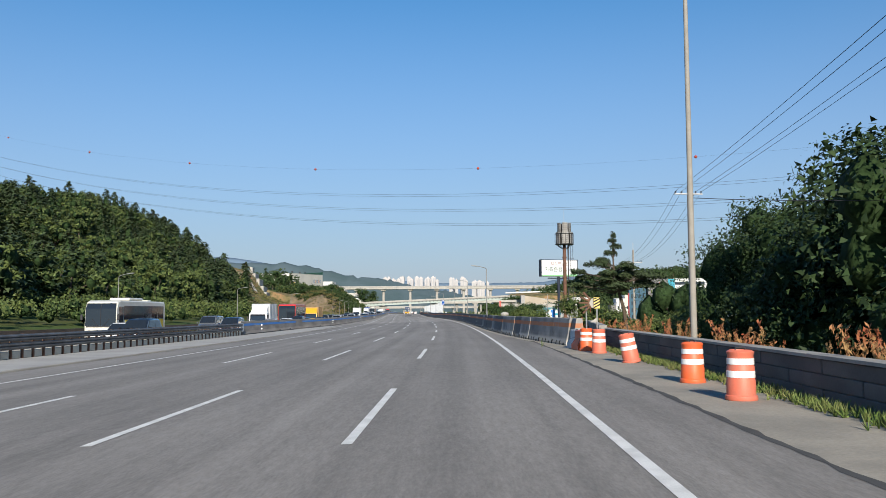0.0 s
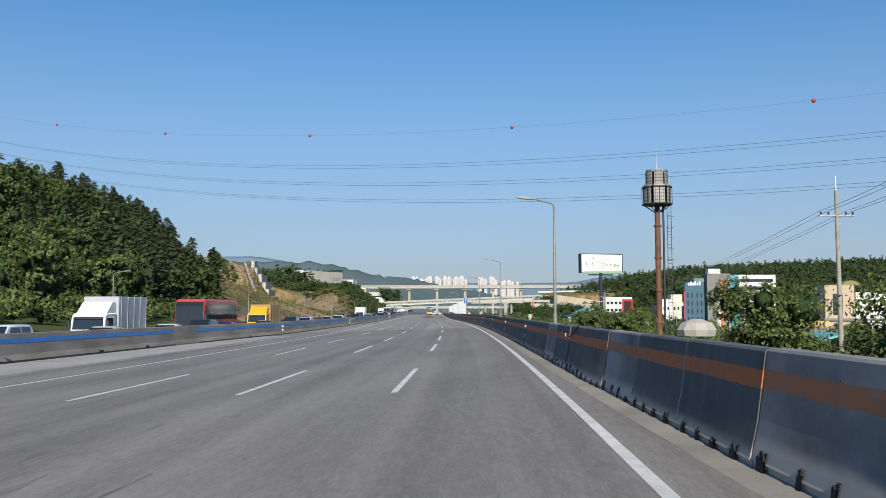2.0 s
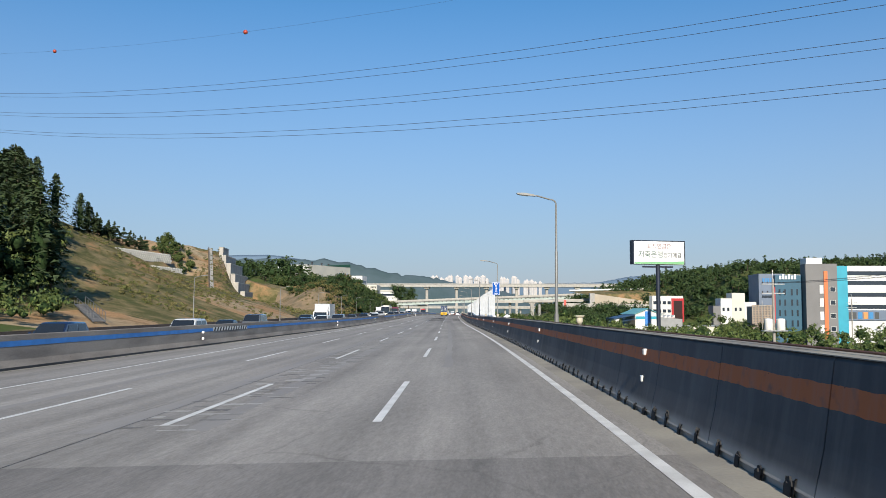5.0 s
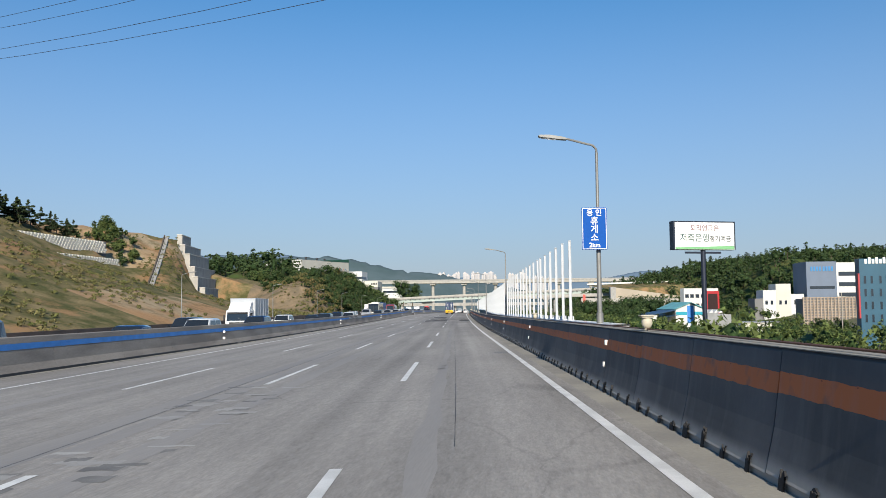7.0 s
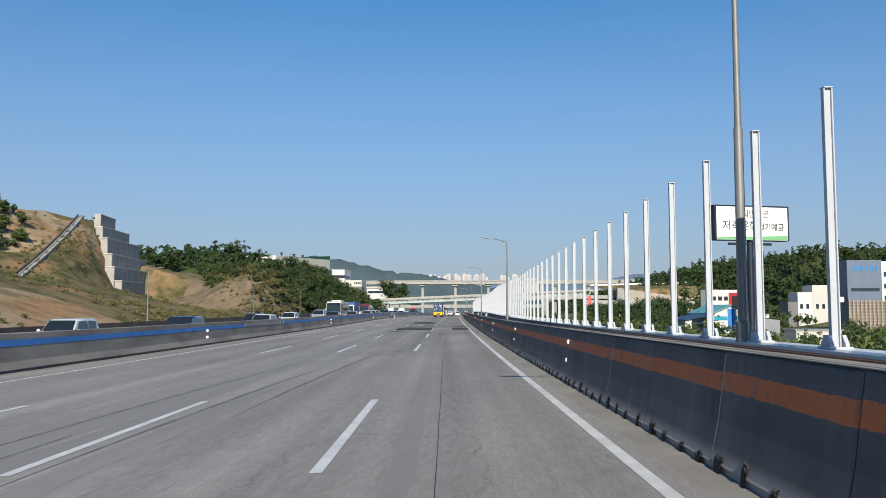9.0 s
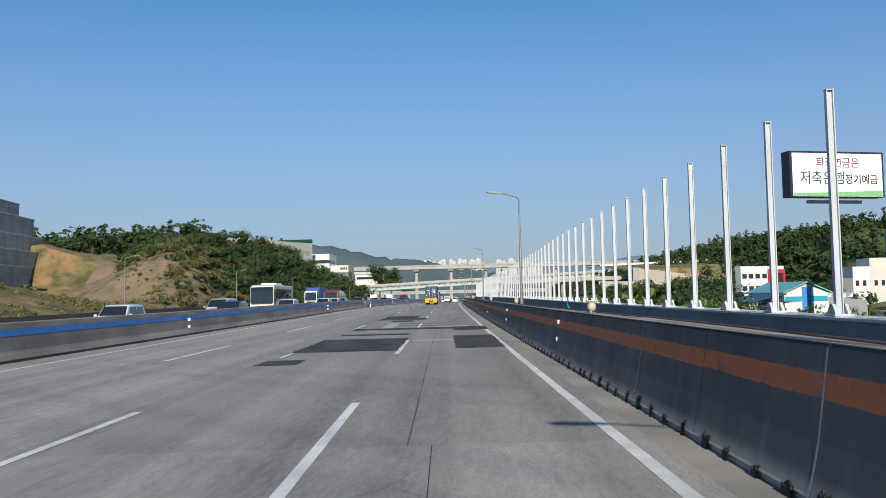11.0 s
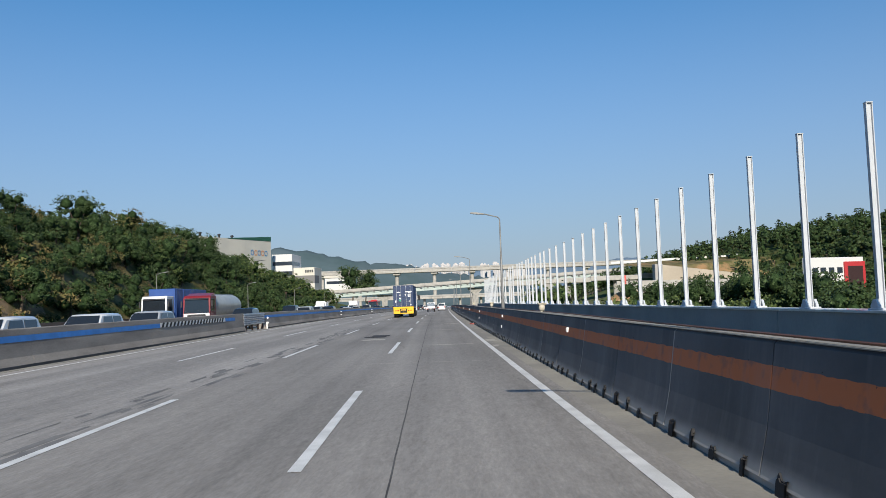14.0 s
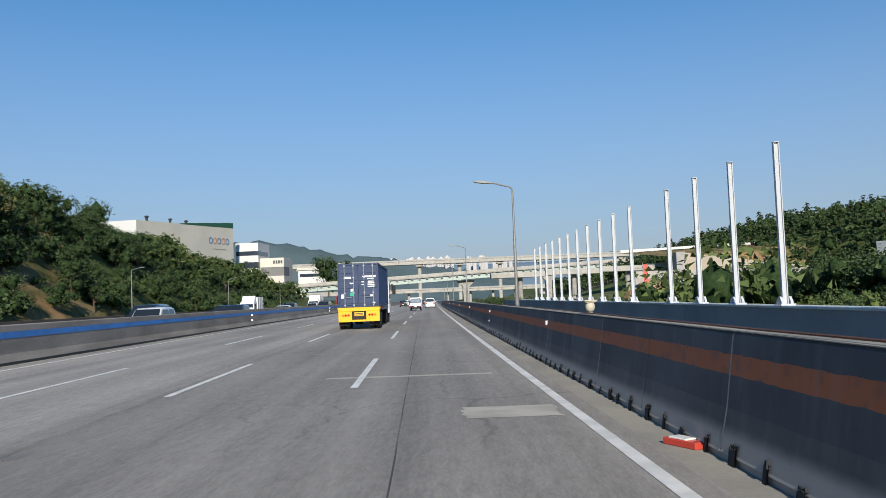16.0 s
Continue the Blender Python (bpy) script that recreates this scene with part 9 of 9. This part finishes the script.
def opp(s, lane, dz=0.0):
    return rm(s, median_off(s) - 2.3 - 3.5 * lane, dz, 180)


bus(rm(71.8, -26.4, 0, 180), M["bus_cream"], M["bus_grey"], "cream coach with a yellow and grey side panel", panel=(paint("yellow print", (0.55, 0.42, 0.03), 0.4), M["bus_grey"]))
bus(rm(129.6, -21.6, 0, 180), M["bus_red"], M["bus_red"], "bright red coach with a dark window band", H=3.6, roof_box=False, panel=(M["bus_red"], M["bus_red"]))
bus(rm(384.4, -18.1, 0, 180), M["bus_cream"], M["bus_grey"], "cream and grey touring coach beside the central barrier", H=3.3, L=10.8, panel=(M["bus_grey"], paint("dark side print", (0.09, 0.10, 0.12), 0.4)))
bus(rm(618, -18.5, 0, 180), M["bus_red"], M["bus_grey"], "red and grey coach far down the oncoming lanes", H=3.4)
box_truck(rm(108.5, -22.2, 0, 180), M["truck_white"], M["box_silver"], "white box lorry with a silver cargo box", L=6.8, H=3.4, W=2.35)
box_truck(rm(151.0, -20.9, 0, 180), M["yellow_truck"], mat("brown box sheet", (0.36, 0.22, 0.08), 0.5), "yellow lorry with a brown cargo box", L=8.6, H=3.25, W=2.3, deflector=0.7)
box_truck(rm(266.8, -19.0, 0, 180), M["truck_white"], M["box_silver"], "white box lorry with a high roof deflector", L=7.6, H=3.4, W=2.4)
box_truck(rm(404.5, -22.0, 0, 180), M["truck_white"], M["truck_white"], "white box lorry in the oncoming queue", L=6.5, H=3.0, W=2.1, cabH=2.1)
box_truck(rm(448.6, -23.6, 0, 180), M["truck_white"], M["box_blue"], "white tractor with a long blue container", L=12.5, H=3.7, W=2.45, cabH=3.0, cab_len=2.1, deflector=0.0)
tanker(rm(449.6, -20.0, 0, 180), paint("dark red lorry paint", (0.20, 0.015, 0.02), 0.35), "dark red and white tank lorry with a cream-grey tank", L=13.0)
box_truck(rm(525, -20.5, 0, 180), M["truck_white"], M["truck_white"], "small white lorry in the oncoming lanes", L=5.2, H=2.6, W=1.9, cabH=2.0)
box_truck(rm(598, -22.5, 0, 180), M["truck_white"], M["truck_white"], "white lorry far down the oncoming lanes", L=7, H=3.3)
CARS = [(58.5, 0, "car_black", "suv", 1.72, "black"), (64.5, 1, "car_white", "sedan", 1.48, "white"), (84.5, 0, "car_navy", "suv", 1.72, "dark navy"), (89.5, 1, "car_grey", "van", 1.95, "grey"),
        (97.8, 1, "car_white", "suv", 1.7, "white"), (103, 0, "car_silver", "sedan", 1.46, "silver"), (113.5, 0, "car_white", "sedan", 1.47, "white"), (120.5, 0, "car_black", "suv", 1.74, "black"), (126, 0, "car_navy", "sedan", 1.47, "dark navy"),
        (139, 0, "car_black", "sedan", 1.46, "black"), (160, 0, "car_white", "suv", 1.66, "white"), (168, 1, "car_black", "suv", 1.72, "black"), (178, 1, "car_navy", "suv", 1.7, "dark navy"), (188, 0, "car_white", "suv", 1.7, "white"),
        (200, 1, "car_white", "sedan", 1.47, "white"), (209, 1, "car_black", "sedan", 1.47, "black"), (219, 1, "car_grey", "van", 1.95, "grey"), (228, 0, "car_navy", "sedan", 1.48, "dark navy"), (239, 0, "car_white", "suv", 1.7, "white"),
        (247, 1, "car_black", "suv", 1.76, "black"), (254, 0, "car_navy", "suv", 1.74, "dark navy"), (281, 1, "car_white", "suv", 1.68, "white"), (289, 0, "car_black", "suv", 1.7, "black"), (300, 1, "car_black", "sedan", 1.48, "black"),
        (311, 0, "car_white", "suv", 1.7, "white"), (322, 1, "car_navy", "suv", 1.7, "dark navy"), (340, 1, "car_white", "suv", 1.72, "white"), (352, 0, "car_black", "suv", 1.72, "black"), (362, 1, "car_silver", "van", 1.95, "silver"),
        (373.5, 0, "car_white", "suv", 1.72, "white"), (392, 1, "car_navy", "suv", 1.72, "dark navy"), (397.5, 0, "car_white", "suv", 1.7, "white"), (406, 0, "car_white", "suv", 1.68, "white"), (414, 0, "car_silver", "suv", 1.7, "silver"),
        (437, 0, "car_black", "suv", 1.7, "black"), (468, 0, "car_white", "suv", 1.7, "white"), (478, 1, "car_black", "van", 1.9, "black"), (489, 0, "car_navy", "suv", 1.7, "dark navy"), (500, 1, "car_black", "suv", 1.7, "black"), (512, 0, "car_white", "sedan", 1.47, "white"),
        (537, 1, "car_black", "suv", 1.7, "black"), (548, 0, "car_grey", "van", 1.9, "grey"), (560, 1, "car_white", "suv", 1.7, "white"), (575, 0, "car_navy", "suv", 1.7, "dark navy"), (640, 0, "car_white", "suv", 1.7, "white"), (655, 1, "car_black", "suv", 1.7, "black")]
NAMES = {"suv": "sport utility car", "sedan": "saloon car", "van": "people carrier"}
made = {}
for s, lane, col, shape, H, word in CARS:
    key = (col, shape, H)
    m = opp(s, lane)
    if key in made:
        copy_thing(made[key], m)
    else:
        made[key] = car(m, M[col], f"{word} {NAMES[shape]} in the oncoming traffic", 4.7 if shape != "van" else 5.0, 1.86, H, shape=shape)
# ahead on our side, seen from behind
pk = thing("pickup_lorry", "small white lorry with an open loaded bed", "lorry", rm(546, -0.2, 0, 0), "traffic ahead")
cab(pk, M["truck_white"], 0.7, 1.6, 1.7, 1.95, 0.45)
part("bed", Shape().box(-0.85, 0.85, -2.5, 0.6, 0.75, 1.15, 0.03), M["truck_white"], pk)
part("load", Shape().box(-0.78, 0.78, -2.2, 0.5, 1.15, 1.75, 0.12), mat("grey-blue tarpaulin", (0.22, 0.27, 0.33), 0.7), pk)
part("tailgate", Shape().box(-0.85, 0.85, -2.56, -2.5, 0.72, 1.15, 0.01), M["truck_white"], pk)
part("rear_window", Shape().box(-0.7, 0.7, 0.66, 0.7, 1.25, 1.8, 0.02), M["glass"], pk)
for sx in (-1, 1):
    part("tail_light", Shape().box(sx * 0.7 - 0.12, sx * 0.7 + 0.12, -2.6, -2.54, 0.55, 0.7, 0.01), M["tail"], pk)
    for y in (1.6, -1.6):
        wheel(pk, sx * 0.72, y, 0.33, 0.2)
part("number_plate", Shape().box(-0.2, 0.2, -2.6, -2.56, 0.55, 0.68, 0.004), M["white"], pk)
for s, o, col, shape, word in ((578, 1.9, "car_white", "van", "white"), (612, -2.2, "car_white", "sedan", "white"), (640, -5.4, "car_black", "suv", "black"), (660, 1.6, "car_silver", "sedan", "silver"), (700, -5.4, "car_white", "suv", "white"), (730, -1.9, "car_black", "suv", "black"), (770, -8.8, "car_white", "van", "white")):
    car(rm(s, o, 0, 0), M[col], f"{word} {NAMES[shape]} driving ahead", 4.6, 1.84, 1.9 if shape == "van" else 1.5 if shape == "sedan" else 1.68, shape=shape, group="traffic ahead")


# ---------------- the container lorry ahead ----------------
def corrugated(x, y0, y1, z0, z1, pitch, depth, sx):
    """A ribbed side sheet at x."""
    sh, n = Shape(), int((y1 - y0) / pitch)
    vs, fs = [], []
    for i in range(n):
        a = y0 + i * pitch
        for f, d in ((0, 0), (0.3, 0), (0.5, -depth), (0.8, -depth)):
            vs.append((x + sx * d, a + f * pitch))
    vs.append((x, y1))
    k = len(vs)
    sh.add([(p[0], p[1], z) for z in (z0, z1) for p in vs], [[i, i + 1, k + i + 1, k + i] for i in range(k - 1)])
    return sh


M["cont_blue"] = mat("weathered blue container paint", (0.012, 0.032, 0.095), 0.55, 0.0, 0.2, 1.2, 14, 0.1, (0.02, 0.042, 0.105))
M["cont_rod"] = mat("pale locking rod", (0.42, 0.45, 0.50), 0.4, 0.5, 0.1, 3, 20, 0.02)
M["cont_yellow"] = paint("yellow chassis paint", (0.80, 0.46, 0.01), 0.4, 0.12, 0.1)
ct = thing("container_lorry", "lorry with a blue shipping container on a yellow chassis", "lorry", rm(469.2, -2.42, 0, 0), "traffic ahead")
CW, CB, CT, CL = 1.22, 1.32, 3.92, 12.1
fr_ = Shape()
for sx in (-1, 1):
    fr_.box(sx * CW - (0.07 if sx > 0 else 0), sx * CW + (0.07 if sx < 0 else 0), 0.0, 0.09, CB, CT, 0.01)
    fr_.box(sx * CW - (0.07 if sx > 0 else 0), sx * CW + (0.07 if sx < 0 else 0), CL - 0.09, CL, CB, CT, 0.01)
    for z in (CB, CT - 0.1):
        fr_.box(sx * CW - (0.05 if sx > 0 else 0), sx * CW + (0.05 if sx < 0 else 0), 0.09, CL - 0.09, z, z + 0.1, 0.01)
for z in (CB, CT - 0.11):
    fr_.box(-CW, CW, 0.0, 0.08, z, z + 0.11, 0.01)
    fr_.box(-CW, CW, CL - 0.08, CL, z, z + 0.11, 0.01)
cont = part("container", fr_, M["cont_blue"], ct, "blue corrugated shipping container")
part("roof_sheet", Shape().box(-CW + 0.05, CW - 0.05, 0.05, CL - 0.05, CT - 0.03, CT - 0.01, 0.0), M["cont_blue"], cont)
part("front_sheet", Shape().box(-CW + 0.05, CW - 0.05, CL - 0.05, CL - 0.03, CB + 0.05, CT - 0.05, 0.0), M["cont_blue"], cont)
for sx in (-1, 1):
    part("side_sheet", corrugated(sx * (CW - 0.012), 0.09, CL - 0.09, CB + 0.1, CT - 0.1, 0.278, 0.036, sx), M["cont_blue"], cont)
    door = Shape()
    x0, x1 = (0.006, CW - 0.07) if sx > 0 else (-CW + 0.07, -0.006)
    door.box(x0, x1, 0.03, 0.075, CB + 0.12, CT - 0.12, 0.006)
    dob = part("door", door, M["cont_blue"], cont, "ribbed container door")
    for i in range(5):
        z = CB + 0.22 + i * 0.45
        part("door_rib", Shape().box(x0 + 0.06, x1 - 0.06, 0.008, 0.032, z, z + 0.30, 0.012), M["cont_blue"], dob)
    for fx in (0.30, 0.76):
        x = x0 + (x1 - x0) * fx
        part("locking_rod", Shape().tube([(x, -0.03, CB + 0.02), (x, -0.03, CT - 0.02)], 0.021, 8), M["cont_rod"], dob, "pale steel locking rod")
        for z in (CB + 0.12, CB + 0.85, CT - 0.85, CT - 0.14):
            part("rod_guide", Shape().box(x - 0.05, x + 0.05, -0.045, 0.03, z - 0.04, z + 0.04, 0.008), M["cont_rod"], dob)
        part("handle", Shape().tube([(x, -0.05, CB + 0.62), (x + 0.30 * (1 if fx < 0.5 else -1), -0.05, CB + 0.58)], 0.014, 6), M["cont_rod"], dob)
    for z in (CB + 0.3, CB + 0.95, CB + 1.6, CB + 2.2):
        part("hinge", Shape().box(sx * (CW - 0.06) - 0.05, sx * (CW - 0.06) + 0.05, -0.02, 0.03, z - 0.05, z + 0.05, 0.008), M["cont_blue"], dob)
    for cx in (0.0, CL):
        for z in (CB - 0.005, CT - 0.115):
            part("corner_casting", Shape().box(sx * (CW - 0.09) - 0.092, sx * (CW - 0.09) + 0.095, cx - 0.02 if cx == 0 else cx - 0.16, cx + 0.16 if cx == 0 else cx + 0.02, z, z + 0.12, 0.008), M["cont_blue"], cont)
for x0, x1, z0, z1, mm, lab in ((-0.78, -0.42, 3.02, 3.14, "white", "white printed mark"), (-0.50, -0.32, 2.70, 2.78, "white", ""), (-0.46, -0.30, 2.26, 2.42, "white", "round white mark"), (-1.02, -0.86, 1.86, 2.10, "white", "white label"), (-0.50, -0.26, 1.98, 2.20, "green", "green label"),
                               (0.26, 1.05, 3.08, 3.17, "white", "white printed row"), (0.56, 0.92, 2.96, 3.03, "white", ""), (0.56, 0.92, 2.80, 2.86, "white", ""), (0.56, 0.96, 2.70, 2.76, "white", ""), (0.56, 0.96, 2.60, 2.66, "white", ""), (0.20, 0.36, 2.78, 2.84, "white", ""), (0.20, 0.36, 2.62, 2.68, "white", ""), (0.56, 0.96, 2.50, 2.56, "white", ""), (0.82, 0.98, 1.52, 1.60, "white", ""), (0.7, 0.86, 1.92, 2.04, "white", "")):
    mm = M["sign_white"] if mm == "white" else paint("green label", (0.02, 0.35, 0.22), 0.5)
    part("label", Shape().box(x0, x1, -0.004, 0.006, z0, z1, 0.002), mm, cont, lab)
part("chassis_rail", Shape().box(-0.5, 0.5, 0.2, CL - 0.3, 0.98, 1.28, 0.02), M["cont_yellow"], ct)
bp = Shape()
for x0, x1, z0, z1 in ((-CW, CW, 1.08, 1.31), (-CW, -0.42, 0.46, 1.08), (0.42, CW, 0.46, 1.08), (-0.42, 0.42, 0.46, 0.58)):
    bp.box(x0, x1, -0.10, 0.02, z0, z1, 0.015)
part("rear_bumper", bp, M["cont_yellow"], ct, "deep yellow rear panel")
part("recess", Shape().box(-0.42, 0.42, 0.03, 0.10, 0.56, 1.1, 0.01), M["black"], ct)
part("number_plate", Shape().box(-0.28, 0.28, -0.02, 0.03, 0.80, 1.02, 0.006), paint("yellow plate", (0.72, 0.42, 0.02), 0.45), ct)
for z in (0.86, 0.94):
    part("plate_bar", Shape().box(-0.22, 0.22, -0.026, -0.018, z - 0.02, z + 0.02, 0.002), M["dark"], ct)
for sx in (-1, 1):
    for i in range(3):
        x = sx * (0.62 + i * 0.17)
        part("tail_light", Shape().lathe([(0.07, 0), (0.07, 0.03), (0.05, 0.045)], 14, Matrix.Translation((x, -0.10, 0.86)) @ Matrix.Rotation(radians(90), 4, "X")), M["tail"] if i < 2 else M["amber"], ct, "round rear lamp")
    part("side_marker", Shape().box(sx * (CW + 0.03) - 0.03, sx * (CW + 0.03) + 0.03, 0.0, 0.06, 1.2, 1.3, 0.01), M["amber"], ct)
    for y in (0.95, 2.3):
        for x in (sx * 1.07, sx * 0.74):
            wheel(ct, x, y, 0.5, 0.28)
    wheel(ct, sx * 1.02, CL + 1.6, 0.5, 0.3)
    for x in (sx * 1.02, sx * 0.72):
        wheel(ct, x, CL - 1.6, 0.5, 0.28)
    part("mud_flap", Shape().box(sx * 0.9 - 0.32, sx * 0.9 + 0.32, 0.28, 0.31, 0.25, 0.95, 0.005), M["black"], ct)
    part("landing_leg", Shape().box(sx * 0.8 - 0.06, sx * 0.8 + 0.06, CL - 4.2, CL - 4.05, 0.35, 1.1, 0.01), M["cont_yellow"], ct)
cab(ct, M["truck_white"], CL + 0.5, 2.2, 2.5, 3.3, 0.7, 0.3)
part("mirror_arm", Shape().tube([(1.25, CL + 2.5, 2.7), (1.55, CL + 2.55, 2.75), (1.55, CL + 2.55, 2.2)], 0.03, 6), M["black"], ct)
part("rear_mirror", Shape().box(1.42, 1.68, CL + 2.5, CL + 2.62, 2.05, 2.75, 0.05), M["black"], ct)
